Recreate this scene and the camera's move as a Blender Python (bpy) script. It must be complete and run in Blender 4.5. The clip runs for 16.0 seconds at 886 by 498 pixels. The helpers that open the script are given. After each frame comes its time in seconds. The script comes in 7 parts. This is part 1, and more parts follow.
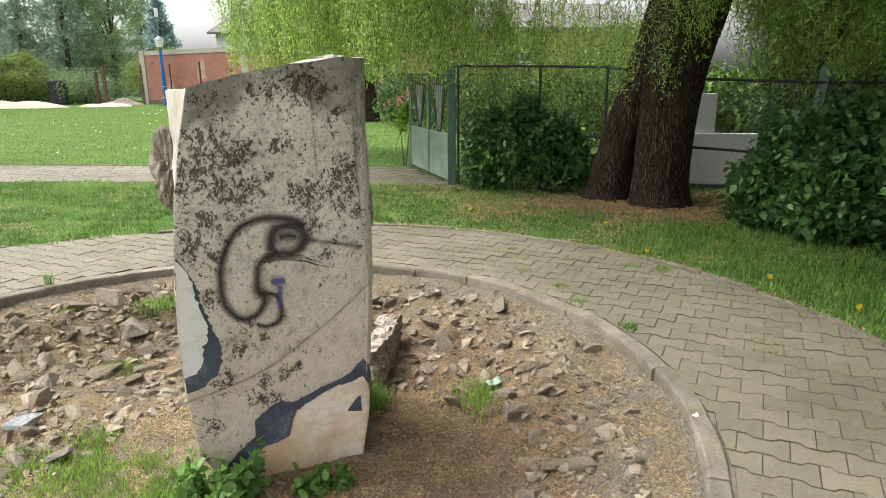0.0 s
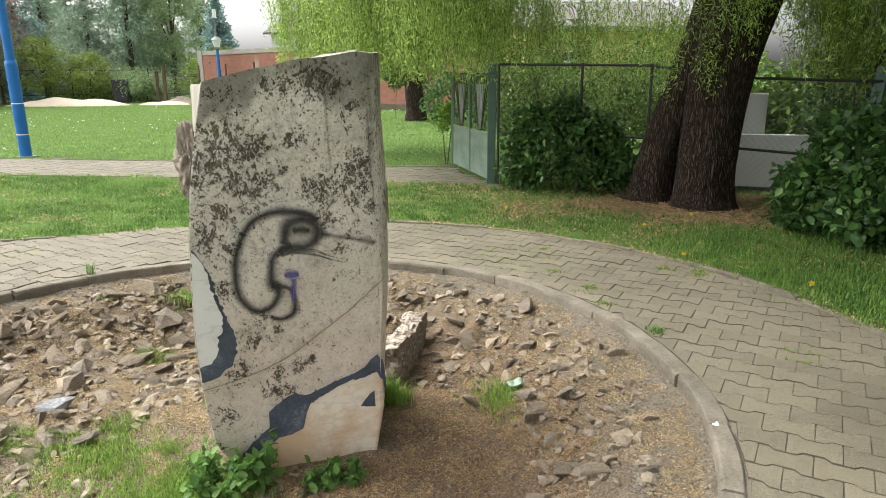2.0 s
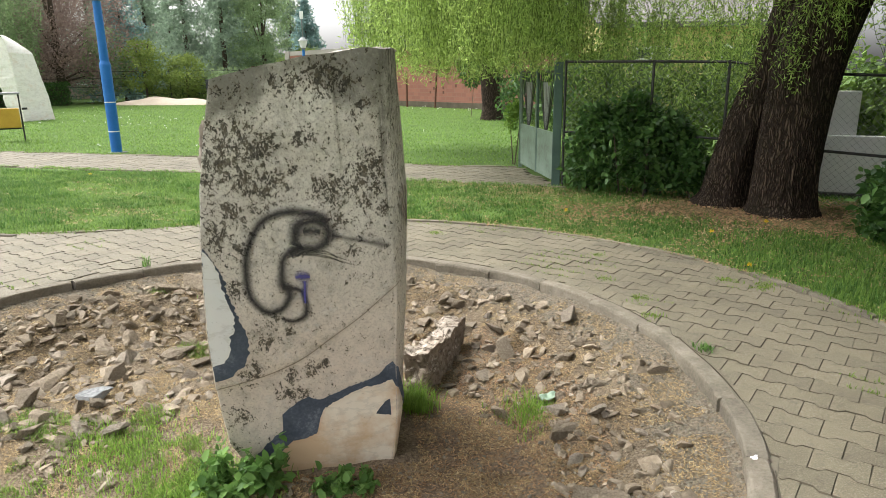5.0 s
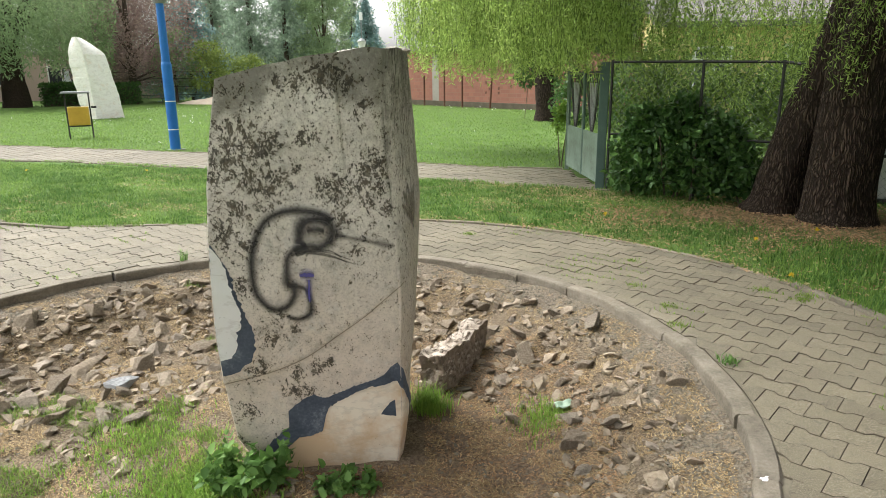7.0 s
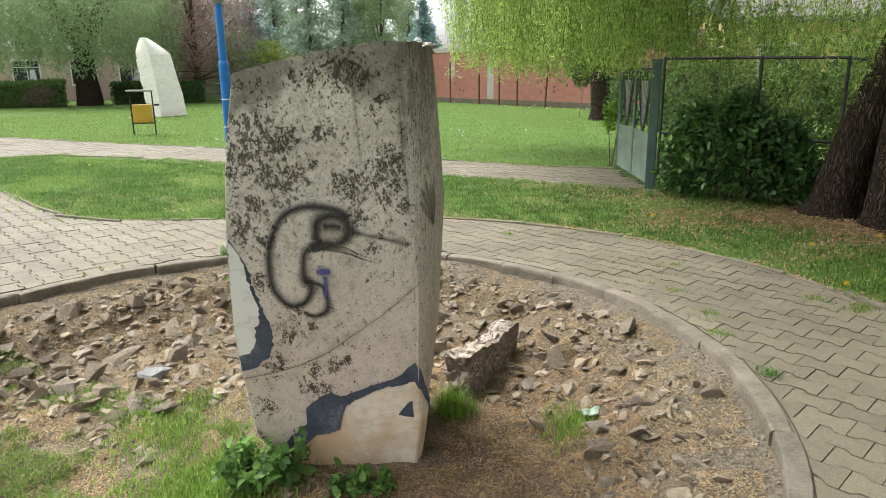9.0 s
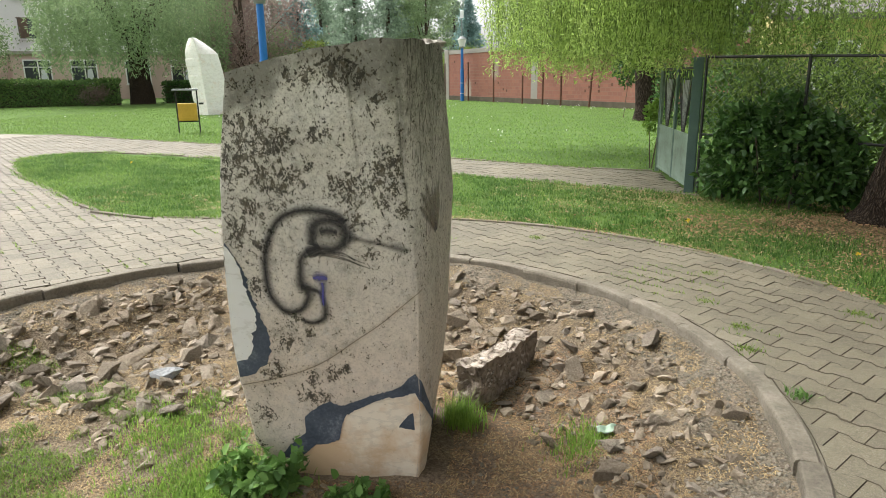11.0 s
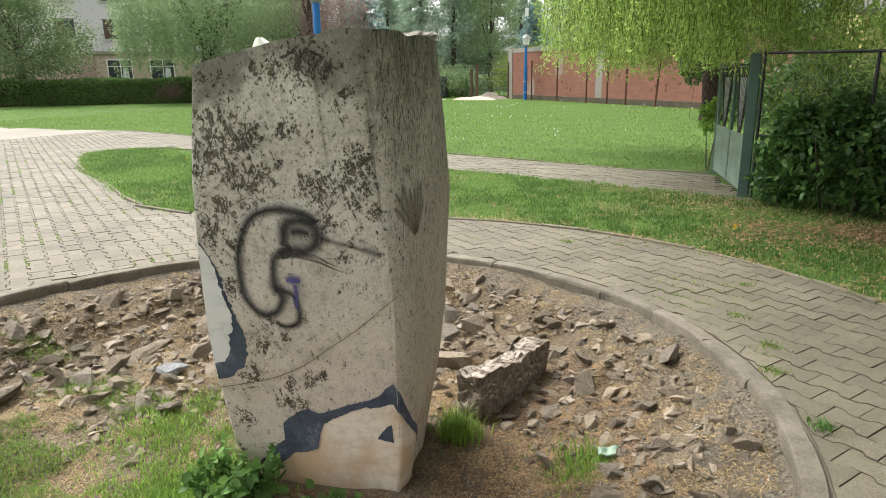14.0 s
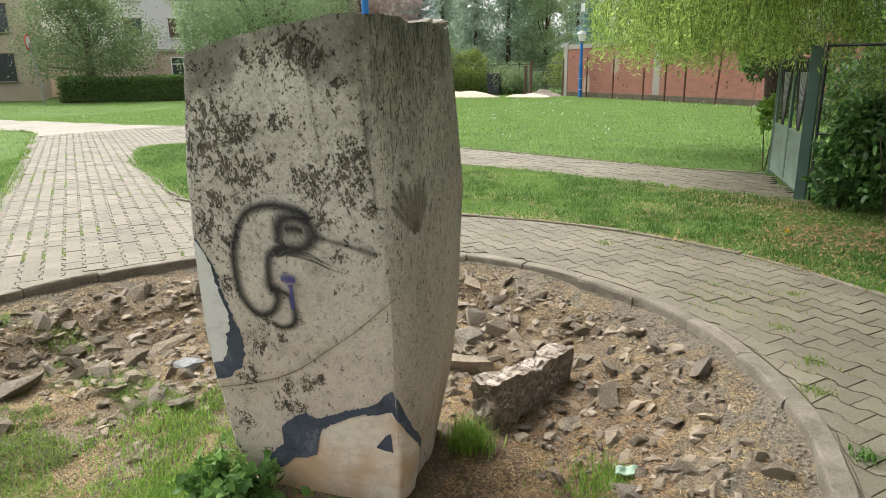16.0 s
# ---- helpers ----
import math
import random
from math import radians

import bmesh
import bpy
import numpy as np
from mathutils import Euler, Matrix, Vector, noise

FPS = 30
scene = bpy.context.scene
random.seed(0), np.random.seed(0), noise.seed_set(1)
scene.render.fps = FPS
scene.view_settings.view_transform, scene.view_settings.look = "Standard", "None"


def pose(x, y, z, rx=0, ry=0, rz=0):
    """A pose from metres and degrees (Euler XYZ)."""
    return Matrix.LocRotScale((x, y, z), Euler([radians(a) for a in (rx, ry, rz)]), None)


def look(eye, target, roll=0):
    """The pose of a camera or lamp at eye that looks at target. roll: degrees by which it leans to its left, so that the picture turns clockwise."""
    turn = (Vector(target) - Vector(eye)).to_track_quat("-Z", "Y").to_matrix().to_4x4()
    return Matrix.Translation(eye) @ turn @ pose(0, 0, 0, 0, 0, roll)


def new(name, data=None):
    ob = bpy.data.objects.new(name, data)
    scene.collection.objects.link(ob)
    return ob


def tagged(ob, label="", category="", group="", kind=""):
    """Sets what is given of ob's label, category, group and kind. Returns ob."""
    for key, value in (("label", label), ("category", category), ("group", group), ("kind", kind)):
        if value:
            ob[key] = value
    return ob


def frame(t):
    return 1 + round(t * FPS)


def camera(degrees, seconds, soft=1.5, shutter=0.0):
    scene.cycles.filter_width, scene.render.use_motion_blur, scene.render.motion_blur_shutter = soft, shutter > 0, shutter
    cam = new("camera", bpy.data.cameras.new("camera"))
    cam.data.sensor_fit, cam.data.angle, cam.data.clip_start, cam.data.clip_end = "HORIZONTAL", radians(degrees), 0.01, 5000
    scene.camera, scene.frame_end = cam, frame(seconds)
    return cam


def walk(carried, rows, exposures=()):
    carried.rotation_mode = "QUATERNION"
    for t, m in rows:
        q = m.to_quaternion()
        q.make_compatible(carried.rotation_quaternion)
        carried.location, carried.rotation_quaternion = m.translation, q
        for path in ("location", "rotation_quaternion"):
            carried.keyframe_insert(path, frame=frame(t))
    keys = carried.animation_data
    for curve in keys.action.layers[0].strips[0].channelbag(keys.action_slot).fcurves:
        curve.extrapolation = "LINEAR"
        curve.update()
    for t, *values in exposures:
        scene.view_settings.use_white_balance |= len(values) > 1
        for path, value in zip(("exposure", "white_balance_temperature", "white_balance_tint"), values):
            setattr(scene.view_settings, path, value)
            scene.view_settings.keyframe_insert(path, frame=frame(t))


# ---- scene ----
cam = camera(67.7, 16.0, 0.75)
METRES, EYE = 1.7, 1.49
ROWS = [
    (0.0, 0.0, 0.0, 0.0, -0.14, -14.8, 0.53),
    (0.5, 0.0264, -0.0041, 0.002, 0.82, -14.7, 0.54),
    (1.0, 0.0498, -0.003, 0.0007, 1.91, -14.69, 0.62),
    (1.5, 0.07, 0.0039, -0.005, 3.09, -14.73, 0.57),
    (2.0, 0.0891, 0.0151, -0.0116, 4.25, -14.76, 0.44),
    (2.5, 0.1104, 0.0316, -0.0174, 5.29, -14.67, 0.62),
    (3.0, 0.1329, 0.0506, -0.0189, 6.51, -14.68, 0.44),
    (3.5, 0.1558, 0.0709, -0.0186, 7.73, -14.74, 0.34),
    (4.0, 0.1795, 0.0887, -0.0176, 8.94, -14.79, 0.55),
    (6.5, 0.3316, 0.1568, -0.023, 15.14, -14.66, 0.58),
    (7.0, 0.3578, 0.1683, -0.0224, 16.45, -14.66, 0.63),
    (7.5, 0.3817, 0.1805, -0.0228, 17.89, -14.67, 0.63),
    (8.0, 0.4001, 0.1948, -0.0251, 19.22, -14.72, 0.65),
    (8.5, 0.4141, 0.2131, -0.0291, 20.35, -14.74, 0.63),
    (9.0, 0.4289, 0.2347, -0.0334, 21.31, -14.69, 0.73),
    (11.5, 0.5071, 0.375, -0.0372, 26.05, -14.69, 0.8),
    (12.0, 0.5251, 0.4047, -0.0423, 26.85, -14.66, 0.86),
    (12.5, 0.5501, 0.434, -0.0475, 27.84, -14.66, 0.62),
    (13.0, 0.5764, 0.4643, -0.0514, 28.76, -14.67, 0.66),
    (13.5, 0.6002, 0.492, -0.0503, 29.8, -14.67, 0.67),
    (14.0, 0.6193, 0.5201, -0.0496, 30.96, -14.7, 0.74),
    (14.5, 0.6329, 0.5509, -0.0532, 32.18, -14.76, 0.96),
    (15.0, 0.6446, 0.5823, -0.0579, 33.49, -14.8, 0.8),
    (15.5, 0.6532, 0.6186, -0.0637, 34.57, -14.81, 0.89),
    (16.0, 0.6625, 0.6573, -0.0674, 35.69, -14.85, 0.78),
]
walk(cam, [(t, pose(0, 0, EYE) @ pose(METRES * x, METRES * y, METRES * z, 90 + pitch, roll, yaw)) for t, x, y, z, yaw, pitch, roll in ROWS],
     [(0.0, 1.65), (4.0, 1.63), (9.0, 1.56), (16.0, 1.49)])

# ---- world, sun, exposure: a bright overcast day, the sun behind thin cloud ----
SUN_AZIMUTH, SUN_HEIGHT = -75.0, 55.0
world = bpy.data.worlds.new("overcast_sky")
scene.world = world
world.use_nodes = True
wn = world.node_tree
wn.nodes.clear()
sky = wn.nodes.new("ShaderNodeTexSky")
sky.sky_type = "NISHITA"
sky.sun_disc = False
sky.sun_elevation, sky.sun_rotation = radians(SUN_HEIGHT), radians(SUN_AZIMUTH)
sky.air_density, sky.dust_density, sky.ozone_density = 1.0, 6.0, 1.0
milky = wn.nodes.new("ShaderNodeHueSaturation")
milky.inputs["Saturation"].default_value = 0.10
wn.links.new(sky.outputs[0], milky.inputs["Color"])
back = wn.nodes.new("ShaderNodeBackground")
back.inputs["Strength"].default_value = 0.15
wn.links.new(milky.outputs[0], back.inputs["Color"])
wout = wn.nodes.new("ShaderNodeOutputWorld")
wn.links.new(back.outputs[0], wout.inputs["Surface"])

sun_data = bpy.data.lights.new("sun", "SUN")
sun_data.energy, sun_data.angle, sun_data.color = 0.45, radians(40), (1.0, 0.985, 0.95)
sun = new("sun", sun_data)
az, el = radians(SUN_AZIMUTH), radians(SUN_HEIGHT)
sun.matrix_world = look((40 * math.sin(az) * math.cos(el), 40 * math.cos(az) * math.cos(el), 40 * math.sin(el)), (0, 0, 0))


# ---- materials ----
class Graph:
    """Short hand for building a node material."""

    def __init__(self, name):
        self.mat = bpy.data.materials.new(name)
        self.mat.use_nodes = True
        self.tree = self.mat.node_tree
        self.tree.nodes.clear()
        self.out = self.tree.nodes.new("ShaderNodeOutputMaterial")

    def put(self, socket, value):
        if isinstance(value, bpy.types.NodeSocket):
            self.tree.links.new(value, socket)
        else:
            socket.default_value = value

    def node(self, kind, **inputs):
        n = self.tree.nodes.new("ShaderNode" + kind)
        for key, value in inputs.items():
            self.put(n.inputs[key.replace("_", " ")], value)
        return n

    def coords(self, scale=(1, 1, 1), which="Object"):
        tc = self.tree.nodes.new("ShaderNodeTexCoord")
        m = self.node("Mapping", Vector=tc.outputs[which], Scale=scale)
        return m.outputs[0]

    def noise(self, vec, scale, detail=4.0, rough=0.55):
        return self.node("TexNoise", Vector=vec, Scale=scale, Detail=detail, Roughness=rough).outputs["Fac"]

    def math(self, op, a, b=0.0, clamp=False):
        n = self.tree.nodes.new("ShaderNodeMath")
        n.operation, n.use_clamp = op, clamp
        self.put(n.inputs[0], a)
        self.put(n.inputs[1], b)
        return n.outputs[0]

    def step(self, value, lo, hi):
        n = self.tree.nodes.new("ShaderNodeMapRange")
        n.interpolation_type = "SMOOTHSTEP"
        self.put(n.inputs["Value"], value)
        self.put(n.inputs["From Min"], lo)
        self.put(n.inputs["From Max"], hi)
        return n.outputs[0]

    def ramp(self, fac, stops):
        n = self.tree.nodes.new("ShaderNodeValToRGB")
        self.put(n.inputs[0], fac)
        el = n.color_ramp.elements
        while len(el) < len(stops):
            el.new(0.5)
        for e, (p, c) in zip(el, stops):
            e.position, e.color = p, (*c, 1)
        return n.outputs[0]

    def mix(self, fac, a, b, how="MIX"):
        n = self.tree.nodes.new("ShaderNodeMix")
        n.data_type, n.blend_type = "RGBA", how
        self.put(n.inputs[0], fac)
        for i, v in ((6, a), (7, b)):
            self.put(n.inputs[i], v if isinstance(v, bpy.types.NodeSocket) else (*v, 1))
        return n.outputs[2]

    def bump(self, height, strength=0.5, distance=0.01, normal=None):
        n = self.node("Bump", Height=height, Strength=strength, Distance=distance)
        if normal is not None:
            self.put(n.inputs["Normal"], normal)
        return n.outputs[0]

    def done(self, color, rough=0.85, normal=None, metal=0.0, spec=0.3):
        p = self.node("BsdfPrincipled", Roughness=rough, Metallic=metal)
        self.put(p.inputs["Base Color"], color if isinstance(color, bpy.types.NodeSocket) else (*color, 1))
        self.put(p.inputs["Specular IOR Level"], spec)
        if normal is not None:
            self.put(p.inputs["Normal"], normal)
        self.tree.links.new(p.outputs[0], self.out.inputs[0])
        return self.mat


def grainy(name, stops, scale=3.0, fine=40.0, rough=0.85, bump=0.4, depth=0.004, vary=0.0, stretch=(1, 1, 1), spec=0.3, metal=0.0, world=False, blue=0.0):
    """A surface with broad patches, fine grain and relief; vary: how much each piece differs in brightness."""
    g = Graph(name)
    v = g.node("NewGeometry").outputs["Position"] if world else g.coords(stretch)
    big, small = g.noise(v, scale, 5), g.noise(v, fine, 6, 0.65)
    col = g.ramp(g.math("ADD", g.math("MULTIPLY", big, 0.6), g.math("MULTIPLY", small, 0.4)), stops)
    if vary:
        info = g.node("ObjectInfo").outputs["Random"]
        geo = g.node("NewGeometry").outputs["Random Per Island"]
        r = g.math("FRACT", g.math("ADD", info, geo))
        shade = g.math("ADD", g.math("MULTIPLY", r, vary), 1 - vary / 2)
        if blue:
            cold = g.math("MULTIPLY", g.step(g.math("FRACT", g.math("MULTIPLY", r, 7.3)), 0.55, 0.95), blue)
            col = g.mix(cold, col, g.node("HueSaturation", Color=col, Saturation=0.12).outputs[0])
        hsv = g.node("HueSaturation", Color=col, Value=shade)
        col = hsv.outputs[0]
    return g.done(col, rough, g.bump(small, bump, depth), metal, spec)


def leafy(name, dark, mid, light, through_light=0.35, rough=0.55):
    """Leaves and blades: each one its own shade of green, letting some light through."""
    g = Graph(name)
    r = g.node("NewGeometry").outputs["Random Per Island"]
    col = g.ramp(r, [(0.0, dark), (0.5, mid), (1.0, light)])
    v = g.coords()
    col = g.mix(g.math("MULTIPLY", g.step(g.noise(v, 0.9, 3), 0.35, 0.7), 0.55), col, tuple(c * 0.72 for c in mid))
    p = g.node("BsdfPrincipled", Roughness=rough)
    g.put(p.inputs["Base Color"], col)
    g.put(p.inputs["Specular IOR Level"], 0.25)
    tr = g.node("BsdfTranslucent", Color=g.mix(0.5, col, light))
    m = g.node("MixShader", Fac=through_light)
    g.tree.links.new(p.outputs[0], m.inputs[1])
    g.tree.links.new(tr.outputs[0], m.inputs[2])
    g.tree.links.new(m.outputs[0], g.out.inputs[0])
    return g.mat


CRACK = [(-0.45, 0.118), (-0.416, 0.128), (-0.303, 0.157), (-0.17, 0.197), (-0.035, 0.263), (0.101, 0.361), (0.233, 0.456), (0.325, 0.536), (0.45, 0.64)]


def stone_front_material():
    """Weathered limestone: pale beige, a dark film washed down from the top, ragged black crusts, a streaked flank.

    The stone's mesh carries how dense the crust, the film and the vertical runs are at each place."""
    g = Graph("weathered_limestone")
    v = g.coords()

    def spread(name):
        a = g.tree.nodes.new("ShaderNodeAttribute")
        a.attribute_name = name
        return a.outputs["Fac"]

    thick, film_at, runs_at = spread("crust"), spread("film"), spread("runs")
    xyz = g.node("SeparateXYZ", Vector=v)
    z = xyz.outputs["Z"]
    along = g.math("ADD", xyz.outputs["X"], g.math("MULTIPLY", z, 0.04))
    side = g.step(g.math("ADD", xyz.outputs["Y"], g.math("MULTIPLY", z, 0.121)), 0.012, 0.05)
    front = g.math("SUBTRACT", 1.0, side)
    base = g.ramp(g.noise(v, 2.6, 6, 0.6), [(0.3, (0.48, 0.442, 0.390)), (0.52, (0.60, 0.560, 0.50)), (0.74, (0.72, 0.68, 0.62))])
    base = g.mix(g.math("MULTIPLY", g.step(z, 1.0, 0.1), 0.70), base, (0.60, 0.505, 0.405))
    # fine grey grain and pale scuffs
    grain = g.noise(v, 90, 6, 0.75)
    base = g.mix(g.math("MULTIPLY", g.step(grain, 0.48, 0.60), 0.44), base, (0.27, 0.245, 0.205))
    mottle = g.noise(v, 17, 8, 0.75)
    base = g.mix(g.math("MULTIPLY", g.step(mottle, 0.50, 0.62), 0.32), base, (0.28, 0.262, 0.23))
    scuff = g.math("MULTIPLY", g.step(g.noise(v, 12, 9, 0.8), 0.56, 0.62), 0.34)
    base = g.mix(scuff, base, (0.66, 0.645, 0.61))
    # the dark film, torn into ragged islands at its lower rim
    rag = g.noise(v, 8.0, 10, 0.80)
    film = g.step(g.math("ADD", g.math("ADD", g.math("MULTIPLY", rag, 0.7), g.math("MULTIPLY", mottle, 0.3)), g.math("MULTIPLY", film_at, 0.28)), 0.52, 0.82)
    base = g.mix(g.math("MULTIPLY", film, 0.84), base, (0.150, 0.143, 0.122))
    pale = g.math("MULTIPLY", g.step(g.noise(v, 46, 8, 0.78), 0.55, 0.62), g.math("MULTIPLY", film, 0.35))
    base = g.mix(pale, base, (0.42, 0.405, 0.37))
    # crusts: warped, slanting, of two sizes
    wn1 = g.node("TexNoise", Vector=v, Scale=11.0, Detail=4.0)
    sc = g.node("VectorMath")
    sc.operation = "SCALE"
    g.put(sc.inputs[0], wn1.outputs["Color"])
    sc.inputs["Scale"].default_value = 0.03
    ad = g.node("VectorMath")
    ad.operation = "ADD"
    g.put(ad.inputs[0], v)
    g.put(ad.inputs[1], sc.outputs[0])
    turned = g.node("Mapping", Vector=ad.outputs[0], Rotation=(0, 0.45, 0), Scale=(1.0, 1.0, 0.74)).outputs[0]
    n = g.math("ADD", g.math("MULTIPLY", g.noise(turned, 42, 7, 0.68), 0.56), g.math("MULTIPLY", g.noise(turned, 135, 4, 0.60), 0.44))
    lim = g.math("SUBTRACT", 0.592, g.math("MULTIPLY", thick, 0.100))
    crust = g.step(n, lim, g.math("ADD", lim, 0.016))
    bits = g.noise(turned, 62, 4, 0.62)
    bl = g.math("SUBTRACT", 0.668, g.math("MULTIPLY", thick, 0.16))
    crust = g.math("MAXIMUM", crust, g.math("MULTIPLY", g.step(bits, bl, g.math("ADD", bl, 0.025)), 0.9))
    stain = g.step(n, g.math("SUBTRACT", lim, 0.055), lim)
    base = g.mix(g.math("MULTIPLY", stain, 0.30), base, (0.25, 0.215, 0.165))
    # the crack's brown line, the stone smoother and paler below it
    bend = g.tree.nodes.new("ShaderNodeFloatCurve")
    g.put(bend.inputs["Value"], g.math("ADD", along, 0.5))
    pts = bend.mapping.curves[0].points
    for k, (u, h) in enumerate(CRACK):
        if k < 2:
            pts[k].location = (u + 0.5, h)
        else:
            pts.new(u + 0.5, h)
    bend.mapping.update()
    off = g.math("ABSOLUTE", g.math("SUBTRACT", z, bend.outputs[0]))
    line = g.math("MULTIPLY", g.step(off, g.math("ADD", 0.0012, g.math("MULTIPLY", g.noise(v, 14, 3), 0.006)), 0.0), front)
    below = g.math("MULTIPLY", g.step(g.math("SUBTRACT", bend.outputs[0], z), 0.0, 0.004), front)
    base = g.mix(g.math("MULTIPLY", below, 0.30), base, (0.62, 0.54, 0.45))
    # fine vertical runs on the flank
    runs = g.noise(g.coords((1, 1, 0.20)), 95, 6, 0.70)
    rl = g.math("SUBTRACT", 0.68, g.math("MULTIPLY", runs_at, 0.155))
    streak = g.math("MULTIPLY", g.step(runs, rl, g.math("ADD", rl, 0.04)), side)
    dark = g.mix(g.step(g.noise(v, 34, 4), 0.42, 0.62), (0.020, 0.018, 0.013), (0.085, 0.069, 0.046))
    col = g.mix(g.math("MULTIPLY", crust, 0.88), base, dark)
    col = g.mix(g.math("MULTIPLY", streak, 0.72), col, (0.075, 0.070, 0.058))
    rust = g.math("MULTIPLY", g.math("MULTIPLY", side, g.step(g.noise(g.coords((1, 1, 0.3)), 9, 4), 0.52, 0.66)), g.step(z, 0.30, 0.0))
    col = g.mix(g.math("MULTIPLY", rust, 0.45), col, (0.36, 0.24, 0.12))
    col = g.mix(g.math("MULTIPLY", line, 0.8), col, (0.13, 0.10, 0.07))
    h = g.math("SUBTRACT", g.math("ADD", g.math("MULTIPLY", grain, 0.35), g.math("MULTIPLY", mottle, 0.4)), crust)
    return g.done(col, 0.88, g.bump(h, 0.75, 0.006), spec=0.2)


def marble_material(name, tone, rusty=1.0):
    """Smooth pale marble with faint veins and rust washed down towards its foot."""
    g = Graph(name)
    v = g.coords()
    z = g.node("SeparateXYZ", Vector=v).outputs["Z"]
    veins = g.step(g.math("ABSOLUTE", g.math("SUBTRACT", g.noise(g.coords((1, 1, 2.2)), 3.2, 6, 0.6), 0.5)), 0.035, 0.0)
    low = g.step(z, 0.05, -0.28)
    rust = g.step(g.math("ADD", g.noise(v, 4.5, 6, 0.62), g.math("MULTIPLY", low, 0.16)), 0.50, 0.76)
    col = g.mix(g.math("MULTIPLY", veins, 0.25), tone, (0.36, 0.33, 0.28))
    col = g.mix(g.math("MULTIPLY", rust, 0.7 * rusty), col, tuple(c * k for c, k in zip(tone, (0.72, 0.50, 0.30))))
    specks = g.step(g.noise(v, 60, 5, 0.7), 0.66, 0.70)
    col = g.mix(g.math("MULTIPLY", specks, 0.6), col, (0.16, 0.13, 0.10))
    return g.done(col, 0.6, g.bump(g.noise(v, 120, 4), 0.25, 0.002), spec=0.35)


def spray_material(name, tone, solid):
    """Spray paint: dense along the middle of the stroke, speckled mist towards its rims."""
    g = Graph(name)
    uv = g.coords((1, 1, 1), "UV")
    across = g.node("SeparateXYZ", Vector=uv).outputs["Y"]
    mid = g.math("SUBTRACT", 1.0, g.math("MULTIPLY", g.math("ABSOLUTE", g.math("SUBTRACT", across, 0.5)), 2.0))
    mist = g.math("ADD", mid, g.math("MULTIPLY", g.math("SUBTRACT", g.noise(g.coords(), 140, 4, 0.7), 0.5), 0.5))
    cover = g.math("MULTIPLY", g.step(mist, 0.02, 1.12), solid)
    p = g.node("BsdfPrincipled", Roughness=0.75)
    p.inputs["Base Color"].default_value = (*tone, 1)
    m = g.node("MixShader", Fac=cover)
    g.tree.links.new(g.node("BsdfTransparent").outputs[0], m.inputs[1])
    g.tree.links.new(p.outputs[0], m.inputs[2])
    g.tree.links.new(m.outputs[0], g.out.inputs[0])
    return g.mat


def ground_material():
    """Lawn soil: green sward over brown earth, bare and littered round the willow."""
    g = Graph("lawn_soil")
    v = g.coords((1, 1, 1))
    green = g.ramp(g.noise(v, 1.3, 6, 0.6), [(0.3, (0.060, 0.105, 0.026)), (0.5, (0.095, 0.160, 0.040)), (0.72, (0.14, 0.215, 0.060))])
    green = g.mix(g.math("MULTIPLY", g.noise(v, 55, 4, 0.7), 0.55), green, (0.04, 0.07, 0.016))
    earth = g.ramp(g.noise(v, 30, 6, 0.7), [(0.35, (0.09, 0.062, 0.038)), (0.55, (0.175, 0.122, 0.074)), (0.7, (0.26, 0.18, 0.11))])
    d = g.node("VectorMath")
    d.operation = "DISTANCE"
    g.put(d.inputs[0], g.coords((0.62, 1, 0)))
    d.inputs[1].default_value = (2.25 * 0.62, 7.55, 0)
    litter = g.step(g.math("ADD", d.outputs["Value"], g.math("MULTIPLY", g.noise(v, 2.2, 5), 1.6)), 1.85, 0.85)
    col = g.mix(litter, green, earth)
    return g.done(col, 0.95, g.bump(g.noise(v, 45, 5, 0.7), 0.6, 0.02), spec=0.1)


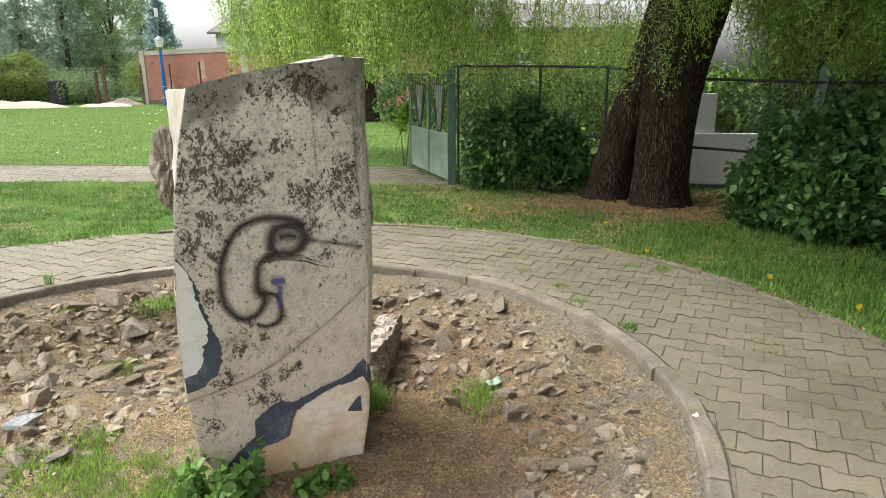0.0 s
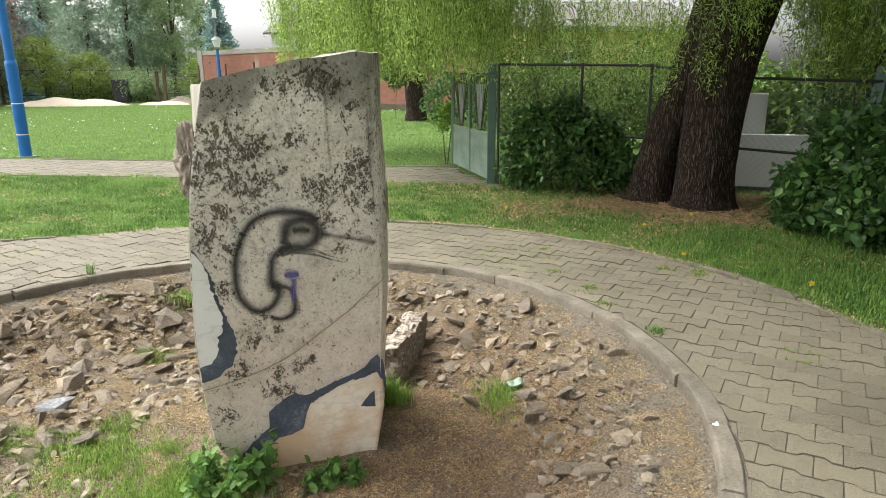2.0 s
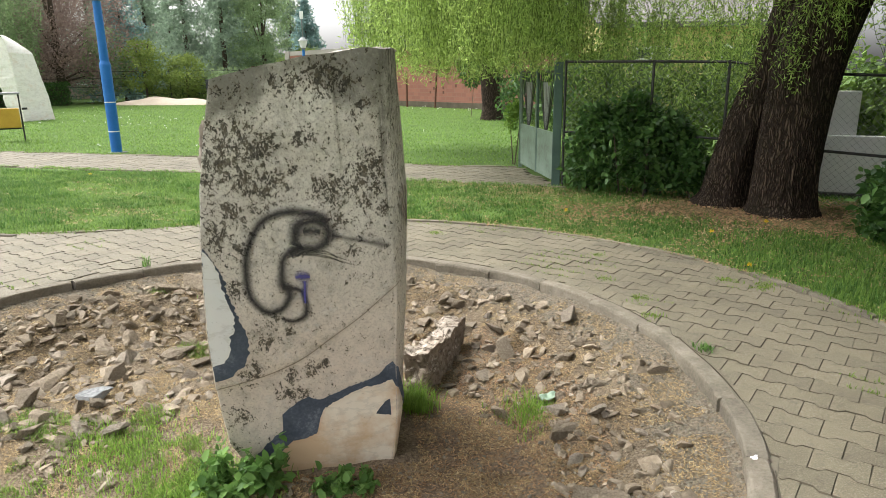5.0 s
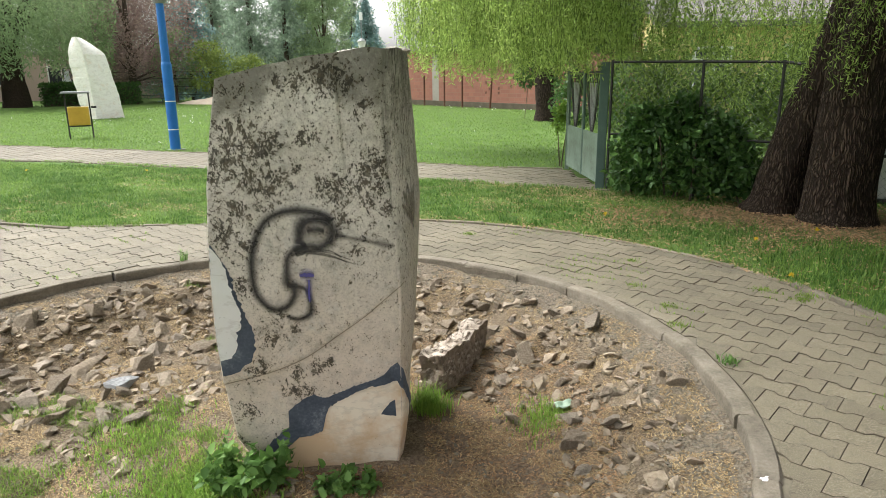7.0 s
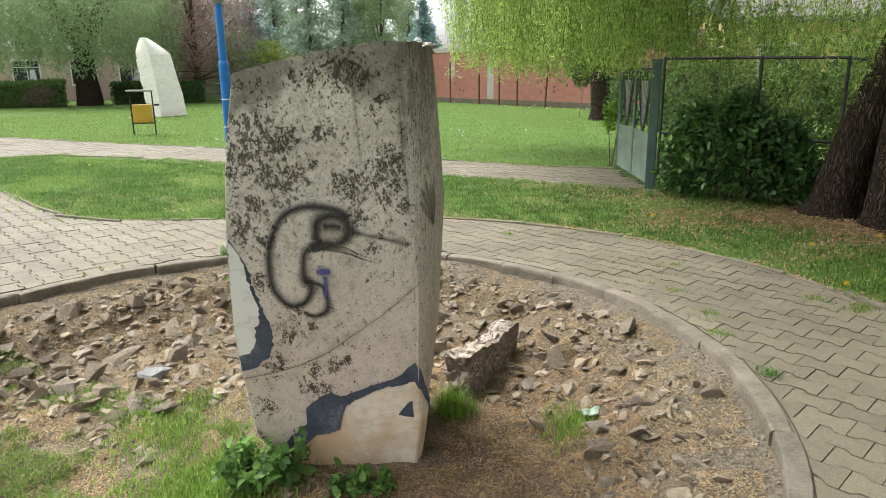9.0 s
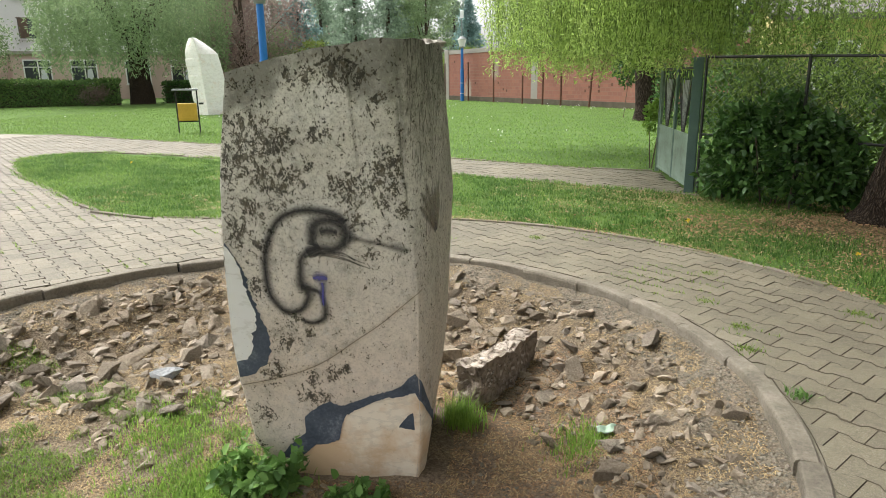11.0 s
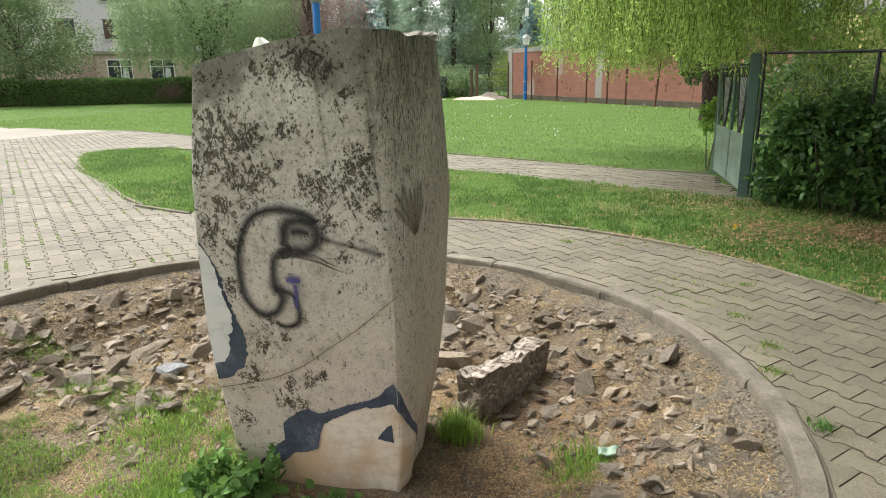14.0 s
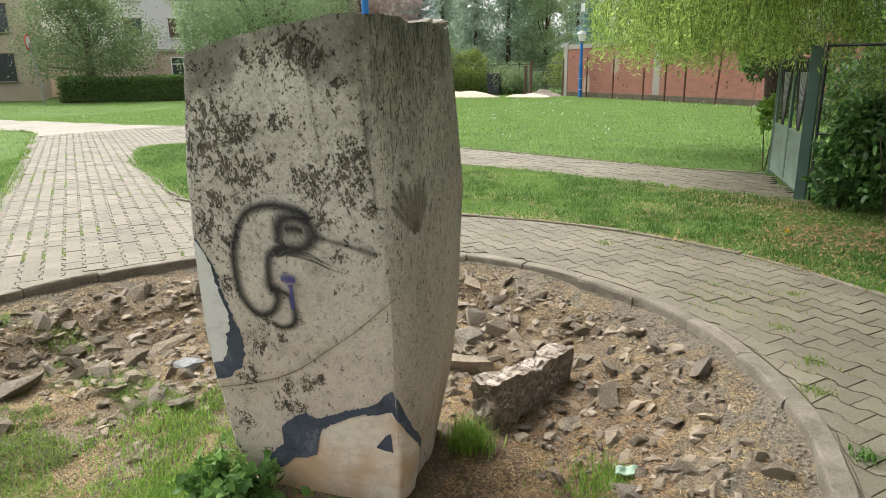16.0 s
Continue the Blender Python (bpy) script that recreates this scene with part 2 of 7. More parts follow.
def soil_material():
    """Trodden earth of the basin: brown-grey, with pale stony dust towards the rim and a mat of straw."""
    g = Graph("basin_soil")
    v = g.coords()
    brown = g.ramp(g.noise(v, 4.0, 6, 0.65), [(0.3, (0.095, 0.072, 0.049)), (0.55, (0.168, 0.131, 0.087)), (0.75, (0.25, 0.205, 0.145))])
    grit = g.ramp(g.noise(v, 85, 5, 0.75), [(0.38, (0.042, 0.031, 0.022)), (0.49, (0.150, 0.114, 0.076)), (0.62, (0.36, 0.305, 0.225))])
    col = g.mix(0.62, brown, grit)
    damp = g.node("VectorMath")
    damp.operation = "DISTANCE"
    g.put(damp.inputs[0], g.coords((1, 0.8, 0)))
    damp.inputs[1].default_value = (-0.28, 2.75 * 0.8, 0)
    trodden = g.step(g.math("ADD", damp.outputs["Value"], g.math("MULTIPLY", g.noise(v, 2.6, 5), 0.8)), 1.35, 0.75)
    col = g.mix(g.math("MULTIPLY", trodden, 0.9), col, g.ramp(g.noise(v, 70, 6, 0.75), [(0.36, (0.085, 0.062, 0.044)), (0.52, (0.200, 0.150, 0.106)), (0.70, (0.36, 0.29, 0.21))]))
    d = g.node("VectorMath")
    d.operation = "DISTANCE"
    g.put(d.inputs[0], g.coords((1, 1, 0)))
    d.inputs[1].default_value = (-1.28, 2.90, 0)
    rim = g.step(g.math("ADD", d.outputs["Value"], g.math("MULTIPLY", g.noise(v, 3, 4), 0.4)), 2.15, 2.42)
    col = g.mix(g.math("MULTIPLY", rim, 0.8), col, g.ramp(g.noise(v, 70, 4, 0.7), [(0.35, (0.105, 0.086, 0.062)), (0.65, (0.28, 0.24, 0.185))]))
    straw = g.math("MULTIPLY", g.step(g.noise(v, 5.5, 4), 0.48, 0.62), g.step(g.noise(v, 120, 3, 0.7), 0.5, 0.6))
    col = g.mix(g.math("MULTIPLY", straw, 0.6), col, (0.40, 0.30, 0.17))
    return g.done(col, 0.95, g.bump(g.noise(v, 60, 6, 0.75), 0.9, 0.02), spec=0.1)


def paver_material():
    """Concrete blocks: speckled grey-tan, each its own tone, with grime and pale worn faces."""
    g = Graph("grey_tan_paver")
    v = g.node("NewGeometry").outputs["Position"]
    r = g.math("FRACT", g.math("ADD", g.node("ObjectInfo").outputs["Random"], g.node("NewGeometry").outputs["Random Per Island"]))
    col = g.ramp(g.noise(v, 1.3, 6, 0.6), [(0.3, (0.104, 0.089, 0.056)), (0.5, (0.140, 0.121, 0.079)), (0.72, (0.180, 0.158, 0.107))])
    grains = g.noise(v, 190, 4, 0.7)
    col = g.mix(g.math("MULTIPLY", g.step(grains, 0.52, 0.62), 0.5), col, (0.30, 0.28, 0.235))
    col = g.mix(g.math("MULTIPLY", g.step(grains, 0.47, 0.38), 0.55), col, (0.06, 0.053, 0.04))
    grime = g.step(g.noise(v, 14, 7, 0.72), 0.52, 0.68)
    col = g.mix(g.math("MULTIPLY", grime, 0.45), col, (0.075, 0.068, 0.048))
    shade = g.math("ADD", g.math("MULTIPLY", r, 0.26), 0.87)
    col = g.node("HueSaturation", Color=col, Value=shade).outputs[0]
    return g.done(col, 0.74, g.bump(g.math("ADD", grains, g.noise(v, 40, 5, 0.7)), 0.55, 0.003), spec=0.38)


def brick_wall_material():
    g = Graph("red_hollow_brick")
    tc = g.tree.nodes.new("ShaderNodeTexCoord")
    sep = g.node("SeparateXYZ", Vector=tc.outputs["Object"])
    flat = g.node("CombineXYZ", X=sep.outputs["X"], Y=sep.outputs["Z"], Z=0.0).outputs[0]
    b = g.node("TexBrick", Vector=flat, Scale=1.0)
    b.inputs["Color1"].default_value, b.inputs["Color2"].default_value = (0.27, 0.115, 0.078, 1), (0.215, 0.092, 0.066, 1)
    b.inputs["Mortar"].default_value = (0.23, 0.125, 0.092, 1)
    b.inputs["Brick Width"].default_value, b.inputs["Row Height"].default_value, b.inputs["Mortar Size"].default_value = 0.30, 0.17, 0.012
    v = g.coords()
    col = g.mix(g.math("MULTIPLY", g.noise(v, 0.8, 5), 0.45), b.outputs["Color"], (0.24, 0.12, 0.09))
    smear = g.step(g.noise(g.coords((0.35, 1, 0.18)), 1.6, 5, 0.6), 0.60, 0.70)
    col = g.mix(g.math("MULTIPLY", smear, 0.7), col, (0.33, 0.30, 0.25))
    return g.done(col, 0.92, g.bump(b.outputs["Fac"], 0.5, 0.01))


def bark_material():
    """Old willow bark: long interlaced plates between deep dark furrows."""
    g = Graph("willow_bark")
    v = g.coords()
    warp = g.node("VectorMath", )
    warp.operation = "ADD"
    n = g.node("TexNoise", Vector=v, Scale=5.0, Detail=3.0)
    sc = g.node("VectorMath")
    sc.operation = "SCALE"
    g.put(sc.inputs[0], n.outputs["Color"])
    sc.inputs["Scale"].default_value = 0.10
    g.put(warp.inputs[0], v)
    g.put(warp.inputs[1], sc.outputs[0])
    m = g.node("Mapping", Vector=warp.outputs[0], Scale=(1, 1, 0.09))
    vor = g.tree.nodes.new("ShaderNodeTexVoronoi")
    vor.feature = "DISTANCE_TO_EDGE"
    g.put(vor.inputs["Vector"], m.outputs[0])
    vor.inputs["Scale"].default_value = 46
    plate = g.step(vor.outputs["Distance"], 0.0, 0.34)
    fine = g.noise(g.coords((1, 1, 0.3)), 70, 5, 0.7)
    col = g.ramp(g.math("ADD", g.math("MULTIPLY", plate, 0.65), g.math("MULTIPLY", fine, 0.45)), [(0.12, (0.014, 0.010, 0.008)), (0.55, (0.052, 0.037, 0.026)), (1.0, (0.125, 0.092, 0.066))])
    col = g.mix(g.math("MULTIPLY", g.step(g.noise(v, 2.5, 4), 0.5, 0.75), 0.4), col, (0.03, 0.026, 0.018))
    return g.done(col, 0.95, g.bump(g.math("ADD", plate, g.math("MULTIPLY", fine, 0.6)), 1.0, 0.030), spec=0.15)


M_STONE = stone_front_material()
M_MARBLE = marble_material("cream_marble", (0.74, 0.67, 0.55))
M_PALE = marble_material("bluish_white_marble", (0.70, 0.70, 0.68), 0.15)
M_SLATE = grainy("slate_blue_coating", [(0.35, (0.040, 0.050, 0.068)), (0.56, (0.075, 0.092, 0.120)), (0.66, (0.15, 0.17, 0.20)), (0.74, (0.42, 0.43, 0.44))], 9, 75, 0.7, 0.6, 0.003)
M_BLACK = spray_material("black_spray_paint", (0.018, 0.016, 0.015), 0.93)
M_MIST = spray_material("thin_black_spray", (0.03, 0.027, 0.025), 0.62)
M_HAZE = spray_material("grey_overspray", (0.04, 0.037, 0.034), 0.30)
M_VIOLET = spray_material("violet_spray_paint", (0.055, 0.05, 0.22), 0.95)
M_ROUGH = grainy("rough_split_stone", [(0.3, (0.13, 0.105, 0.08)), (0.55, (0.27, 0.23, 0.19)), (0.8, (0.42, 0.38, 0.32))], 6, 45, 0.92, 0.9, 0.015)
M_CHALK = grainy("sawn_white_stone", [(0.3, (0.281, 0.250, 0.203)), (0.55, (0.390, 0.359, 0.304)), (0.85, (0.484, 0.452, 0.398))], 7, 50, 0.85, 0.9, 0.012, stretch=(1, 1, 0.3))
M_CHIP = spray_material("chipped_brown_stone", (0.20, 0.165, 0.12), 0.62)
M_BANDED = grainy("banded_pale_stone", [(0.35, (0.115, 0.122, 0.130)), (0.5, (0.230, 0.235, 0.235)), (0.7, (0.36, 0.36, 0.345))], 6, 30, 0.8, 0.5, 0.01, stretch=(1, 1, 6))
M_GROUND = ground_material()
M_SOIL = soil_material()
M_PAVER = paver_material()
# Dark joint colour: dirt, with the shadow between blocks painted in.
M_GRIME = grainy("joint_grime_shade", [(0.3, (0.055, 0.047, 0.032)), (0.55, (0.095, 0.082, 0.057)), (0.8, (0.15, 0.131, 0.096))], 3, 60, 0.95, 0.6, 0.004, world=True)
M_BED = grainy("joint_sand", [(0.3, (0.106, 0.093, 0.068)), (0.55, (0.173, 0.154, 0.116)), (0.8, (0.253, 0.226, 0.173))], 4, 80, 0.95, 0.6, 0.005)
M_FARPAVE = grainy("far_paving", [(0.3, (0.200, 0.180, 0.146)), (0.55, (0.262, 0.237, 0.196)), (0.8, (0.325, 0.296, 0.250))], 0.8, 9, 0.92, 0.3, 0.004)
M_KERB = grainy("kerb_concrete", [(0.28, (0.085, 0.072, 0.050)), (0.5, (0.190, 0.167, 0.128)), (0.75, (0.30, 0.27, 0.215))], 5.0, 60, 0.9, 1.0, 0.012, 0.28, world=True)
M_ROCK = grainy("grey_brown_shale", [(0.25, (0.118, 0.090, 0.062)), (0.5, (0.265, 0.216, 0.155)), (0.78, (0.46, 0.39, 0.295))], 9, 60, 0.9, 1.0, 0.012, 0.5, blue=0.22)
M_GRAVEL = grainy("grey_gravel", [(0.3, (0.120, 0.104, 0.078)), (0.6, (0.225, 0.200, 0.155)), (0.85, (0.36, 0.33, 0.27))], 20, 120, 0.9, 0.5, 0.003, 0.5)
M_STRAW = leafy("dry_catkins", (0.12, 0.074, 0.036), (0.31, 0.220, 0.110), (0.52, 0.41, 0.23), 0.1, 0.8)
M_LITTER = leafy("brown_litter", (0.125, 0.070, 0.035), (0.300, 0.180, 0.095), (0.50, 0.33, 0.18), 0.1, 0.8)
M_GRASS = leafy("grass", (0.044, 0.100, 0.017), (0.130, 0.242, 0.044), (0.26, 0.385, 0.090), 0.4)
M_CLUMP = leafy("lush_grass", (0.030, 0.080, 0.012), (0.070, 0.160, 0.028), (0.125, 0.240, 0.050), 0.35)
M_BEDGRASS = leafy("young_grass", (0.065, 0.125, 0.020), (0.145, 0.235, 0.042), (0.27, 0.37, 0.085), 0.45)
M_WEED = leafy("weed_leaf", (0.045, 0.105, 0.024), (0.105, 0.210, 0.048), (0.21, 0.36, 0.10), 0.35)
M_TUFT = leafy("bright_grass", (0.085, 0.18, 0.024), (0.18, 0.32, 0.050), (0.33, 0.48, 0.10), 0.45)
M_WILLOW = leafy("willow_leaf", (0.06, 0.12, 0.020), (0.235, 0.36, 0.062), (0.50, 0.64, 0.19), 0.5)
# Distance haze is put into the colours of M_WILLOW2, M_TREE, M_PURPLE, M_SPRUCE, M_FIR.
M_WILLOW2 = leafy("grey_willow_leaf", (0.120, 0.185, 0.100), (0.230, 0.325, 0.165), (0.39, 0.50, 0.26), 0.5)
M_BUSH = leafy("dark_shrub_leaf", (0.018, 0.048, 0.013), (0.045, 0.108, 0.027), (0.135, 0.255, 0.064), 0.3, 0.42)
M_HEDGE = leafy("hedge_leaf", (0.055, 0.110, 0.038), (0.120, 0.225, 0.068), (0.25, 0.37, 0.11), 0.3)
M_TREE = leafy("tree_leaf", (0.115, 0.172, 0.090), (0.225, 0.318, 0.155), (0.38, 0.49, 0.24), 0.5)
M_DARKTREE = leafy("grey_green_leaf", (0.060, 0.095, 0.045), (0.125, 0.190, 0.085), (0.25, 0.34, 0.155), 0.5)
M_YELLOW_LEAF = leafy("yellow_green_leaf", (0.10, 0.155, 0.04), (0.20, 0.28, 0.065), (0.33, 0.40, 0.11), 0.4)
# Darker copy of yellow_green_leaf: the yard's shade is put into the colour.
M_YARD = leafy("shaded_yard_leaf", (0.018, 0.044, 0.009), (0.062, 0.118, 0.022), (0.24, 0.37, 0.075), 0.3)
M_PURPLE = leafy("purple_leaf", (0.180, 0.125, 0.115), (0.310, 0.225, 0.200), (0.45, 0.345, 0.295), 0.5)
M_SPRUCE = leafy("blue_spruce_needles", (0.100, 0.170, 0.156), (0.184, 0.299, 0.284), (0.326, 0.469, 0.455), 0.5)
M_FIR = leafy("hazy_fir_needles", (0.130, 0.180, 0.135), (0.225, 0.305, 0.220), (0.34, 0.44, 0.31), 0.5)
M_BARK = bark_material()
# Darker copy of willow_leaf, so the added crown lets less light through.
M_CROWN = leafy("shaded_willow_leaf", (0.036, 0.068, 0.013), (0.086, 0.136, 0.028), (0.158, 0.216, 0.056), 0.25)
M_BARK2 = grainy("grey_bark", [(0.3, (0.05, 0.038, 0.028)), (0.6, (0.11, 0.085, 0.065)), (0.85, (0.17, 0.14, 0.11))], 5, 30, 0.95, 0.8, 0.02, stretch=(1, 1, 0.25))
M_GREENPAINT = grainy("dark_green_paint", [(0.3, (0.050, 0.090, 0.076)), (0.6, (0.085, 0.138, 0.115)), (0.85, (0.14, 0.175, 0.14))], 3, 60, 0.6, 0.3, 0.002)
M_PALEGREEN = grainy("faded_green_sheet", [(0.3, (0.085, 0.095, 0.072)), (0.5, (0.155, 0.210, 0.165)), (0.75, (0.23, 0.295, 0.24))], 3.5, 30, 0.6, 0.4, 0.002)
M_DARKIRON = grainy("dark_iron", [(0.3, (0.018, 0.018, 0.018)), (0.7, (0.05, 0.048, 0.045))], 6, 50, 0.6, 0.3, 0.002)
M_RUST = grainy("rusty_iron", [(0.3, (0.07, 0.03, 0.02)), (0.7, (0.15, 0.07, 0.045))], 6, 50, 0.85, 0.4, 0.003)
M_GREYMETAL = grainy("grey_metal", [(0.3, (0.16, 0.17, 0.165)), (0.7, (0.27, 0.28, 0.27))], 5, 60, 0.5, 0.2, 0.001)
M_BLUE = grainy("blue_paint", [(0.25, (0.012, 0.10, 0.33)), (0.5, (0.020, 0.15, 0.45)), (0.85, (0.05, 0.21, 0.52))], 2, 35, 0.4, 0.2, 0.001)
M_WHITE = grainy("white_paint", [(0.3, (0.66, 0.66, 0.65)), (0.6, (0.76, 0.76, 0.75)), (0.85, (0.82, 0.82, 0.81))], 2, 30, 0.6, 0.2, 0.001)
M_YELLOW = grainy("yellow_paint", [(0.3, (0.42, 0.26, 0.03)), (0.6, (0.56, 0.36, 0.05)), (0.85, (0.62, 0.42, 0.08))], 4, 40, 0.5, 0.2, 0.001)
M_WHITESTONE = marble_material("white_boulder_marble", (0.80, 0.78, 0.73), 0.5)
M_BRICK = brick_wall_material()
M_CONCRETE = grainy("grey_concrete", [(0.3, (0.221, 0.204, 0.178)), (0.6, (0.306, 0.289, 0.255)), (0.85, (0.374, 0.357, 0.323))], 1.5, 25, 0.9, 0.4, 0.004)
M_PINK = grainy("pink_plaster", [(0.3, (0.50, 0.37, 0.32)), (0.6, (0.57, 0.43, 0.38)), (0.85, (0.62, 0.48, 0.43))], 0.6, 12, 0.9, 0.2, 0.003)
M_PLASTER = grainy("white_plaster", [(0.3, (0.62, 0.61, 0.59)), (0.6, (0.70, 0.69, 0.67)), (0.85, (0.76, 0.75, 0.73))], 0.6, 12, 0.9, 0.2, 0.003)
M_BEIGE = grainy("beige_plaster", [(0.3, (0.40, 0.33, 0.25)), (0.6, (0.47, 0.40, 0.31)), (0.85, (0.52, 0.45, 0.36))], 0.6, 12, 0.9, 0.2, 0.003)
M_OCHRE = grainy("yellow_plaster", [(0.3, (0.52, 0.42, 0.16)), (0.7, (0.62, 0.52, 0.24))], 0.6, 12, 0.9, 0.2, 0.003)
M_ROOF = grainy("grey_roof", [(0.3, (0.10, 0.09, 0.085)), (0.7, (0.18, 0.165, 0.15))], 1.5, 15, 0.85, 0.4, 0.01)
M_GLASS = grainy("window_glass", [(0.3, (0.03, 0.035, 0.04)), (0.7, (0.07, 0.08, 0.085))], 0.7, 3, 0.08, 0.05, 0.001, spec=0.6)
M_CURTAIN = grainy("white_curtain", [(0.3, (0.55, 0.58, 0.62)), (0.7, (0.70, 0.72, 0.75))], 3, 20, 0.8, 0.2, 0.002)
M_SAND = grainy("pale_sand", [(0.3, (0.40, 0.33, 0.25)), (0.6, (0.50, 0.43, 0.34)), (0.85, (0.58, 0.51, 0.42))], 1.2, 12, 0.95, 0.6, 0.02)
M_WOOD = grainy("weathered_wood", [(0.3, (0.065, 0.045, 0.03)), (0.7, (0.15, 0.11, 0.08))], 4, 30, 0.9, 0.6, 0.006, stretch=(1, 1, 0.2))
M_PLASTIC = grainy("dark_plastic", [(0.3, (0.03, 0.032, 0.04)), (0.7, (0.06, 0.062, 0.07))], 4, 30, 0.5, 0.2, 0.002)
M_FLOWER = leafy("white_petals", (0.62, 0.62, 0.58), (0.72, 0.72, 0.68), (0.80, 0.80, 0.76), 0.2)
M_DANDELION = leafy("yellow_petals", (0.62, 0.42, 0.02), (0.70, 0.50, 0.03), (0.75, 0.56, 0.05), 0.2)
M_SCRAP = grainy("green_film_scrap", [(0.3, (0.16, 0.26, 0.18)), (0.7, (0.36, 0.45, 0.34))], 10, 60, 0.4, 0.3, 0.003)
M_RED = grainy("red_sign_paint", [(0.3, (0.45, 0.06, 0.04)), (0.7, (0.55, 0.09, 0.06))], 4, 30, 0.5, 0.1, 0.001)


# ---- mesh helpers ----
def mesh_of(name, verts, faces, material, smooth=False):
    me = bpy.data.meshes.new(name)
    me.from_pydata([tuple(v) for v in verts], [], [tuple(f) for f in faces])
    me.materials.append(material)
    if smooth:
        me.polygons.foreach_set("use_smooth", [True] * len(me.polygons))
    me.update()
    return me


def flakes_mesh(name, corners, material):
    """Many separate four-cornered flakes (n, 4, 3) in one mesh."""
    n = len(corners)
    me = bpy.data.meshes.new(name)
    me.vertices.add(n * 4)
    me.vertices.foreach_set("co", np.ascontiguousarray(corners, dtype=np.float32).reshape(-1))
    me.loops.add(n * 4)
    me.loops.foreach_set("vertex_index", np.arange(n * 4, dtype=np.int32))
    me.polygons.add(n)
    me.polygons.foreach_set("loop_start", np.arange(0, n * 4, 4, dtype=np.int32))
    me.materials.append(material)
    me.update(calc_edges=True)
    me.validate()
    return me


def thing(name, label, category, at=(0, 0, 0), turn=0.0, group="", kind=""):
    ob = new(name)
    ob.matrix_world = pose(*at, 0, 0, turn)
    return tagged(ob, label, category, group, kind)


def part(name, me, parent, label="", m=None):
    if isinstance(me, bmesh.types.BMesh):
        raise TypeError("give a mesh")
    ob = new(name, me)
    ob.parent = parent
    if m is not None:
        ob.matrix_basis = m
    return tagged(ob, label)


def box_mesh(name, size, material, bevel=0.006, taper=1.0, at=(0, 0, 0)):
    """A bevelled block standing on its base centre; taper narrows its top."""
    bm = bmesh.new()
    bmesh.ops.create_cube(bm, size=1)
    for v in bm.verts:
        k = taper if v.co.z > 0 else 1.0
        v.co = Vector((v.co.x * size[0] * k + at[0], v.co.y * size[1] * k + at[1], (v.co.z + 0.5) * size[2] + at[2]))
    if bevel:
        bmesh.ops.bevel(bm, geom=bm.edges[:], offset=bevel, segments=2, affect="EDGES", profile=0.6)
    me = bpy.data.meshes.new(name)
    bm.to_mesh(me)
    bm.free()
    me.materials.append(material)
    return me


def rod_mesh(name, a, b, r, material, sides=8, r2=None):
    """A round bar from a to b."""
    a, b = Vector(a), Vector(b)
    q = (b - a).to_track_quat("Z", "Y").to_matrix()
    r2 = r if r2 is None else r2
    ring = [(math.cos(2 * math.pi * i / sides), math.sin(2 * math.pi * i / sides)) for i in range(sides)]
    v = [a + q @ Vector((c * r, s * r, 0)) for c, s in ring] + [b + q @ Vector((c * r2, s * r2, 0)) for c, s in ring]
    f = [(i, (i + 1) % sides, sides + (i + 1) % sides, sides + i) for i in range(sides)]
    f += [tuple(range(sides))[::-1], tuple(range(sides, 2 * sides))]
    return mesh_of(name, v, f, material)


def smooth_path(points, n):
    """n points along a Catmull-Rom curve through the given ones (any number of columns)."""
    p = np.array(points, float)
    p = np.vstack([2 * p[0] - p[1], p, 2 * p[-1] - p[-2]])
    out = []
    for s in np.linspace(0, len(p) - 3 - 1e-6, n):
        i, t = int(s), s - int(s)
        a, b, c, d = p[i:i + 4]
        out.append(0.5 * ((2 * b) + (c - a) * t + (2 * a - 5 * b + 4 * c - d) * t * t + (3 * b - a - 3 * c + d) * t ** 3))
    return np.array(out)


def limb_mesh(name, points, material, sides=14, rows=40, ridge=0.0, seed=0.0, ridges=9):
    """A tapered, furrowed limb along points of x, y, z, radius."""
    path = smooth_path(points, rows)
    v, f = [], []
    for j, (x, y, z, r) in enumerate(path):
        d = Vector(path[min(j + 1, rows - 1), :3] - path[max(j - 1, 0), :3]).normalized()
        ex = (Vector((1, 0.02, 0)) - d * d.dot(Vector((1, 0.02, 0)))).normalized()
        ey = d.cross(ex)
        for i in range(sides):
            a = 2 * math.pi * i / sides
            w = noise.noise((math.cos(a) * 1.3 + seed, math.sin(a) * 1.3, z * 0.7)) * 0.10
            if ridge:
                wob = 1.5 * noise.noise((math.cos(a) * 3, math.sin(a) * 3 + seed, z * 2.6)) + 0.8 * noise.noise((math.cos(a) * 8, math.sin(a) * 8 + seed, z * 6))
                w += ridge * (abs(math.sin(a * ridges / 2 + wob)) ** 0.6 - 0.6) * (0.55 + 0.9 * abs(noise.noise((math.cos(a) * 5, math.sin(a) * 5, z * 4 + seed))))
                w += ridge * 1.2 * noise.noise((math.cos(a) * 9 + seed, math.sin(a) * 9, z * 3.2))
            v.append(Vector((x, y, z)) + (ex * math.cos(a) + ey * math.sin(a)) * r * (1 + w))
    for j in range(rows - 1):
        for i in range(sides):
            k = (i + 1) % sides
            f.append((j * sides + i, j * sides + k, (j + 1) * sides + k, (j + 1) * sides + i))
    f.append(tuple(range(sides))[::-1])
    f.append(tuple(range((rows - 1) * sides, rows * sides)))
    return mesh_of(name, v, f, material, True)


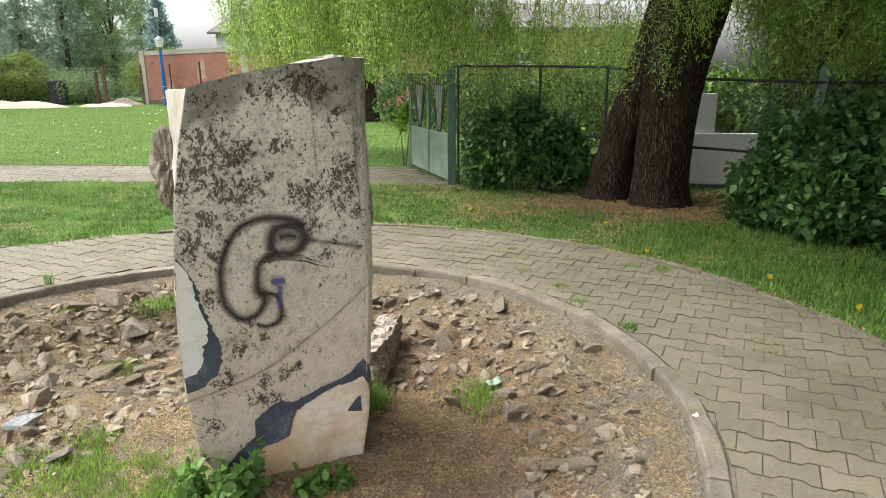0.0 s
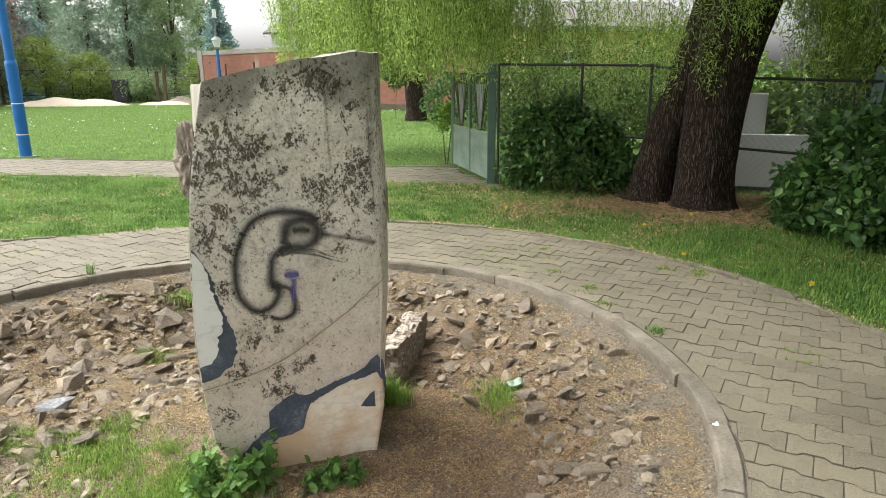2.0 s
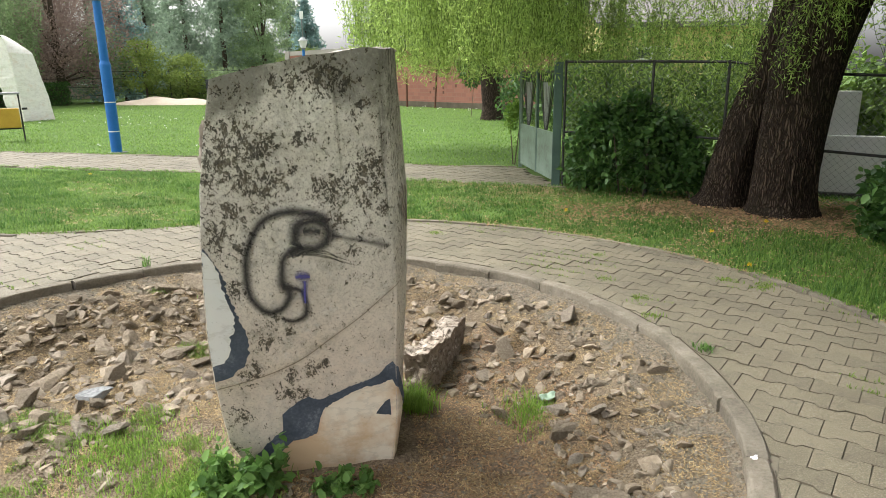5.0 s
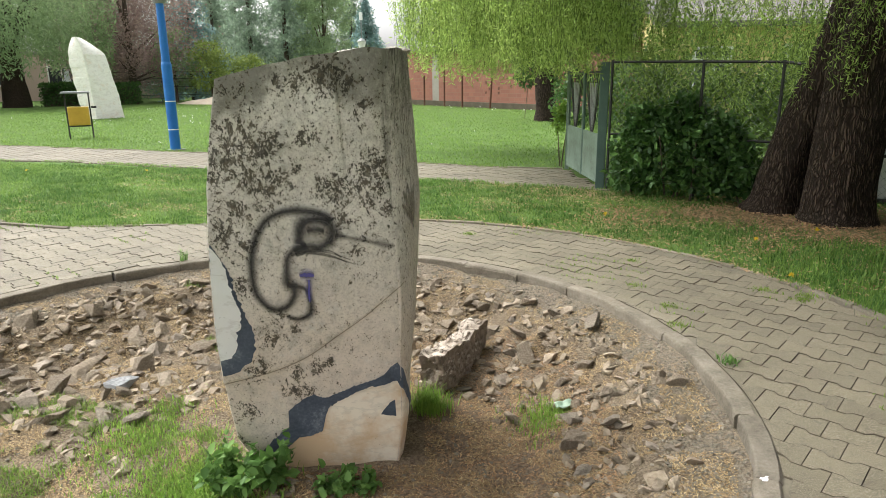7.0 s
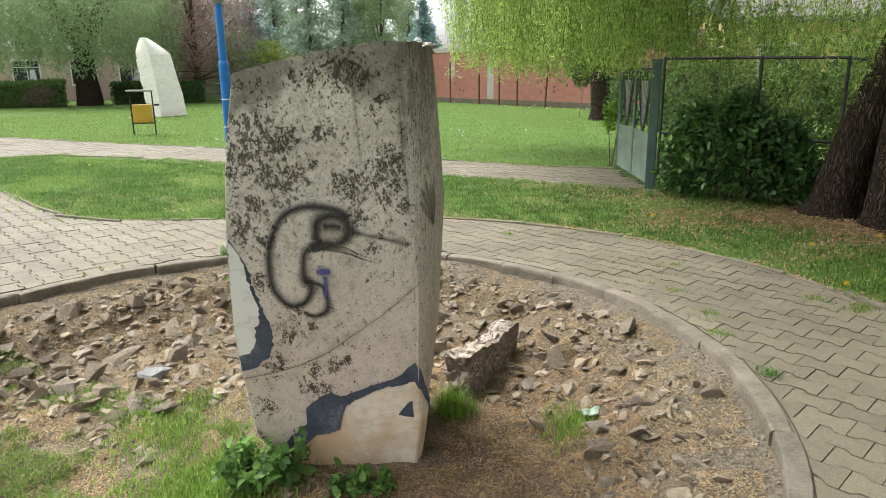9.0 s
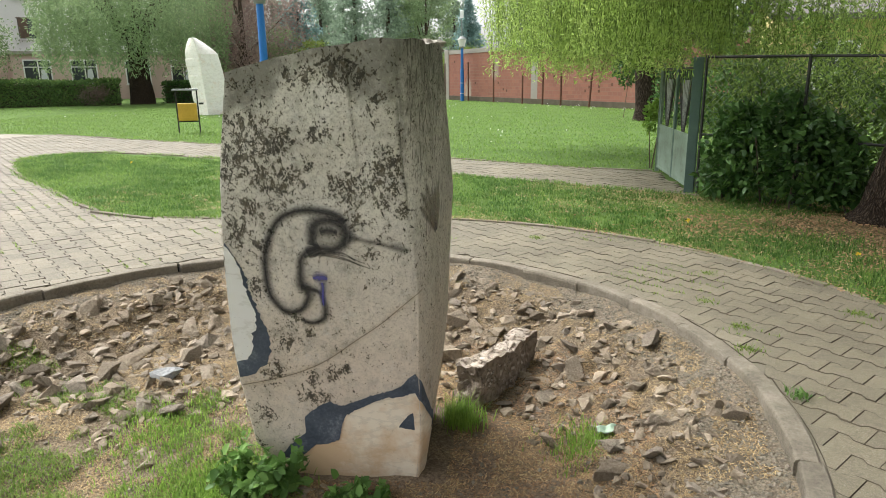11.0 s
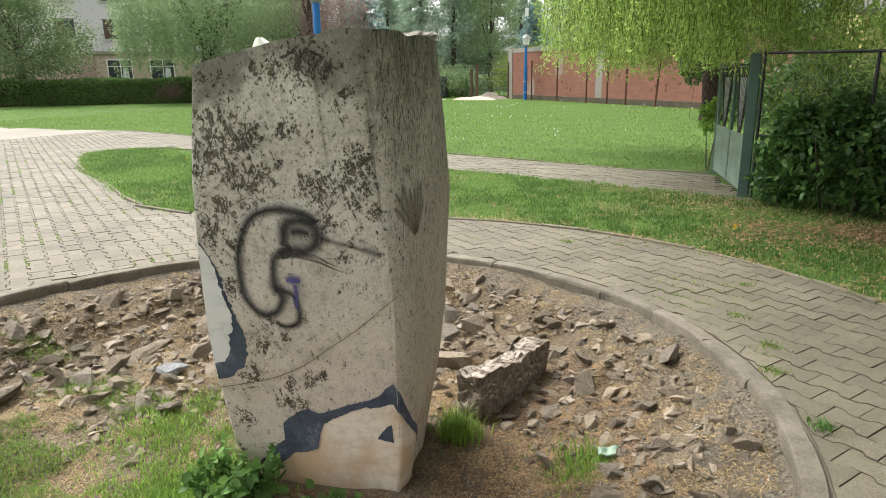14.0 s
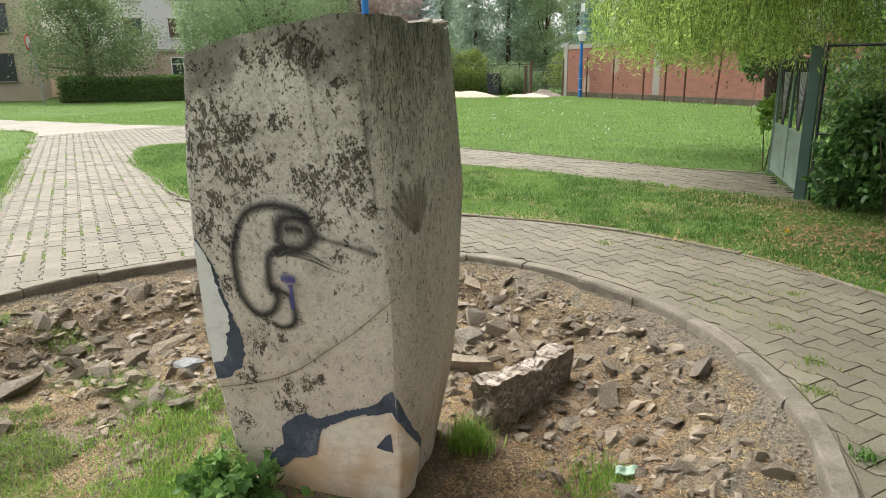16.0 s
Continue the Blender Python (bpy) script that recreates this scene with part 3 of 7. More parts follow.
def leaves(rng, centres, length, width, droop=0.0, spread=1.0):
    """Leaf rhombs round the given points; droop pulls their tips down."""
    n = len(centres)
    d = rng.normal(size=(n, 3)) * (spread, spread, spread)
    d[:, 2] -= droop
    d /= np.linalg.norm(d, axis=1, keepdims=True) + 1e-9
    s = np.cross(d, rng.normal(size=(n, 3)))
    s /= np.linalg.norm(s, axis=1, keepdims=True) + 1e-9
    ln = length * rng.uniform(0.6, 1.3, (n, 1))
    wd = width * rng.uniform(0.6, 1.3, (n, 1))
    c = np.asarray(centres)
    return np.stack([c, c + d * ln * 0.45 + s * wd * 0.5, c + d * ln, c + d * ln * 0.45 - s * wd * 0.5], axis=1)


def leaf_mesh(name, rng, centres, length, width, material, droop=0.0, spread=1.0, fold=0.25):
    """Rounded leaves, each two faces folded along the midrib."""
    n = len(centres)
    d = rng.normal(size=(n, 3)) * spread
    d[:, 2] -= droop
    d /= np.linalg.norm(d, axis=1, keepdims=True) + 1e-9
    s = np.cross(d, rng.normal(size=(n, 3)) + (0, 0, 1.2))
    s /= np.linalg.norm(s, axis=1, keepdims=True) + 1e-9
    up = np.cross(s, d) * fold
    ln = length * rng.uniform(0.6, 1.3, (n, 1))
    wd = ln * (width / length)
    c = np.asarray(centres)
    v = np.stack([c, c + d * ln * 0.28 + (s + up) * wd * 0.46, c + d * ln * 0.68 + (s + up) * wd * 0.36, c + d * ln - up * wd * 0.2,
                  c + d * ln * 0.68 - (s - up) * wd * 0.36, c + d * ln * 0.28 - (s - up) * wd * 0.46], axis=1)
    me = bpy.data.meshes.new(name)
    me.vertices.add(n * 6)
    me.vertices.foreach_set("co", np.ascontiguousarray(v, dtype=np.float32).reshape(-1))
    idx = (np.arange(n, dtype=np.int32)[:, None] * 6 + np.array([0, 1, 2, 3, 0, 3, 4, 5], dtype=np.int32)).reshape(-1)
    me.loops.add(n * 8)
    me.loops.foreach_set("vertex_index", idx)
    me.polygons.add(n * 2)
    me.polygons.foreach_set("loop_start", np.arange(0, n * 8, 4, dtype=np.int32))
    me.materials.append(material)
    me.update(calc_edges=True)
    me.validate()
    return me


def cloud(rng, lumps, per_lump, hollow=0.45):
    """Points in a crown made of ellipsoid lumps (x, y, z, rx, ry, rz), thicker towards their skins."""
    out = []
    for x, y, z, rx, ry, rz in lumps:
        d = rng.normal(size=(per_lump, 3))
        d /= np.linalg.norm(d, axis=1, keepdims=True)
        r = (hollow + (1 - hollow) * rng.uniform(0, 1, (per_lump, 1)) ** 0.7) * (1 + 0.22 * np.sin(7 * d[:, :1] + 3 * x) * np.cos(6 * d[:, 2:] + y))
        out.append(np.array([x, y, z]) + d * r * (rx, ry, rz))
    return np.vstack(out)


# ---- the plan: a round basin, the paved ring, lawns and paths ----
CX, CY = -1.28, 2.90
R_IN, R_OUT, R_PAVE = 2.380, 2.475, 3.76
LEFT_PATH = [(-2.8, 6.45), (-4.0, 5.88), (-5.3, 5.45), (-6.3, 5.70), (-8.0, 6.45), (-9.7, 7.15), (-11.2, 8.0), (-11.8, 8.6), (-11.9, 9.3), (-11.3, 9.85),
             (-9.3, 10.0), (-6.5, 9.72), (-4.5, 9.72), (-1.1, 9.2), (0.1, 8.95), (0.2, 9.1), (-0.55, 10.9), (-1.4, 10.9), (-5.3, 11.55), (-8.0, 11.85), (-13.7, 12.3),
             (-16.5, 12.65), (-26.0, 11.5), (-40.0, 8.0), (-40.0, 4.0), (-26.0, 8.2), (-19.5, 9.5), (-17.9, 9.1), (-13.1, 6.9), (-9.85, 5.35), (-8.1, 4.5), (-5.2, 3.1), (-4.7, 2.0), (-4.05, 2.4), (-3.95, 3.6), (-3.5, 5.0)]


def inside(x, y, poly):
    hit_odd = False
    for (x1, y1), (x2, y2) in zip(poly, poly[1:] + poly[:1]):
        if (y1 > y) != (y2 > y) and x < (x2 - x1) * (y - y1) / (y2 - y1) + x1:
            hit_odd = not hit_odd
    return hit_odd


def paved(x, y):
    return math.hypot(x - CX, y - CY) < R_PAVE or inside(x, y, LEFT_PATH)


def lawn_height(x, y):
    return 0.012 * noise.noise((x * 0.6, y * 0.6, 3)) + 0.006 * noise.noise((x * 3, y * 3, 7))


def basin_height(x, y):
    """The hollow inside the ring of kerbs."""
    r = math.hypot(x - CX, y - CY)
    z = float(np.interp(r, [0, 1.2, 1.45, 1.7, 1.9, 2.05, 2.4], [-0.335, -0.345, -0.345, -0.295, -0.20, -0.12, -0.055]))
    if x < CX - 0.6:
        z += 0.05 * min(1.0, (CX - 0.6 - x) / 0.5) * (r < 2.0)
    rough = float(np.interp(r, [1.15, 1.4, 2.05, 2.2], [0, 1, 1, 0])) * (1.0 if y > 2.2 else 0.5)
    z += rough * (0.025 * noise.noise((x * 5, y * 5, 8.5)) + 0.020 * noise.noise((x * 11, y * 11, 2.5)))
    return z + 0.03 * noise.noise((x * 2.3, y * 2.3, 1.5)) + 0.015 * noise.noise((x * 8, y * 8, 4.5))


# ground: one sheet from the ring of kerbs to the horizon
radii = [2.47, 2.6] + list(np.arange(2.75, 16, 0.14)) + list(np.geomspace(16.3, 1500, 42))
SPOKES = 300
gv, gf = [], []
for r in radii:
    for i in range(SPOKES):
        a = 2 * math.pi * i / SPOKES
        x, y = CX + r * math.cos(a), CY + r * math.sin(a)
        if r < 45 and paved(x, y):
            z = -0.04
        else:
            z = lawn_height(x, y) * (1 if r < 60 else 0)
        gv.append((x, y, z))
for j in range(len(radii) - 1):
    for i in range(SPOKES):
        k = (i + 1) % SPOKES
        gf.append((j * SPOKES + i, j * SPOKES + k, (j + 1) * SPOKES + k, (j + 1) * SPOKES + i))
tagged(new("ground", mesh_of("ground", gv, gf, M_GROUND, True)), "green lawn with bare brown earth under the willow", "ground", kind="structure")

# soil of the basin
sv, sf = [(CX, CY, basin_height(CX, CY))], []
rings, spokes = 90, 220
for j in range(1, rings + 1):
    r = 2.40 * j / rings
    for i in range(spokes):
        a = 2 * math.pi * i / spokes
        x, y = CX + r * math.cos(a), CY + r * math.sin(a)
        sv.append((x, y, basin_height(x, y)))
sf += [(0, 1 + i, 1 + (i + 1) % spokes) for i in range(spokes)]
for j in range(rings - 1):
    for i in range(spokes):
        k = (i + 1) % spokes
        sf.append((1 + j * spokes + i, 1 + (j + 1) * spokes + i, 1 + (j + 1) * spokes + k, 1 + j * spokes + k))
tagged(new("ground_basin", mesh_of("ground_basin", sv, sf, M_SOIL, True)), "sunken round bed of trodden stony brown earth", "ground", kind="structure")

# pavement: bedding sand, then the blocks (laid at the end of the file)
pavement = tagged(new("pavement"), "grey-tan interlocking concrete block paving with weedy joints", "pavement", kind="structure")
bed_v, bed_f = [], []
for i in range(120):
    a = 2 * math.pi * i / 120
    for r in (R_OUT - 0.02, R_PAVE):
        bed_v.append((CX + r * math.cos(a), CY + r * math.sin(a), -0.0075))
bed_f = [(2 * i, 2 * i + 1, (2 * i + 3) % 240, (2 * i + 2) % 240) for i in range(120)]
part("bedding", mesh_of("bedding", bed_v, bed_f, M_BED), pavement)
part("path_bedding", mesh_of("path_bedding", [(x, y, -0.014) for x, y in LEFT_PATH], [tuple(range(len(LEFT_PATH)))], M_FARPAVE), pavement)


def kerb_stone(r0, r1, top, depth, half, chamfer):
    """One straight-sided kerb stone that spans an arc of 2 * half degrees about the x axis, its inner arris worn round."""
    prof = [(r0, -depth), (r0, top - chamfer * 1.3), (r0 + chamfer * 0.35, top - chamfer * 0.45), (r0 + chamfer, top - chamfer * 0.08), (r1 - 0.012, top), (r1, top - 0.012), (r1, -depth)]
    v, f, n, cuts = [], [], len(prof), 5
    for j in range(cuts):
        a = radians(-half + 2 * half * j / (cuts - 1))
        for i, (r, z) in enumerate(prof):
            wear = 0.004 * noise.noise((j * 1.7, i * 2.1, r0)) - (0.0025 if j in (0, cuts - 1) and 0 < i < n - 1 else 0)
            v.append(((r + wear) * math.cos(a), (r + wear) * math.sin(a), z + (wear if 0 < i < n - 1 else 0)))
    for j in range(cuts - 1):
        for i in range(n - 1):
            f.append((j * n + i, (j + 1) * n + i, (j + 1) * n + i + 1, j * n + i + 1))
    f.append(tuple(range(n)))
    f.append(tuple(range((cuts - 1) * n, cuts * n))[::-1])
    return mesh_of("kerb_stone", v, f, M_KERB)


kerb_rng = random.Random(5)
kerb_ring = thing("kerb_ring", "ring of worn grey concrete kerb stones round the bed", "kerb", (CX, CY, 0), kind="structure")
kerb_mesh = [kerb_stone(R_IN, R_OUT, 0.006, 0.22, 5.755, c) for c in (0.013, 0.018, 0.010)]
for i in range(31):
    m = pose(kerb_rng.uniform(-0.008, 0.008), kerb_rng.uniform(-0.008, 0.008), kerb_rng.uniform(-0.008, 0.008), kerb_rng.uniform(-0.12, 0.12), kerb_rng.uniform(-0.12, 0.12), 17.5 + 5.8 + 360 / 31 * i + kerb_rng.uniform(-0.15, 0.15))
    part("kerb_stone", kerb_mesh[i % 3], kerb_ring, m=m)


def edging(name, label, points, piece=0.95, width=0.055, top=0.016):
    """A line of thin edging stones along a path's rim."""
    line = thing(name, label, "edging", kind="structure")
    me = [box_mesh("edging_stone", (piece - 0.012, width, 0.12), M_KERB, 0.008, at=(0, 0, -0.12)) for _ in range(2)]
    rng = random.Random(len(points))
    p = np.array(points)
    d = np.r_[0, np.cumsum(np.hypot(*np.diff(p, axis=0).T))]
    s = piece / 2
    while s < d[-1]:
        q = [np.array([np.interp(s + o, d, p[:, k]) for k in (0, 1)]) for o in (-0.3, 0, 0.3)]
        a = math.degrees(math.atan2(*(q[2] - q[0])[::-1]))
        part("edging_stone", me[0], line, m=pose(q[1][0], q[1][1], top + rng.uniform(-0.012, 0.006), rng.uniform(-1, 1), rng.uniform(-0.5, 0.5), a))
        s += piece
    return line


arc = lambda a0, a1, r, n=60: [(CX + r * math.cos(radians(a)), CY + r * math.sin(radians(a))) for a in np.linspace(a0, a1, n)]
edging("edging_ring", "thin concrete edging between the paved ring and the lawn", arc(-60, 113, R_PAVE + 0.03), 0.5)
edging("edging_island", "thin concrete edging round the tip of the lawn", [p for p in LEFT_PATH[1:15]])
edging("edging_far", "thin concrete edging along the far lawn", LEFT_PATH[16:22])
edging("edging_lawn", "thin concrete edging of the lawn beside the path", LEFT_PATH[26:32])


# ---- the monument ----
TH = radians(18.27)
FACE = Matrix.Translation((-0.70, 2.7597, 0)) @ Matrix.Rotation(TH, 4, "Z")
A_LEFT = ([-0.42, -0.30, -0.17, 0.0, 0.17, 0.36, 0.57, 0.80, 1.04, 1.25, 1.45, 1.6], [-0.30, -0.36, -0.425, -0.437, -0.440, -0.436, -0.418, -0.394, -0.355, -0.307, -0.252, -0.22])
A_RIGHT = ([-0.42, -0.36, -0.10, 0.16, 0.43, 0.70, 0.90, 1.10, 1.30, 1.60], [0.27, 0.30, 0.345, 0.358, 0.378, 0.392, 0.395, 0.40, 0.40, 0.42])
TOP = ([-0.66, -0.312, -0.16, -0.01, 0.14, 0.25, 0.36, 0.60], [1.40, 1.447, 1.485, 1.522, 1.543, 1.555, 1.558, 1.55])
BOTTOM = -0.42
# outline behind the face, in its own axes (along the face, away from the viewer), by height
MID_Z = [-0.42, 0.0, 0.30, 0.60, 0.90, 1.20, 1.60]
OUT = {"mid": ([0.31, 0.375, 0.40, 0.42, 0.42, 0.405, 0.375], [0.25, 0.205, 0.205, 0.21, 0.215, 0.22, 0.215]),
       "back": ([0.27, 0.345, 0.385, 0.405, 0.43, 0.41, 0.38], [0.64, 0.72, 0.73, 0.71, 0.69, 0.69, 0.67]),
       "rear": ([-0.37, -0.395, -0.405, -0.41, -0.418, -0.424, -0.432], [0.50, 0.51, 0.52, 0.53, 0.54, 0.55, 0.56])}


SHEAR = -0.04


def lean(z):
    return -0.121 * z


def relief(u, z):
    """Fine relief of the dressed front: shallow waves, and a spalled step along the old crack."""
    crack = float(np.interp(u, [q[0] for q in CRACK], [q[1] for q in CRACK]))
    step_in = 0.007 / (1 + math.exp(-(crack - z) * 250)) if u < 0.45 else 0
    scarp = float(np.interp(u, [0.2, 0.30, 0.38, 0.40], [1.50, 1.445, 1.392, 1.30]))
    spall = 0.006 / (1 + math.exp((z - scarp) * 200)) * (1.05 < z) * (0.2 < u < 0.40)
    return 0.006 * noise.noise((u * 5, z * 5, 0.3)) + 0.0025 * noise.noise((u * 22, z * 22, 1.3)) + step_in + spall


def outline(z):
    """Corners of the stone at a height, counter-clockwise from the front's left edge, in the face's axes."""
    al, ar = np.interp(z, *A_LEFT), np.interp(z, *A_RIGHT)
    pts = [np.array([al + SHEAR * z, lean(z)]), np.array([ar + SHEAR * z, lean(z)])]
    for key in ("mid", "back", "rear"):
        pts.append(np.array([np.interp(z, MID_Z, OUT[key][0]), np.interp(z, MID_Z, OUT[key][1]) + 0.3 * lean(z)]))
    return pts


# dark crusts on the front: along the face, height, radius
CRUSTS_HIGH = [(-0.15, 1.18, 0.06), (-0.09, 1.17, 0.036), (-0.08, 1.22, 0.044), (-0.22, 1.22, 0.082), (0.06, 1.23, 0.035), (0.09, 1.24, 0.025), (-0.28, 1.14, 0.066), (-0.2, 1.08, 0.055), (-0.13, 1.04, 0.071),
               (-0.06, 1.06, 0.041), (0.32, 1.1, 0.071), (0.25, 1.05, 0.055), (0.36, 1.12, 0.033), (0.35, 1.03, 0.041), (0.18, 1.02, 0.06), (0.11, 1.03, 0.044), (0.28, 0.97, 0.033), (0.37, 0.93, 0.033),
               (-0.32, 1.07, 0.049), (0.3, 1.35, 0.03), (0.24, 1.43, 0.038), (0.17, 1.46, 0.066), (0.01, 1.1, 0.025), (-0.02, 1.43, 0.03), (0.05, 1.44, 0.03)]
CRUSTS_LOW = [(0.17, 0.9, 0.038), (-0.32, 0.86, 0.038), (-0.32, 0.82, 0.049), (-0.24, 0.78, 0.038), (-0.25, 0.93, 0.055), (0.21, 0.76, 0.025), (-0.08, 0.07, 0.044), (-0.14, 0.08, 0.038), (-0.2, 0.36, 0.044),
              (-0.09, 0.4, 0.025), (-0.15, 0.45, 0.03), (-0.36, -0.03, 0.04), (-0.42, -0.19, 0.03), (-0.01, 0.2, 0.038), (-0.11, 0.175, 0.033), (0.04, 0.22, 0.025), (-0.28, 0.2, 0.045), (-0.38, 0.66, 0.03), (-0.29, 0.60, 0.04)]


def crust_at(u, z):
    """How thickly the front is crusted, 0 to 1."""
    d = max(max(0.0, 1 - math.hypot(u - a, z - h) / (2.3 * r)) ** 1.4 for a, h, r in CRUSTS_HIGH + CRUSTS_LOW)
    d = min(0.92, 1.25 * d)
    far_left = float(np.interp(u, [-0.45, -0.15, 0.05, 0.2, 0.4], [0.36, 0.24, 0.12, 0.15, 0.20]))
    plain = 0.30 * float(np.interp(z, [0.35, 0.75], [1, 0]))
    return max(d, far_left * float(np.interp(z, [-0.4, 0.1, 0.45, 0.8, 1.0, 1.3, 1.5], [0.1, 0.2, 0.4, 0.9, 1.25, 1.2, 1.0])) - plain)


def arris(edge, z):
    """How far the corner towards the flank is weathered back, by the distance from it."""
    return 0.024 * max(0.0, 1 - edge / 0.11) ** 2 * float(np.interp(z, [0.55, 1.05], [0, 1]))


def film_on(u, z):
    """How thickly the dark film covers the front, 0 to 1."""
    rim = float(np.interp(u, [-0.45, -0.28, -0.19, -0.1, -0.045, 0.09, 0.17, 0.205, 0.36], [1.22, 1.29, 1.31, 1.35, 1.42, 1.47, 1.42, 1.345, 1.32]))
    edge_run = max(0.0, 1 - abs(u - 0.385) / 0.03) * float(np.interp(z, [0.95, 1.05, 1.45], [0, 0.9, 1.0]))
    return max(0.15, min(1.0, 0.5 + (z - rim) / 0.09) if z > rim - 0.06 else 0.15, edge_run)


def monument():
    stone = thing("standing_stone", "tall weathered limestone block with black graffiti, blue coating patches and lichen", "monument")
    stone.matrix_world = FACE
    counts = [120, 30, 44, 50, 40]
    rows = 200
    v, f = [], []
    spread = {"crust": [], "film": [], "runs": []}
    total = sum(counts)
    for j in range(rows + 1):
        s = j / rows
        for c in range(5):
            for i in range(counts[c]):
                t = i / counts[c]
                z = BOTTOM + (1.45 - BOTTOM) * s
                for _ in range(2):
                    p = outline(z)
                    q = p[c] * (1 - t) + p[(c + 1) % 5] * t
                    top = float(np.interp(q[0], *TOP)) + 0.01 * noise.noise((q[0] * 9, q[1] * 9, 2)) - (0.03 if c == 3 else 0)
                    z = BOTTOM + (top - BOTTOM) * s
                e = p[(c + 1) % 5] - p[c]
                nx, ny = e[1], -e[0]
                ln = math.hypot(nx, ny)
                nx, ny = nx / ln, ny / ln
                if c == 0:
                    w = -relief(q[0] - SHEAR * z, z)
                elif c in (1, 2):
                    bulge = 0.018 * math.sin(math.pi * t) if c == 1 else 0.02 * math.sin(math.pi * t)
                    w = bulge + 0.006 * noise.noise((q[1] * 6, z * 2.5, 5)) + 0.002 * noise.noise((q[1] * 30, z * 9, 5))
                else:
                    k = min(1.0, 6 * min(t, 1 - t))
                    w = k * (0.05 * noise.noise((q[0] * 4, q[1] * 4, z * 4)) + 0.025 * noise.noise((q[0] * 13, q[1] * 13, z * 13)))
                    if c == 4:
                        w *= 0.35
                # arrises a little worn
                edge = min(t, 1 - t) * ln
                w -= 0.006 * max(0.0, 1 - edge / 0.02) * (0.4 + 0.6 * abs(noise.noise((z * 7, c, 0))))
                # the arris towards the flank weathered round in its upper half
                if c == 0 and t > 0.5 or c == 1 and t < 0.5:
                    worn_back = arris(edge, z)
                else:
                    worn_back = 0.0
                v.append((q[0] + nx * w - worn_back, q[1] + ny * w + worn_back, z))
                if c == 0:
                    u = q[0] - SHEAR * z
                    spread["crust"].append(crust_at(u, z))
                    spread["film"].append(film_on(u, z))
                    spread["runs"].append(0.0)
                else:
                    depth = t * ln + (0.3 if c > 1 else 0)
                    spread["crust"].append(float(np.interp(z, [0.3, 1.0, 1.4], [0.05, 0.12, 0.2])))
                    spread["film"].append(max(float(np.interp(z, [1.0, 1.25, 1.5], [0.1, 0.42, 0.85])) - 0.25 * depth, max(0.0, 1 - depth / 0.035) * float(np.interp(z, [0.95, 1.05, 1.45], [0, 0.9, 1]))))
                    spread["runs"].append(float(np.interp(z, [0.0, 0.35, 0.75, 1.1, 1.5], [0.05, 0.30, 0.62, 0.85, 1.0])))
    for j in range(rows):
        for i in range(total):
            k = (i + 1) % total
            f.append((j * total + i, j * total + k, (j + 1) * total + k, (j + 1) * total + i))
    f.append(tuple(range(total))[::-1])
    body = mesh_of("block", v, f, M_STONE, True)
    body.materials.append(M_CHALK)
    body.materials.append(M_ROUGH)
    mi = []
    for j in range(rows):
        for c in range(5):
            mi += [(0, 0, 0, 2, 1)[c]] * counts[c]
    mi.append(2)
    body.polygons.foreach_set("material_index", mi)
    for key, values in spread.items():
        body.attributes.new(key, "FLOAT", "POINT").data.foreach_set("value", values)
    part("block", body, stone)
    # top: rings that close in, slightly uneven, pale and rain-washed
    rim = [Vector(p) for p in v[rows * total:]]
    mid = sum(rim, Vector()) / total
    cv, cf, loops = [], [], 8
    for j in range(loops + 1):
        k = j / loops
        for p in rim:
            q = p.lerp(mid, k)
            zt = float(np.interp(q.x, *TOP))
            cv.append((q.x, q.y, p.z * (1 - k) + (zt + 0.012 * noise.noise((q.x * 7, q.y * 7, 8))) * k if j else p.z))
    for j in range(loops):
        for i in range(total):
            k = (i + 1) % total
            cf.append((j * total + i, j * total + k, (j + 1) * total + k, (j + 1) * total + i))
    part("top_face", mesh_of("top_face", cv, cf, M_CHALK, True), stone, "pale rain-washed top face")
    # split bulge at the back, and a mortar lump on top
    for name, at, size, label, mat in (("split_bulge", (-0.425, 0.44, 1.08), (0.080, 0.13, 0.19), "rough split bulge of brown stone", M_ROUGH), ("mortar_lump", (0.33, 0.50, 1.556), (0.075, 0.055, 0.030), "pale lump of mortar", M_CHALK)):
        bm = bmesh.new()
        bmesh.ops.create_icosphere(bm, subdivisions=5, radius=1)
        for p in bm.verts:
            d = 1 + 0.30 * noise.noise(p.co * 1.8 + Vector(at)) + 0.24 * noise.noise(p.co * 3.5) + 0.12 * noise.noise(p.co * 9) + 0.06 * noise.noise(p.co * 22)
            p.co = Vector(at) + Vector((p.co.x * size[0], p.co.y * size[1], p.co.z * size[2])) * d
        me = bpy.data.meshes.new(name)
        bm.to_mesh(me)
        bm.free()
        me.materials.append(mat)
        part(name, me, stone, label)

    def skin(u, z, lift):
        """A point on the front (u up to the right edge) or, past it, on the flank."""
        ar = float(np.interp(z, *A_RIGHT))
        p = outline(z)
        if u <= ar:
            k = arris(ar - u, z)
            return Vector((u + SHEAR * z - k, lean(z) + relief(u, z) + k - lift, z))
        d = p[2] - p[1]
        ln = float(np.hypot(*d))
        t = min(1.0, (u - ar) / ln)
        q = p[1] + d * t
        n = np.array([d[1], -d[0]]) / ln
        w = lift + 0.018 * math.sin(math.pi * t) + 0.006 * noise.noise((q[1] * 6, z * 2.5, 5)) + 0.002 * noise.noise((q[1] * 30, z * 9, 5)) + 0.0015
        k = arris(t * ln, z)
        return Vector((q[0] + n[0] * w - k, q[1] + n[1] * w + k, z))

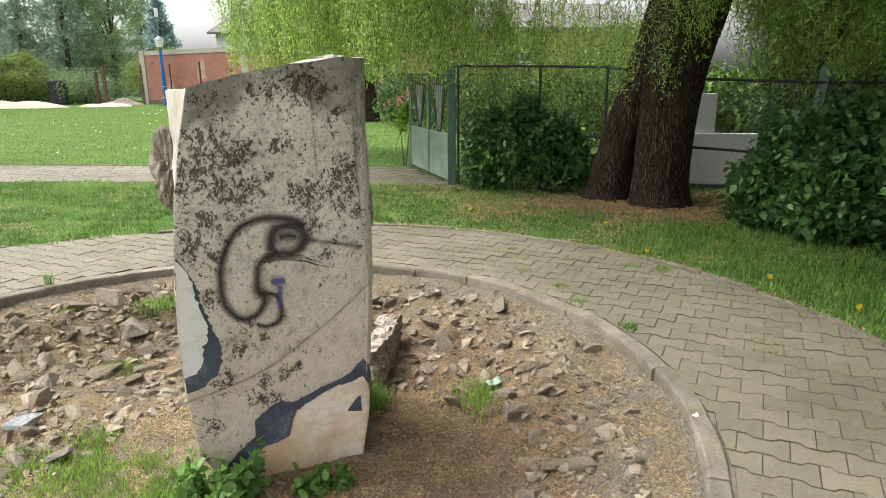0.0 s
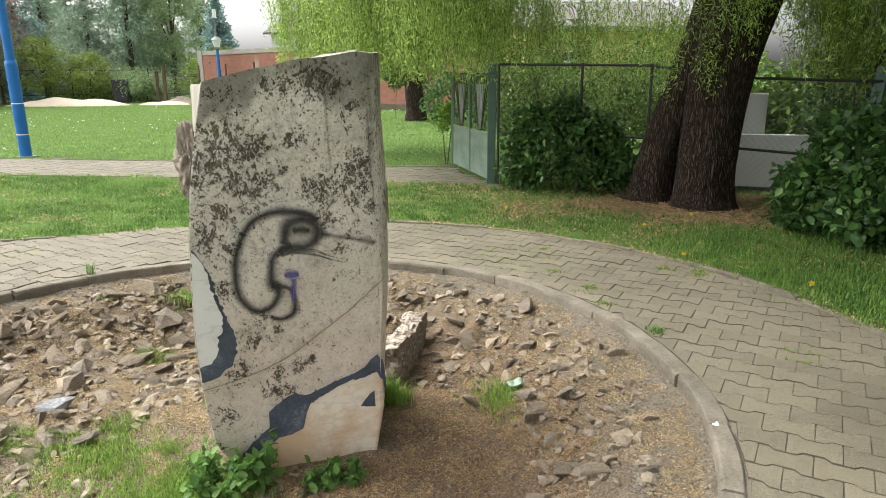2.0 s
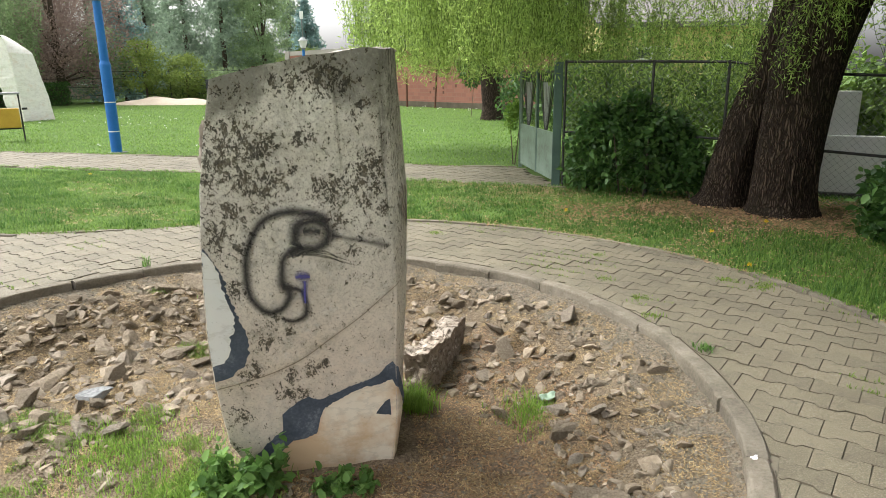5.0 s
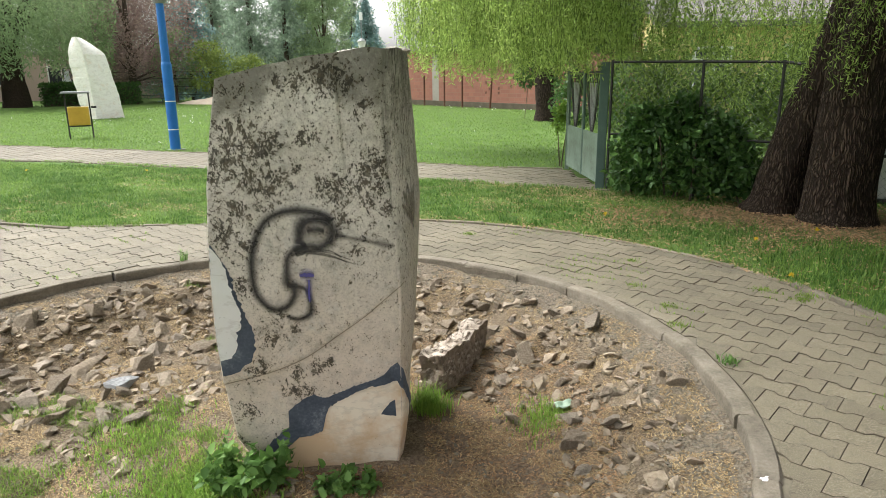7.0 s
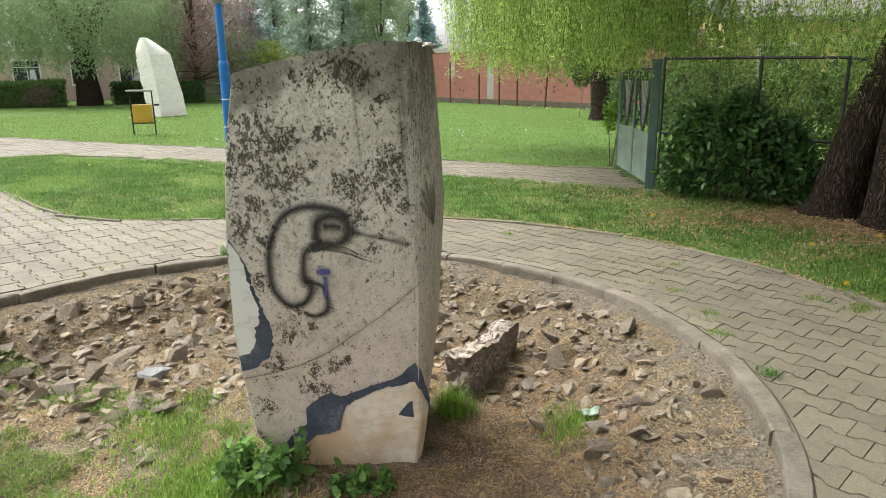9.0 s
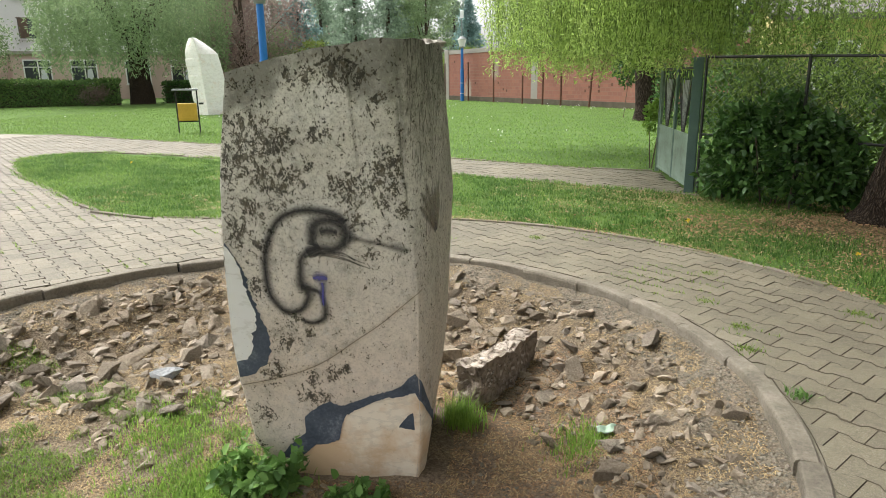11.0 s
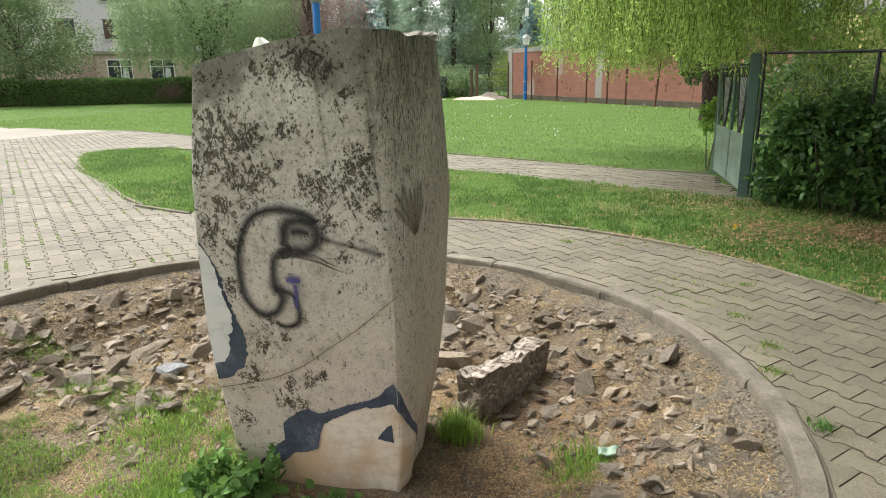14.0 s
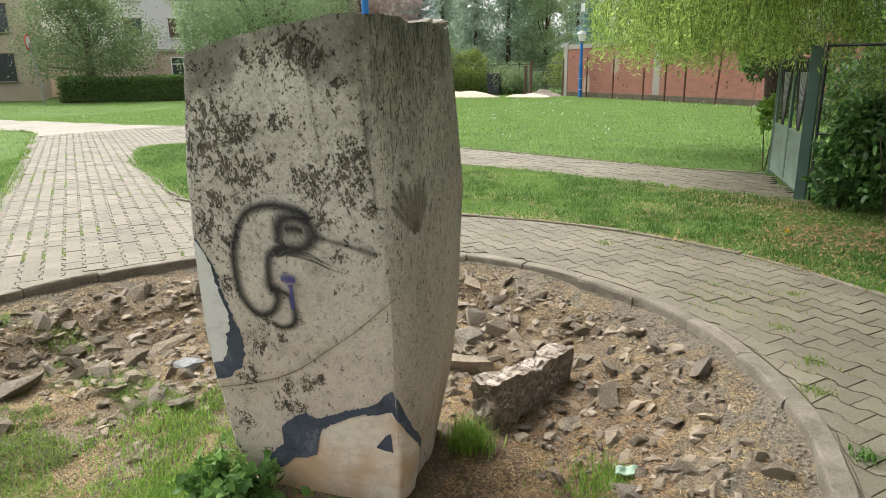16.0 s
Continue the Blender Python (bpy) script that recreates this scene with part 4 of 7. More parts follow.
    def patch(name, low, high, u0, u1, material, label, lift, rag=0.006, nu=70, nz=14, seed=0):
        """A thin flake of coating between two ragged lines, low(u) and high(u)."""
        pv, pf = [], []
        for i in range(nu + 1):
            u = u0 + (u1 - u0) * i / nu
            z0 = low(u) + rag * (noise.noise((u * 40, seed, 0)) + 0.6 * noise.noise((u * 110, seed, 2)))
            z1 = high(u) + rag * (noise.noise((u * 40, seed, 5)) + 0.6 * noise.noise((u * 110, seed, 7)))
            z1 = max(z1, z0 + 0.0005)
            for j in range(nz + 1):
                pv.append(skin(u, z0 + (z1 - z0) * j / nz, lift))
        for i in range(nu):
            for j in range(nz):
                a = i * (nz + 1) + j
                pf.append((a, a + nz + 1, a + nz + 2, a + 1))
        part(name, mesh_of(name, pv, pf, material, True), stone, label)

    line = lambda *pairs: (lambda u: float(np.interp(u, [p[0] for p in pairs], [p[1] for p in pairs])))
    blue_low = line((-0.345, -0.262), (-0.322, -0.26), (-0.272, -0.254), (-0.217, -0.244), (-0.141, -0.174), (-0.073, -0.161), (-0.025, -0.133), (-0.002, -0.049), (0.024, -0.003), (0.147, 0.066), (0.214, 0.096), (0.278, 0.102), (0.336, 0.125), (0.352, 0.085), (0.40, 0.0), (0.50, -0.13), (0.54, -0.22))
    blue_high = line((-0.345, -0.256), (-0.321, -0.25), (-0.268, -0.189), (-0.217, -0.142), (-0.178, -0.112), (-0.172, -0.024), (-0.088, 0.043), (-0.047, 0.061), (-0.01, 0.043), (0.016, 0.043), (0.151, 0.102), (0.269, 0.146), (0.311, 0.19), (0.343, 0.218), (0.37, 0.165), (0.42, 0.03), (0.52, -0.10), (0.54, -0.20))
    base = line((-0.345, -0.23), (-0.28, -0.40), (0.6, -0.40))
    patch("exposed_marble", base, lambda u: blue_low(u) + 0.004, -0.335, 0.53, M_MARBLE, "cream marble laid bare, with rusty stains", 0.0022, 0.004, 90, 26, 3)
    patch("coating_band", blue_low, blue_high, -0.345, 0.54, M_SLATE, "band of dark slate-blue coating", 0.0065, 0.008, 300, 12, 1)
    patch("coating_chip", line((0.25, -0.056), (0.318, -0.066)), line((0.25, -0.052), (0.295, 0.008), (0.32, 0.021)), 0.252, 0.32, M_SLATE, "chip of slate-blue coating", 0.0042, 0.003, 24, 8, 9)

    def side_patch(name, inner, outer, z0, z1, material, label, lift, rag, seed):
        pv, pf, nz, nu = [], [], 80, 10
        for j in range(nz + 1):
            z = z0 + (z1 - z0) * j / nz
            a0 = inner(z) + (rag * 0.4 * noise.noise((z * 45, seed, 1)) if seed else 0)
            a1 = max(a0 + 0.0005, outer(z) + rag * (noise.noise((z * 45, seed, 3)) + 0.5 * noise.noise((z * 120, seed, 4))))
            for i in range(nu + 1):
                pv.append(skin(a0 + (a1 - a0) * i / nu, z, lift))
        for j in range(nz):
            for i in range(nu):
                a = j * (nu + 1) + i
                pf.append((a, a + 1, a + nu + 2, a + nu + 1))
        part(name, mesh_of(name, pv, pf, material, True), stone, label)

    def stroke(name, points, material, label, n=70):
        """A sprayed stroke along points of u, z and half width."""
        p = smooth_path(points, n)
        pv, pf = [], []
        d = np.gradient(p[:, :2], axis=0)
        d /= np.linalg.norm(d, axis=1, keepdims=True) + 1e-9
        cols = 6
        for (u, z, w), (du, dz) in zip(p, d):
            for i in range(cols + 1):
                o = (2 * i / cols - 1) * w * 1.42
                pv.append(skin(u - dz * o, z + du * o, stroke.lift))
        stroke.lift += 0.0006
        for j in range(n - 1):
            for i in range(cols):
                a = j * (cols + 1) + i
                pf.append((a, a + 1, a + cols + 2, a + cols + 1))
        me = mesh_of(name, pv, pf, material, True)
        uv = me.uv_layers.new(name="across")
        for poly in me.polygons:
            for li, vi in zip(poly.loop_indices, poly.vertices):
                uv.data[li].uv = (vi // (cols + 1) / n, vi % (cols + 1) / cols)
        ob = part(name, me, stone, label)
        ob.visible_shadow = False

    stroke.lift = 0.004
    edge = float(np.interp(0.9, *A_RIGHT))
    for k in range(8):
        a = radians(90 + 12 * (k - 3.5))
        tip = (0.185, 0.215, 0.205, 0.17, 0.175, 0.205, 0.195, 0.16)[k]
        du, dz = math.cos(a), math.sin(a)
        ray = [(edge + 0.175 + du * r, 0.80 + dz * r, w) for r, w in ((0.02, 0.010), (0.08, 0.015), (0.14, 0.020), (tip, 0.019), (tip + 0.03, 0.006))]
        stroke("chipped_ray", ray, M_CHIP, "brown chipped groove of a shell-shaped mark", 24)
    left = lambda z: float(np.interp(z, *A_LEFT)) + 0.006
    white_edge = line((0.245, -0.43), (0.253, -0.41), (0.258, -0.384), (0.293, -0.355), (0.335, -0.343), (0.385, -0.340), (0.40, -0.320), (0.418, -0.313), (0.487, -0.309), (0.527, -0.32), (0.606, -0.336), (0.684, -0.342), (0.743, -0.36), (0.781, -0.389))
    coat_edge = line((0.168, -0.43), (0.174, -0.40), (0.192, -0.354), (0.221, -0.332), (0.235, -0.299), (0.307, -0.27), (0.377, -0.265), (0.432, -0.281), (0.513, -0.302), (0.593, -0.320), (0.658, -0.325), (0.723, -0.350), (0.79, -0.384))
    side_patch("coating_border", left, coat_edge, 0.168, 0.79, M_SLATE, "border of dark slate-blue coating", 0.0022, 0.013, 2)
    side_patch("pale_marble", left, white_edge, 0.245, 0.778, M_PALE, "smooth bluish-white marble patch", 0.0046, 0.010, 4)

    stroke("sprayed_loop", [(0.126, 0.885, 0.020), (0.091, 0.914, 0.024), (0.024, 0.931, 0.024), (-0.045, 0.932, 0.023), (-0.118, 0.908, 0.023), (-0.168, 0.856, 0.021), (-0.205, 0.784, 0.021), (-0.226, 0.709, 0.022), (-0.232, 0.606, 0.023),
                            (-0.213, 0.54, 0.024), (-0.166, 0.494, 0.022), (-0.108, 0.504, 0.022), (-0.07, 0.552, 0.022), (-0.067, 0.592, 0.026), (-0.088, 0.618, 0.030), (-0.082, 0.682, 0.021), (-0.070, 0.733, 0.020), (-0.033, 0.768, 0.024), (0.012, 0.786, 0.026)], M_BLACK, "black sprayed loop", 160)
    stroke("sprayed_eye", [(-0.02, 0.790, 0.020), (-0.009, 0.845, 0.032), (0.014, 0.882, 0.032), (0.065, 0.893, 0.026), (0.109, 0.876, 0.032), (0.128, 0.836, 0.036), (0.105, 0.795, 0.028), (0.062, 0.772, 0.024), (0.010, 0.775, 0.024), (-0.04, 0.752, 0.018)], M_BLACK, "black sprayed ring", 100)
    stroke("sprayed_bar", [(0.022, 0.846, 0.016), (0.055, 0.852, 0.018), (0.092, 0.846, 0.012)], M_BLACK, "black sprayed dab", 20)
    stroke("sprayed_haze", [(-0.015, 0.83, 0.05), (0.055, 0.838, 0.07), (0.125, 0.83, 0.05)], M_HAZE, "grey overspray round the ring", 30)
    stroke("sprayed_tail", [(0.136, 0.827, 0.020), (0.184, 0.815, 0.013), (0.215, 0.808, 0.014), (0.253, 0.803, 0.017), (0.290, 0.790, 0.013), (0.333, 0.780, 0.021), (0.372, 0.772, 0.014)], M_MIST, "thin misty black tail", 50)
    stroke("sprayed_hook", [(-0.089, 0.61, 0.020), (-0.047, 0.599, 0.014), (-0.02, 0.589, 0.013), (-0.004, 0.557, 0.014), (-0.003, 0.498, 0.021), (-0.02, 0.463, 0.020), (-0.067, 0.447, 0.016), (-0.110, 0.462, 0.012)], M_BLACK, "black sprayed hook", 70)
    for k, (dz, tip) in enumerate(((0.0, 0.186), (-0.012, 0.17), (0.012, 0.15), (-0.02, 0.205))):
        stroke("sprayed_whisker", [(-0.055 + 0.02 * k, 0.741 + 0.2 * dz, 0.006), (0.025, 0.758 + 0.5 * dz, 0.005), (0.107, 0.748 + 0.8 * dz, 0.0045), (tip, 0.716 + dz, 0.003)], M_MIST, "scratchy thin black whisker", 30)
    stroke("violet_dot", [(-0.032, 0.651, 0.014), (-0.012, 0.653, 0.025), (0.008, 0.653, 0.025), (0.028, 0.651, 0.014)], M_VIOLET, "violet sprayed dot", 24)
    stroke("violet_stem", [(0.004, 0.632, 0.013), (0.002, 0.60, 0.012), (-0.003, 0.565, 0.012), (-0.004, 0.53, 0.008)], M_VIOLET, "violet sprayed stem", 30)
    return stone


monument()


# white paint dripped over one kerb joint
def paint_splash():
    v, f, n = [(0, 0, 0.004)], [], 26
    for i in range(n):
        a = 2 * math.pi * i / n
        r = 0.034 * (0.6 + 0.8 * abs(noise.noise((math.cos(a) * 1.6, math.sin(a) * 1.6, 2.0)))) * (1.5 if math.cos(a) > 0.6 else 1.0)
        v.append((r * math.cos(a), r * 0.5 * math.sin(a), 0.001))
    f = [(0, 1 + i, 1 + (i + 1) % n) for i in range(n)]
    ob = part("paint_splash", mesh_of("paint_splash", v, f, M_WHITE, True), kerb_ring, "dried white paint splash")
    ob.matrix_basis = pose(2.405, -0.235, 0.0085, 0, 0, 60)


paint_splash()


# ---- things in the basin ----
def block_from_hull(name, rng, size, material, points=13):
    """An angular, split chunk of stone."""
    bm = bmesh.new()
    for _ in range(points):
        d = Vector((rng.gauss(0, 1), rng.gauss(0, 1), rng.gauss(0, 1))).normalized()
        d = Vector([max(-0.72, min(0.72, c)) for c in d])
        bm.verts.new((d.x * size[0], d.y * size[1], d.z * size[2]))
    out = bmesh.ops.convex_hull(bm, input=bm.verts[:])
    junk = [e for e in out["geom_interior"] if isinstance(e, bmesh.types.BMVert)]
    bmesh.ops.delete(bm, geom=junk, context="VERTS")
    bmesh.ops.subdivide_edges(bm, edges=bm.edges[:], cuts=1, use_grid_fill=True)
    seed = rng.uniform(0, 50)
    for q in bm.verts:
        q.co *= 1 + 0.10 * noise.noise(q.co * 2.3 + Vector((seed, 0, 0))) + 0.07 * noise.noise(q.co * 6 + Vector((0, seed, 0)))
        q.co.z += 0.05 * noise.noise((q.co.x * 2, q.co.y * 2, q.co.z * 9 + seed))
    me = bpy.data.meshes.new(name)
    bm.to_mesh(me)
    bm.free()
    me.materials.append(material)
    return me


def in_stone(x, y, margin):
    p = FACE.inverted() @ Vector((x, y, 0))
    return -0.45 - margin < p.x < 0.45 + margin and -margin < p.y < 0.72 + margin


rock_rng = random.Random(11)
rock_shapes = [block_from_hull("rock", rock_rng, (rock_rng.uniform(0.8, 1.4), rock_rng.uniform(0.55, 0.95), rock_rng.uniform(0.28, 0.6)), M_ROCK, rock_rng.randint(10, 15)) for _ in range(22)]
placed = []


def put_rock(x, y, s, sink=0.25, tilt=25, label="angular grey-brown shale chunk lying in the earth"):
    me = rock_rng.choice(rock_shapes)
    ob = new("rock", me)
    ob.matrix_world = pose(x, y, basin_height(x, y) + s * (0.42 - sink), rock_rng.uniform(-tilt, tilt), rock_rng.uniform(-tilt, tilt), rock_rng.uniform(0, 360)) @ Matrix.Diagonal((s, s * rock_rng.uniform(0.75, 1.1), s * rock_rng.uniform(0.8, 1.2), 1))
    tagged(ob, label, "rock", "rocks in the round bed")
    placed.append((x, y, s))


for x, y, s in ((-2.55, 3.02, 0.105), (-2.30, 3.42, 0.10), (0.00, 4.10, 0.11), (-0.10, 4.35, 0.09), (0.38, 4.30, 0.10), (0.86, 3.57, 0.07), (0.56, 3.29, 0.075), (-1.90, 2.88, 0.08)):
    put_rock(x, y, s, 0.1, 35)
banded = new("banded_rock", block_from_hull("banded_rock", rock_rng, (1.3, 0.6, 0.35), M_BANDED, 14))
banded.matrix_world = pose(-2.24, 3.16, basin_height(-2.24, 3.16) + 0.020, 8, -6, 25) @ Matrix.Diagonal((0.11, 0.11, 0.11, 1))
tagged(banded, "pale bluish-white banded stone among the rocks", "rock")
tries = 0
while len(placed) < 296 and tries < 30000:
    tries += 1
    a, r = rock_rng.uniform(0, 360), 2.16 * math.sqrt(rock_rng.uniform(0.12, 1))
    x, y = CX + r * math.cos(radians(a)), CY + r * math.sin(radians(a))
    if in_stone(x, y, 0.12) or (-0.58 < x < -0.22 and 3.5 < y < 4.4) or (y < 2.6 and r < 1.25):
        continue
    front_right = -75 < (a if a < 180 else a - 360) < 12
    trodden = front_right and r < 1.62
    if trodden or (x > -0.7 and y < 3.4 and r < 1.5):
        continue
    left_front = 195 < a < 285
    if (front_right or left_front) and rock_rng.random() < 0.62:
        continue
    s = rock_rng.choice((0.05, 0.055, 0.065, 0.075, 0.09, 0.12)) * rock_rng.uniform(0.85, 1.2) * (0.85 if x > -0.5 else 1.1)
    if any((x - px) ** 2 + (y - py) ** 2 < (0.62 * (s + ps)) ** 2 for px, py, ps in placed):
        continue
    if front_right or left_front:
        put_rock(x, y, s * 1.2, 0.42, 8, "grey stone sunk flush into the earth")
    else:
        put_rock(x, y, s * 1.16, rock_rng.uniform(0.28, 0.6), 40)


def travertine_slab():
    """A fallen, pitted slab: pale and crumbly above, part of that painted light, its broken end towards the path."""
    slab = thing("fallen_slab", "broken pitted travertine slab lying behind the standing stone", "stone slab")
    nx, ny, nz = 18, 60, 20
    v, f, index = [], [], {}

    def vert(i, j, k):
        if (i, j, k) in index:
            return index[i, j, k]
        x, y, z = -0.072 + 0.144 * i / nx, -0.33 + 0.66 * j / ny, -0.38 + 0.265 * k / nz
        p = Vector((x, y, z))
        worn = 0.020 * noise.noise(p * 9) + 0.010 * noise.noise(p * 24) - 0.010 * max(0, noise.noise(p * 45)) * 2
        n = Vector((2 * i / nx - 1, 2 * j / ny - 1, 2 * k / nz - 1))
        p = p + n.normalized() * worn
        if k == nz:
            p.z += 0.030 * noise.noise((x * 7, y * 6, 3)) + 0.018 * noise.noise((x * 22, y * 20, 6)) - 0.03 * max(0.0, 1 - abs(y - 0.02) / 0.07)
        p.x += 0.022 * noise.noise((y * 6, 4, z * 5))
        p.y += 0.03 * noise.noise((x * 9, 7, z * 8)) * (j in (0, ny))
        index[i, j, k] = len(v)
        v.append(p)
        return index[i, j, k]

    for i in range(nx):
        for j in range(ny):
            f.append((vert(i, j, nz), vert(i + 1, j, nz), vert(i + 1, j + 1, nz), vert(i, j + 1, nz)))
            f.append((vert(i, j, 0), vert(i, j + 1, 0), vert(i + 1, j + 1, 0), vert(i + 1, j, 0)))
    for i in range(nx):
        for k in range(nz):
            f.append((vert(i, 0, k), vert(i + 1, 0, k), vert(i + 1, 0, k + 1), vert(i, 0, k + 1)))
            f.append((vert(i, ny, k), vert(i, ny, k + 1), vert(i + 1, ny, k + 1), vert(i + 1, ny, k)))
    for j in range(ny):
        for k in range(nz):
            f.append((vert(0, j, k), vert(0, j, k + 1), vert(0, j + 1, k + 1), vert(0, j + 1, k)))
            f.append((vert(nx, j, k), vert(nx, j + 1, k), vert(nx, j + 1, k + 1), vert(nx, j, k + 1)))
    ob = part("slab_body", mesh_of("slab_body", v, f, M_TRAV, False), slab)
    slab.matrix_world = pose(-0.415, 3.975, 0.0, 0, 0, -9)
    return ob


def travertine_material():
    g = Graph("pitted_travertine")
    v = g.coords()
    # Light on the top and shade on the sides are mixed into the colour.
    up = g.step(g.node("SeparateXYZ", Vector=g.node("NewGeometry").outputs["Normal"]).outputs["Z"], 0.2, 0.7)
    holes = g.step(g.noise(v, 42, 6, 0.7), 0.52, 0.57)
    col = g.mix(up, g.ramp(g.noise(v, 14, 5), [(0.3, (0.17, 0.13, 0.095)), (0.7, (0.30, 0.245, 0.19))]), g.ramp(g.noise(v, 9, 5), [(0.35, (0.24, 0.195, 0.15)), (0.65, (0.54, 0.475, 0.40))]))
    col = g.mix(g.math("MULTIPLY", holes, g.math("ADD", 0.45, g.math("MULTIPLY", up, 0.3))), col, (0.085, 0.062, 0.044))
    return g.done(col, 0.9, g.bump(g.math("SUBTRACT", 1.0, holes), 0.8, 0.012), spec=0.2)


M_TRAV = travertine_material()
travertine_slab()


def stuff(name, me, label, category):
    return tagged(new(name, me), label, category, kind="stuff")


nrng = np.random.default_rng(4)


def ring_points(n, r0, r1, keep=lambda x, y: True):
    out = []
    while len(out) < n:
        a, r = nrng.uniform(0, 2 * math.pi), math.sqrt(nrng.uniform(r0 * r0, r1 * r1))
        x, y = CX + r * math.cos(a), CY + r * math.sin(a)
        if keep(x, y):
            out.append((x, y, basin_height(x, y)))
    return np.array(out)


def pebbles(name, points, size, material, label):
    """Small stones: squat octahedra, each turned its own way."""
    base = np.array([(1, 0, 0), (0, 1, 0), (-1, 0, 0), (0, -1, 0), (0, 0, 0.7), (0, 0, -0.6)], float)
    tri = np.array([(0, 1, 4), (1, 2, 4), (2, 3, 4), (3, 0, 4), (1, 0, 5), (2, 1, 5), (3, 2, 5), (0, 3, 5)])
    v, f = [], []
    for i, p in enumerate(points):
        s = size * nrng.uniform(0.45, 1.5)
        a, t = nrng.uniform(0, 6.28), nrng.uniform(-0.5, 0.5, 2)
        m = np.array(Euler((t[0], t[1], a)).to_matrix())
        q = (base * nrng.uniform(0.6, 1.3, (6, 1))) @ m.T * s + p + (0, 0, s * 0.14)
        v.append(q)
        f.append(tri + 6 * i)
    return stuff(name, mesh_of(name, np.vstack(v), np.vstack(f).tolist(), material), label, "gravel")


rim_gravel = ring_points(13000, 2.06, 2.375)
pebbles("rim_gravel", rim_gravel, 0.0088, M_GRAVEL, "loose grey gravel along the kerb ring")
pebbles("bed_pebbles", ring_points(2600, 0.3, 2.1, lambda x, y: not in_stone(x, y, 0.02)), 0.011, M_GRAVEL, "small pebbles strewn over the earth")


def rubble(name, n, size, label, sink=0.12):
    """Broken stone too small to count: flattened, jagged bits lying among the rocks."""
    keep = lambda x, y: not in_stone(x, y, 0.05) and not (x > -0.75 and y < 3.6 and math.hypot(x - CX, y - CY) < 1.65) and not (x < -0.9 and y < 2.45)
    shapes = [np.array([tuple(q.co) for q in me.vertices]) for me in rock_shapes]
    polys = [[tuple(f.vertices) for f in me.polygons] for me in rock_shapes]
    v, f, base = [], [], 0
    for p in ring_points(n, 0.5, 2.2, keep):
        k = int(nrng.integers(len(shapes)))
        s = size * nrng.uniform(0.5, 1.4)
        m = np.array(Euler(tuple(nrng.normal(0, 0.35, 2)) + (nrng.uniform(0, 6.28),)).to_matrix())
        v.append(shapes[k] @ m.T * s + p + (0, 0, s * sink))
        f += [tuple(base + i for i in q) for q in polys[k]]
        base += len(shapes[k])
    return stuff(name, mesh_of(name, np.vstack(v), f, M_ROCK), label, "rubble")


rubble("stone_rubble", 1700, 0.034, "small broken shale rubble between the rocks")
rubble("coarse_rubble", 330, 0.066, "angular broken shale half sunk in the earth between the rocks", -0.12)


def straw_flakes(points, length, width):
    n = len(points)
    a = nrng.uniform(0, 2 * math.pi, n)
    d = np.stack([np.cos(a), np.sin(a), nrng.uniform(-0.35, 0.45, n)], 1) * (length * nrng.uniform(0.4, 1.4, (n, 1)))
    s = np.stack([-np.sin(a), np.cos(a), nrng.uniform(-0.4, 0.4, n)], 1) * (width * nrng.uniform(0.5, 1.4, (n, 1)))
    c = points + (0, 0, 0.006)
    return np.stack([c - d - s, c + d - s * 0.6, c + d * 0.9 + s, c - d + s], 1)


straw_zone = lambda x, y: not in_stone(x, y, 0.0) and noise.noise((x * 2.6, y * 2.6, 9)) + 0.7 * noise.noise((x * 9, y * 9, 2)) > -0.05
stuff("dry_catkins", flakes_mesh("dry_catkins", straw_flakes(ring_points(140000, 0.2, 2.33, straw_zone), 0.0075, 0.0016), M_STRAW), "drifts of dry straw-coloured willow catkins on the earth", "plant litter")
stuff("brown_chaff", flakes_mesh("brown_chaff", straw_flakes(ring_points(22000, 0.2, 1.9, lambda x, y: not in_stone(x, y, 0.0) and x > -0.9 and y < 4.4), 0.0075, 0.0022), M_LITTER), "dark brown chaff trodden into the earth", "plant litter")


def blades(points, height, width, bend=0.5, clump=1):
    """Grass blades as bent strips of two quads each."""
    n = len(points)
    a = nrng.uniform(0, 2 * math.pi, n)
    h = height * nrng.uniform(0.45, 1.35, (n, 1))
    side = np.stack([-np.sin(a), np.cos(a), np.zeros(n)], 1) * (width * nrng.uniform(0.6, 1.3, (n, 1)) / 2)
    out = np.stack([np.cos(a), np.sin(a), np.zeros(n)], 1) * h * bend * nrng.uniform(0.1, 1.2, (n, 1))
    up = np.array([0, 0, 1.0]) * h
    p0, p1, p2 = points, points + up * 0.6 + out * 0.35, points + up * 0.95 + out
    lower = np.stack([p0 - side, p0 + side, p1 + side * 0.8, p1 - side * 0.8], 1)
    upper = np.stack([p1 - side * 0.8, p1 + side * 0.8, p2 + side * 0.1, p2 - side * 0.1], 1)
    return np.concatenate([lower, upper])


def area_points(n, x0, x1, y0, y1, keep):
    out = []
    while len(out) < n:
        x, y = nrng.uniform(x0, x1), nrng.uniform(y0, y1)
        if keep(x, y):
            out.append((x, y, lawn_height(x, y) - 0.004))
    return np.array(out)


def bare(x, y):
    """How bare the ground is round the willow, 0 to 1."""
    d = math.hypot((x - 2.25) * 0.62, y - 7.55) + 0.8 * (noise.noise((x * 1.2, y * 1.2, 2)) + 0.2)
    return max(0.0, min(1.0, (1.55 - d) / 0.8))


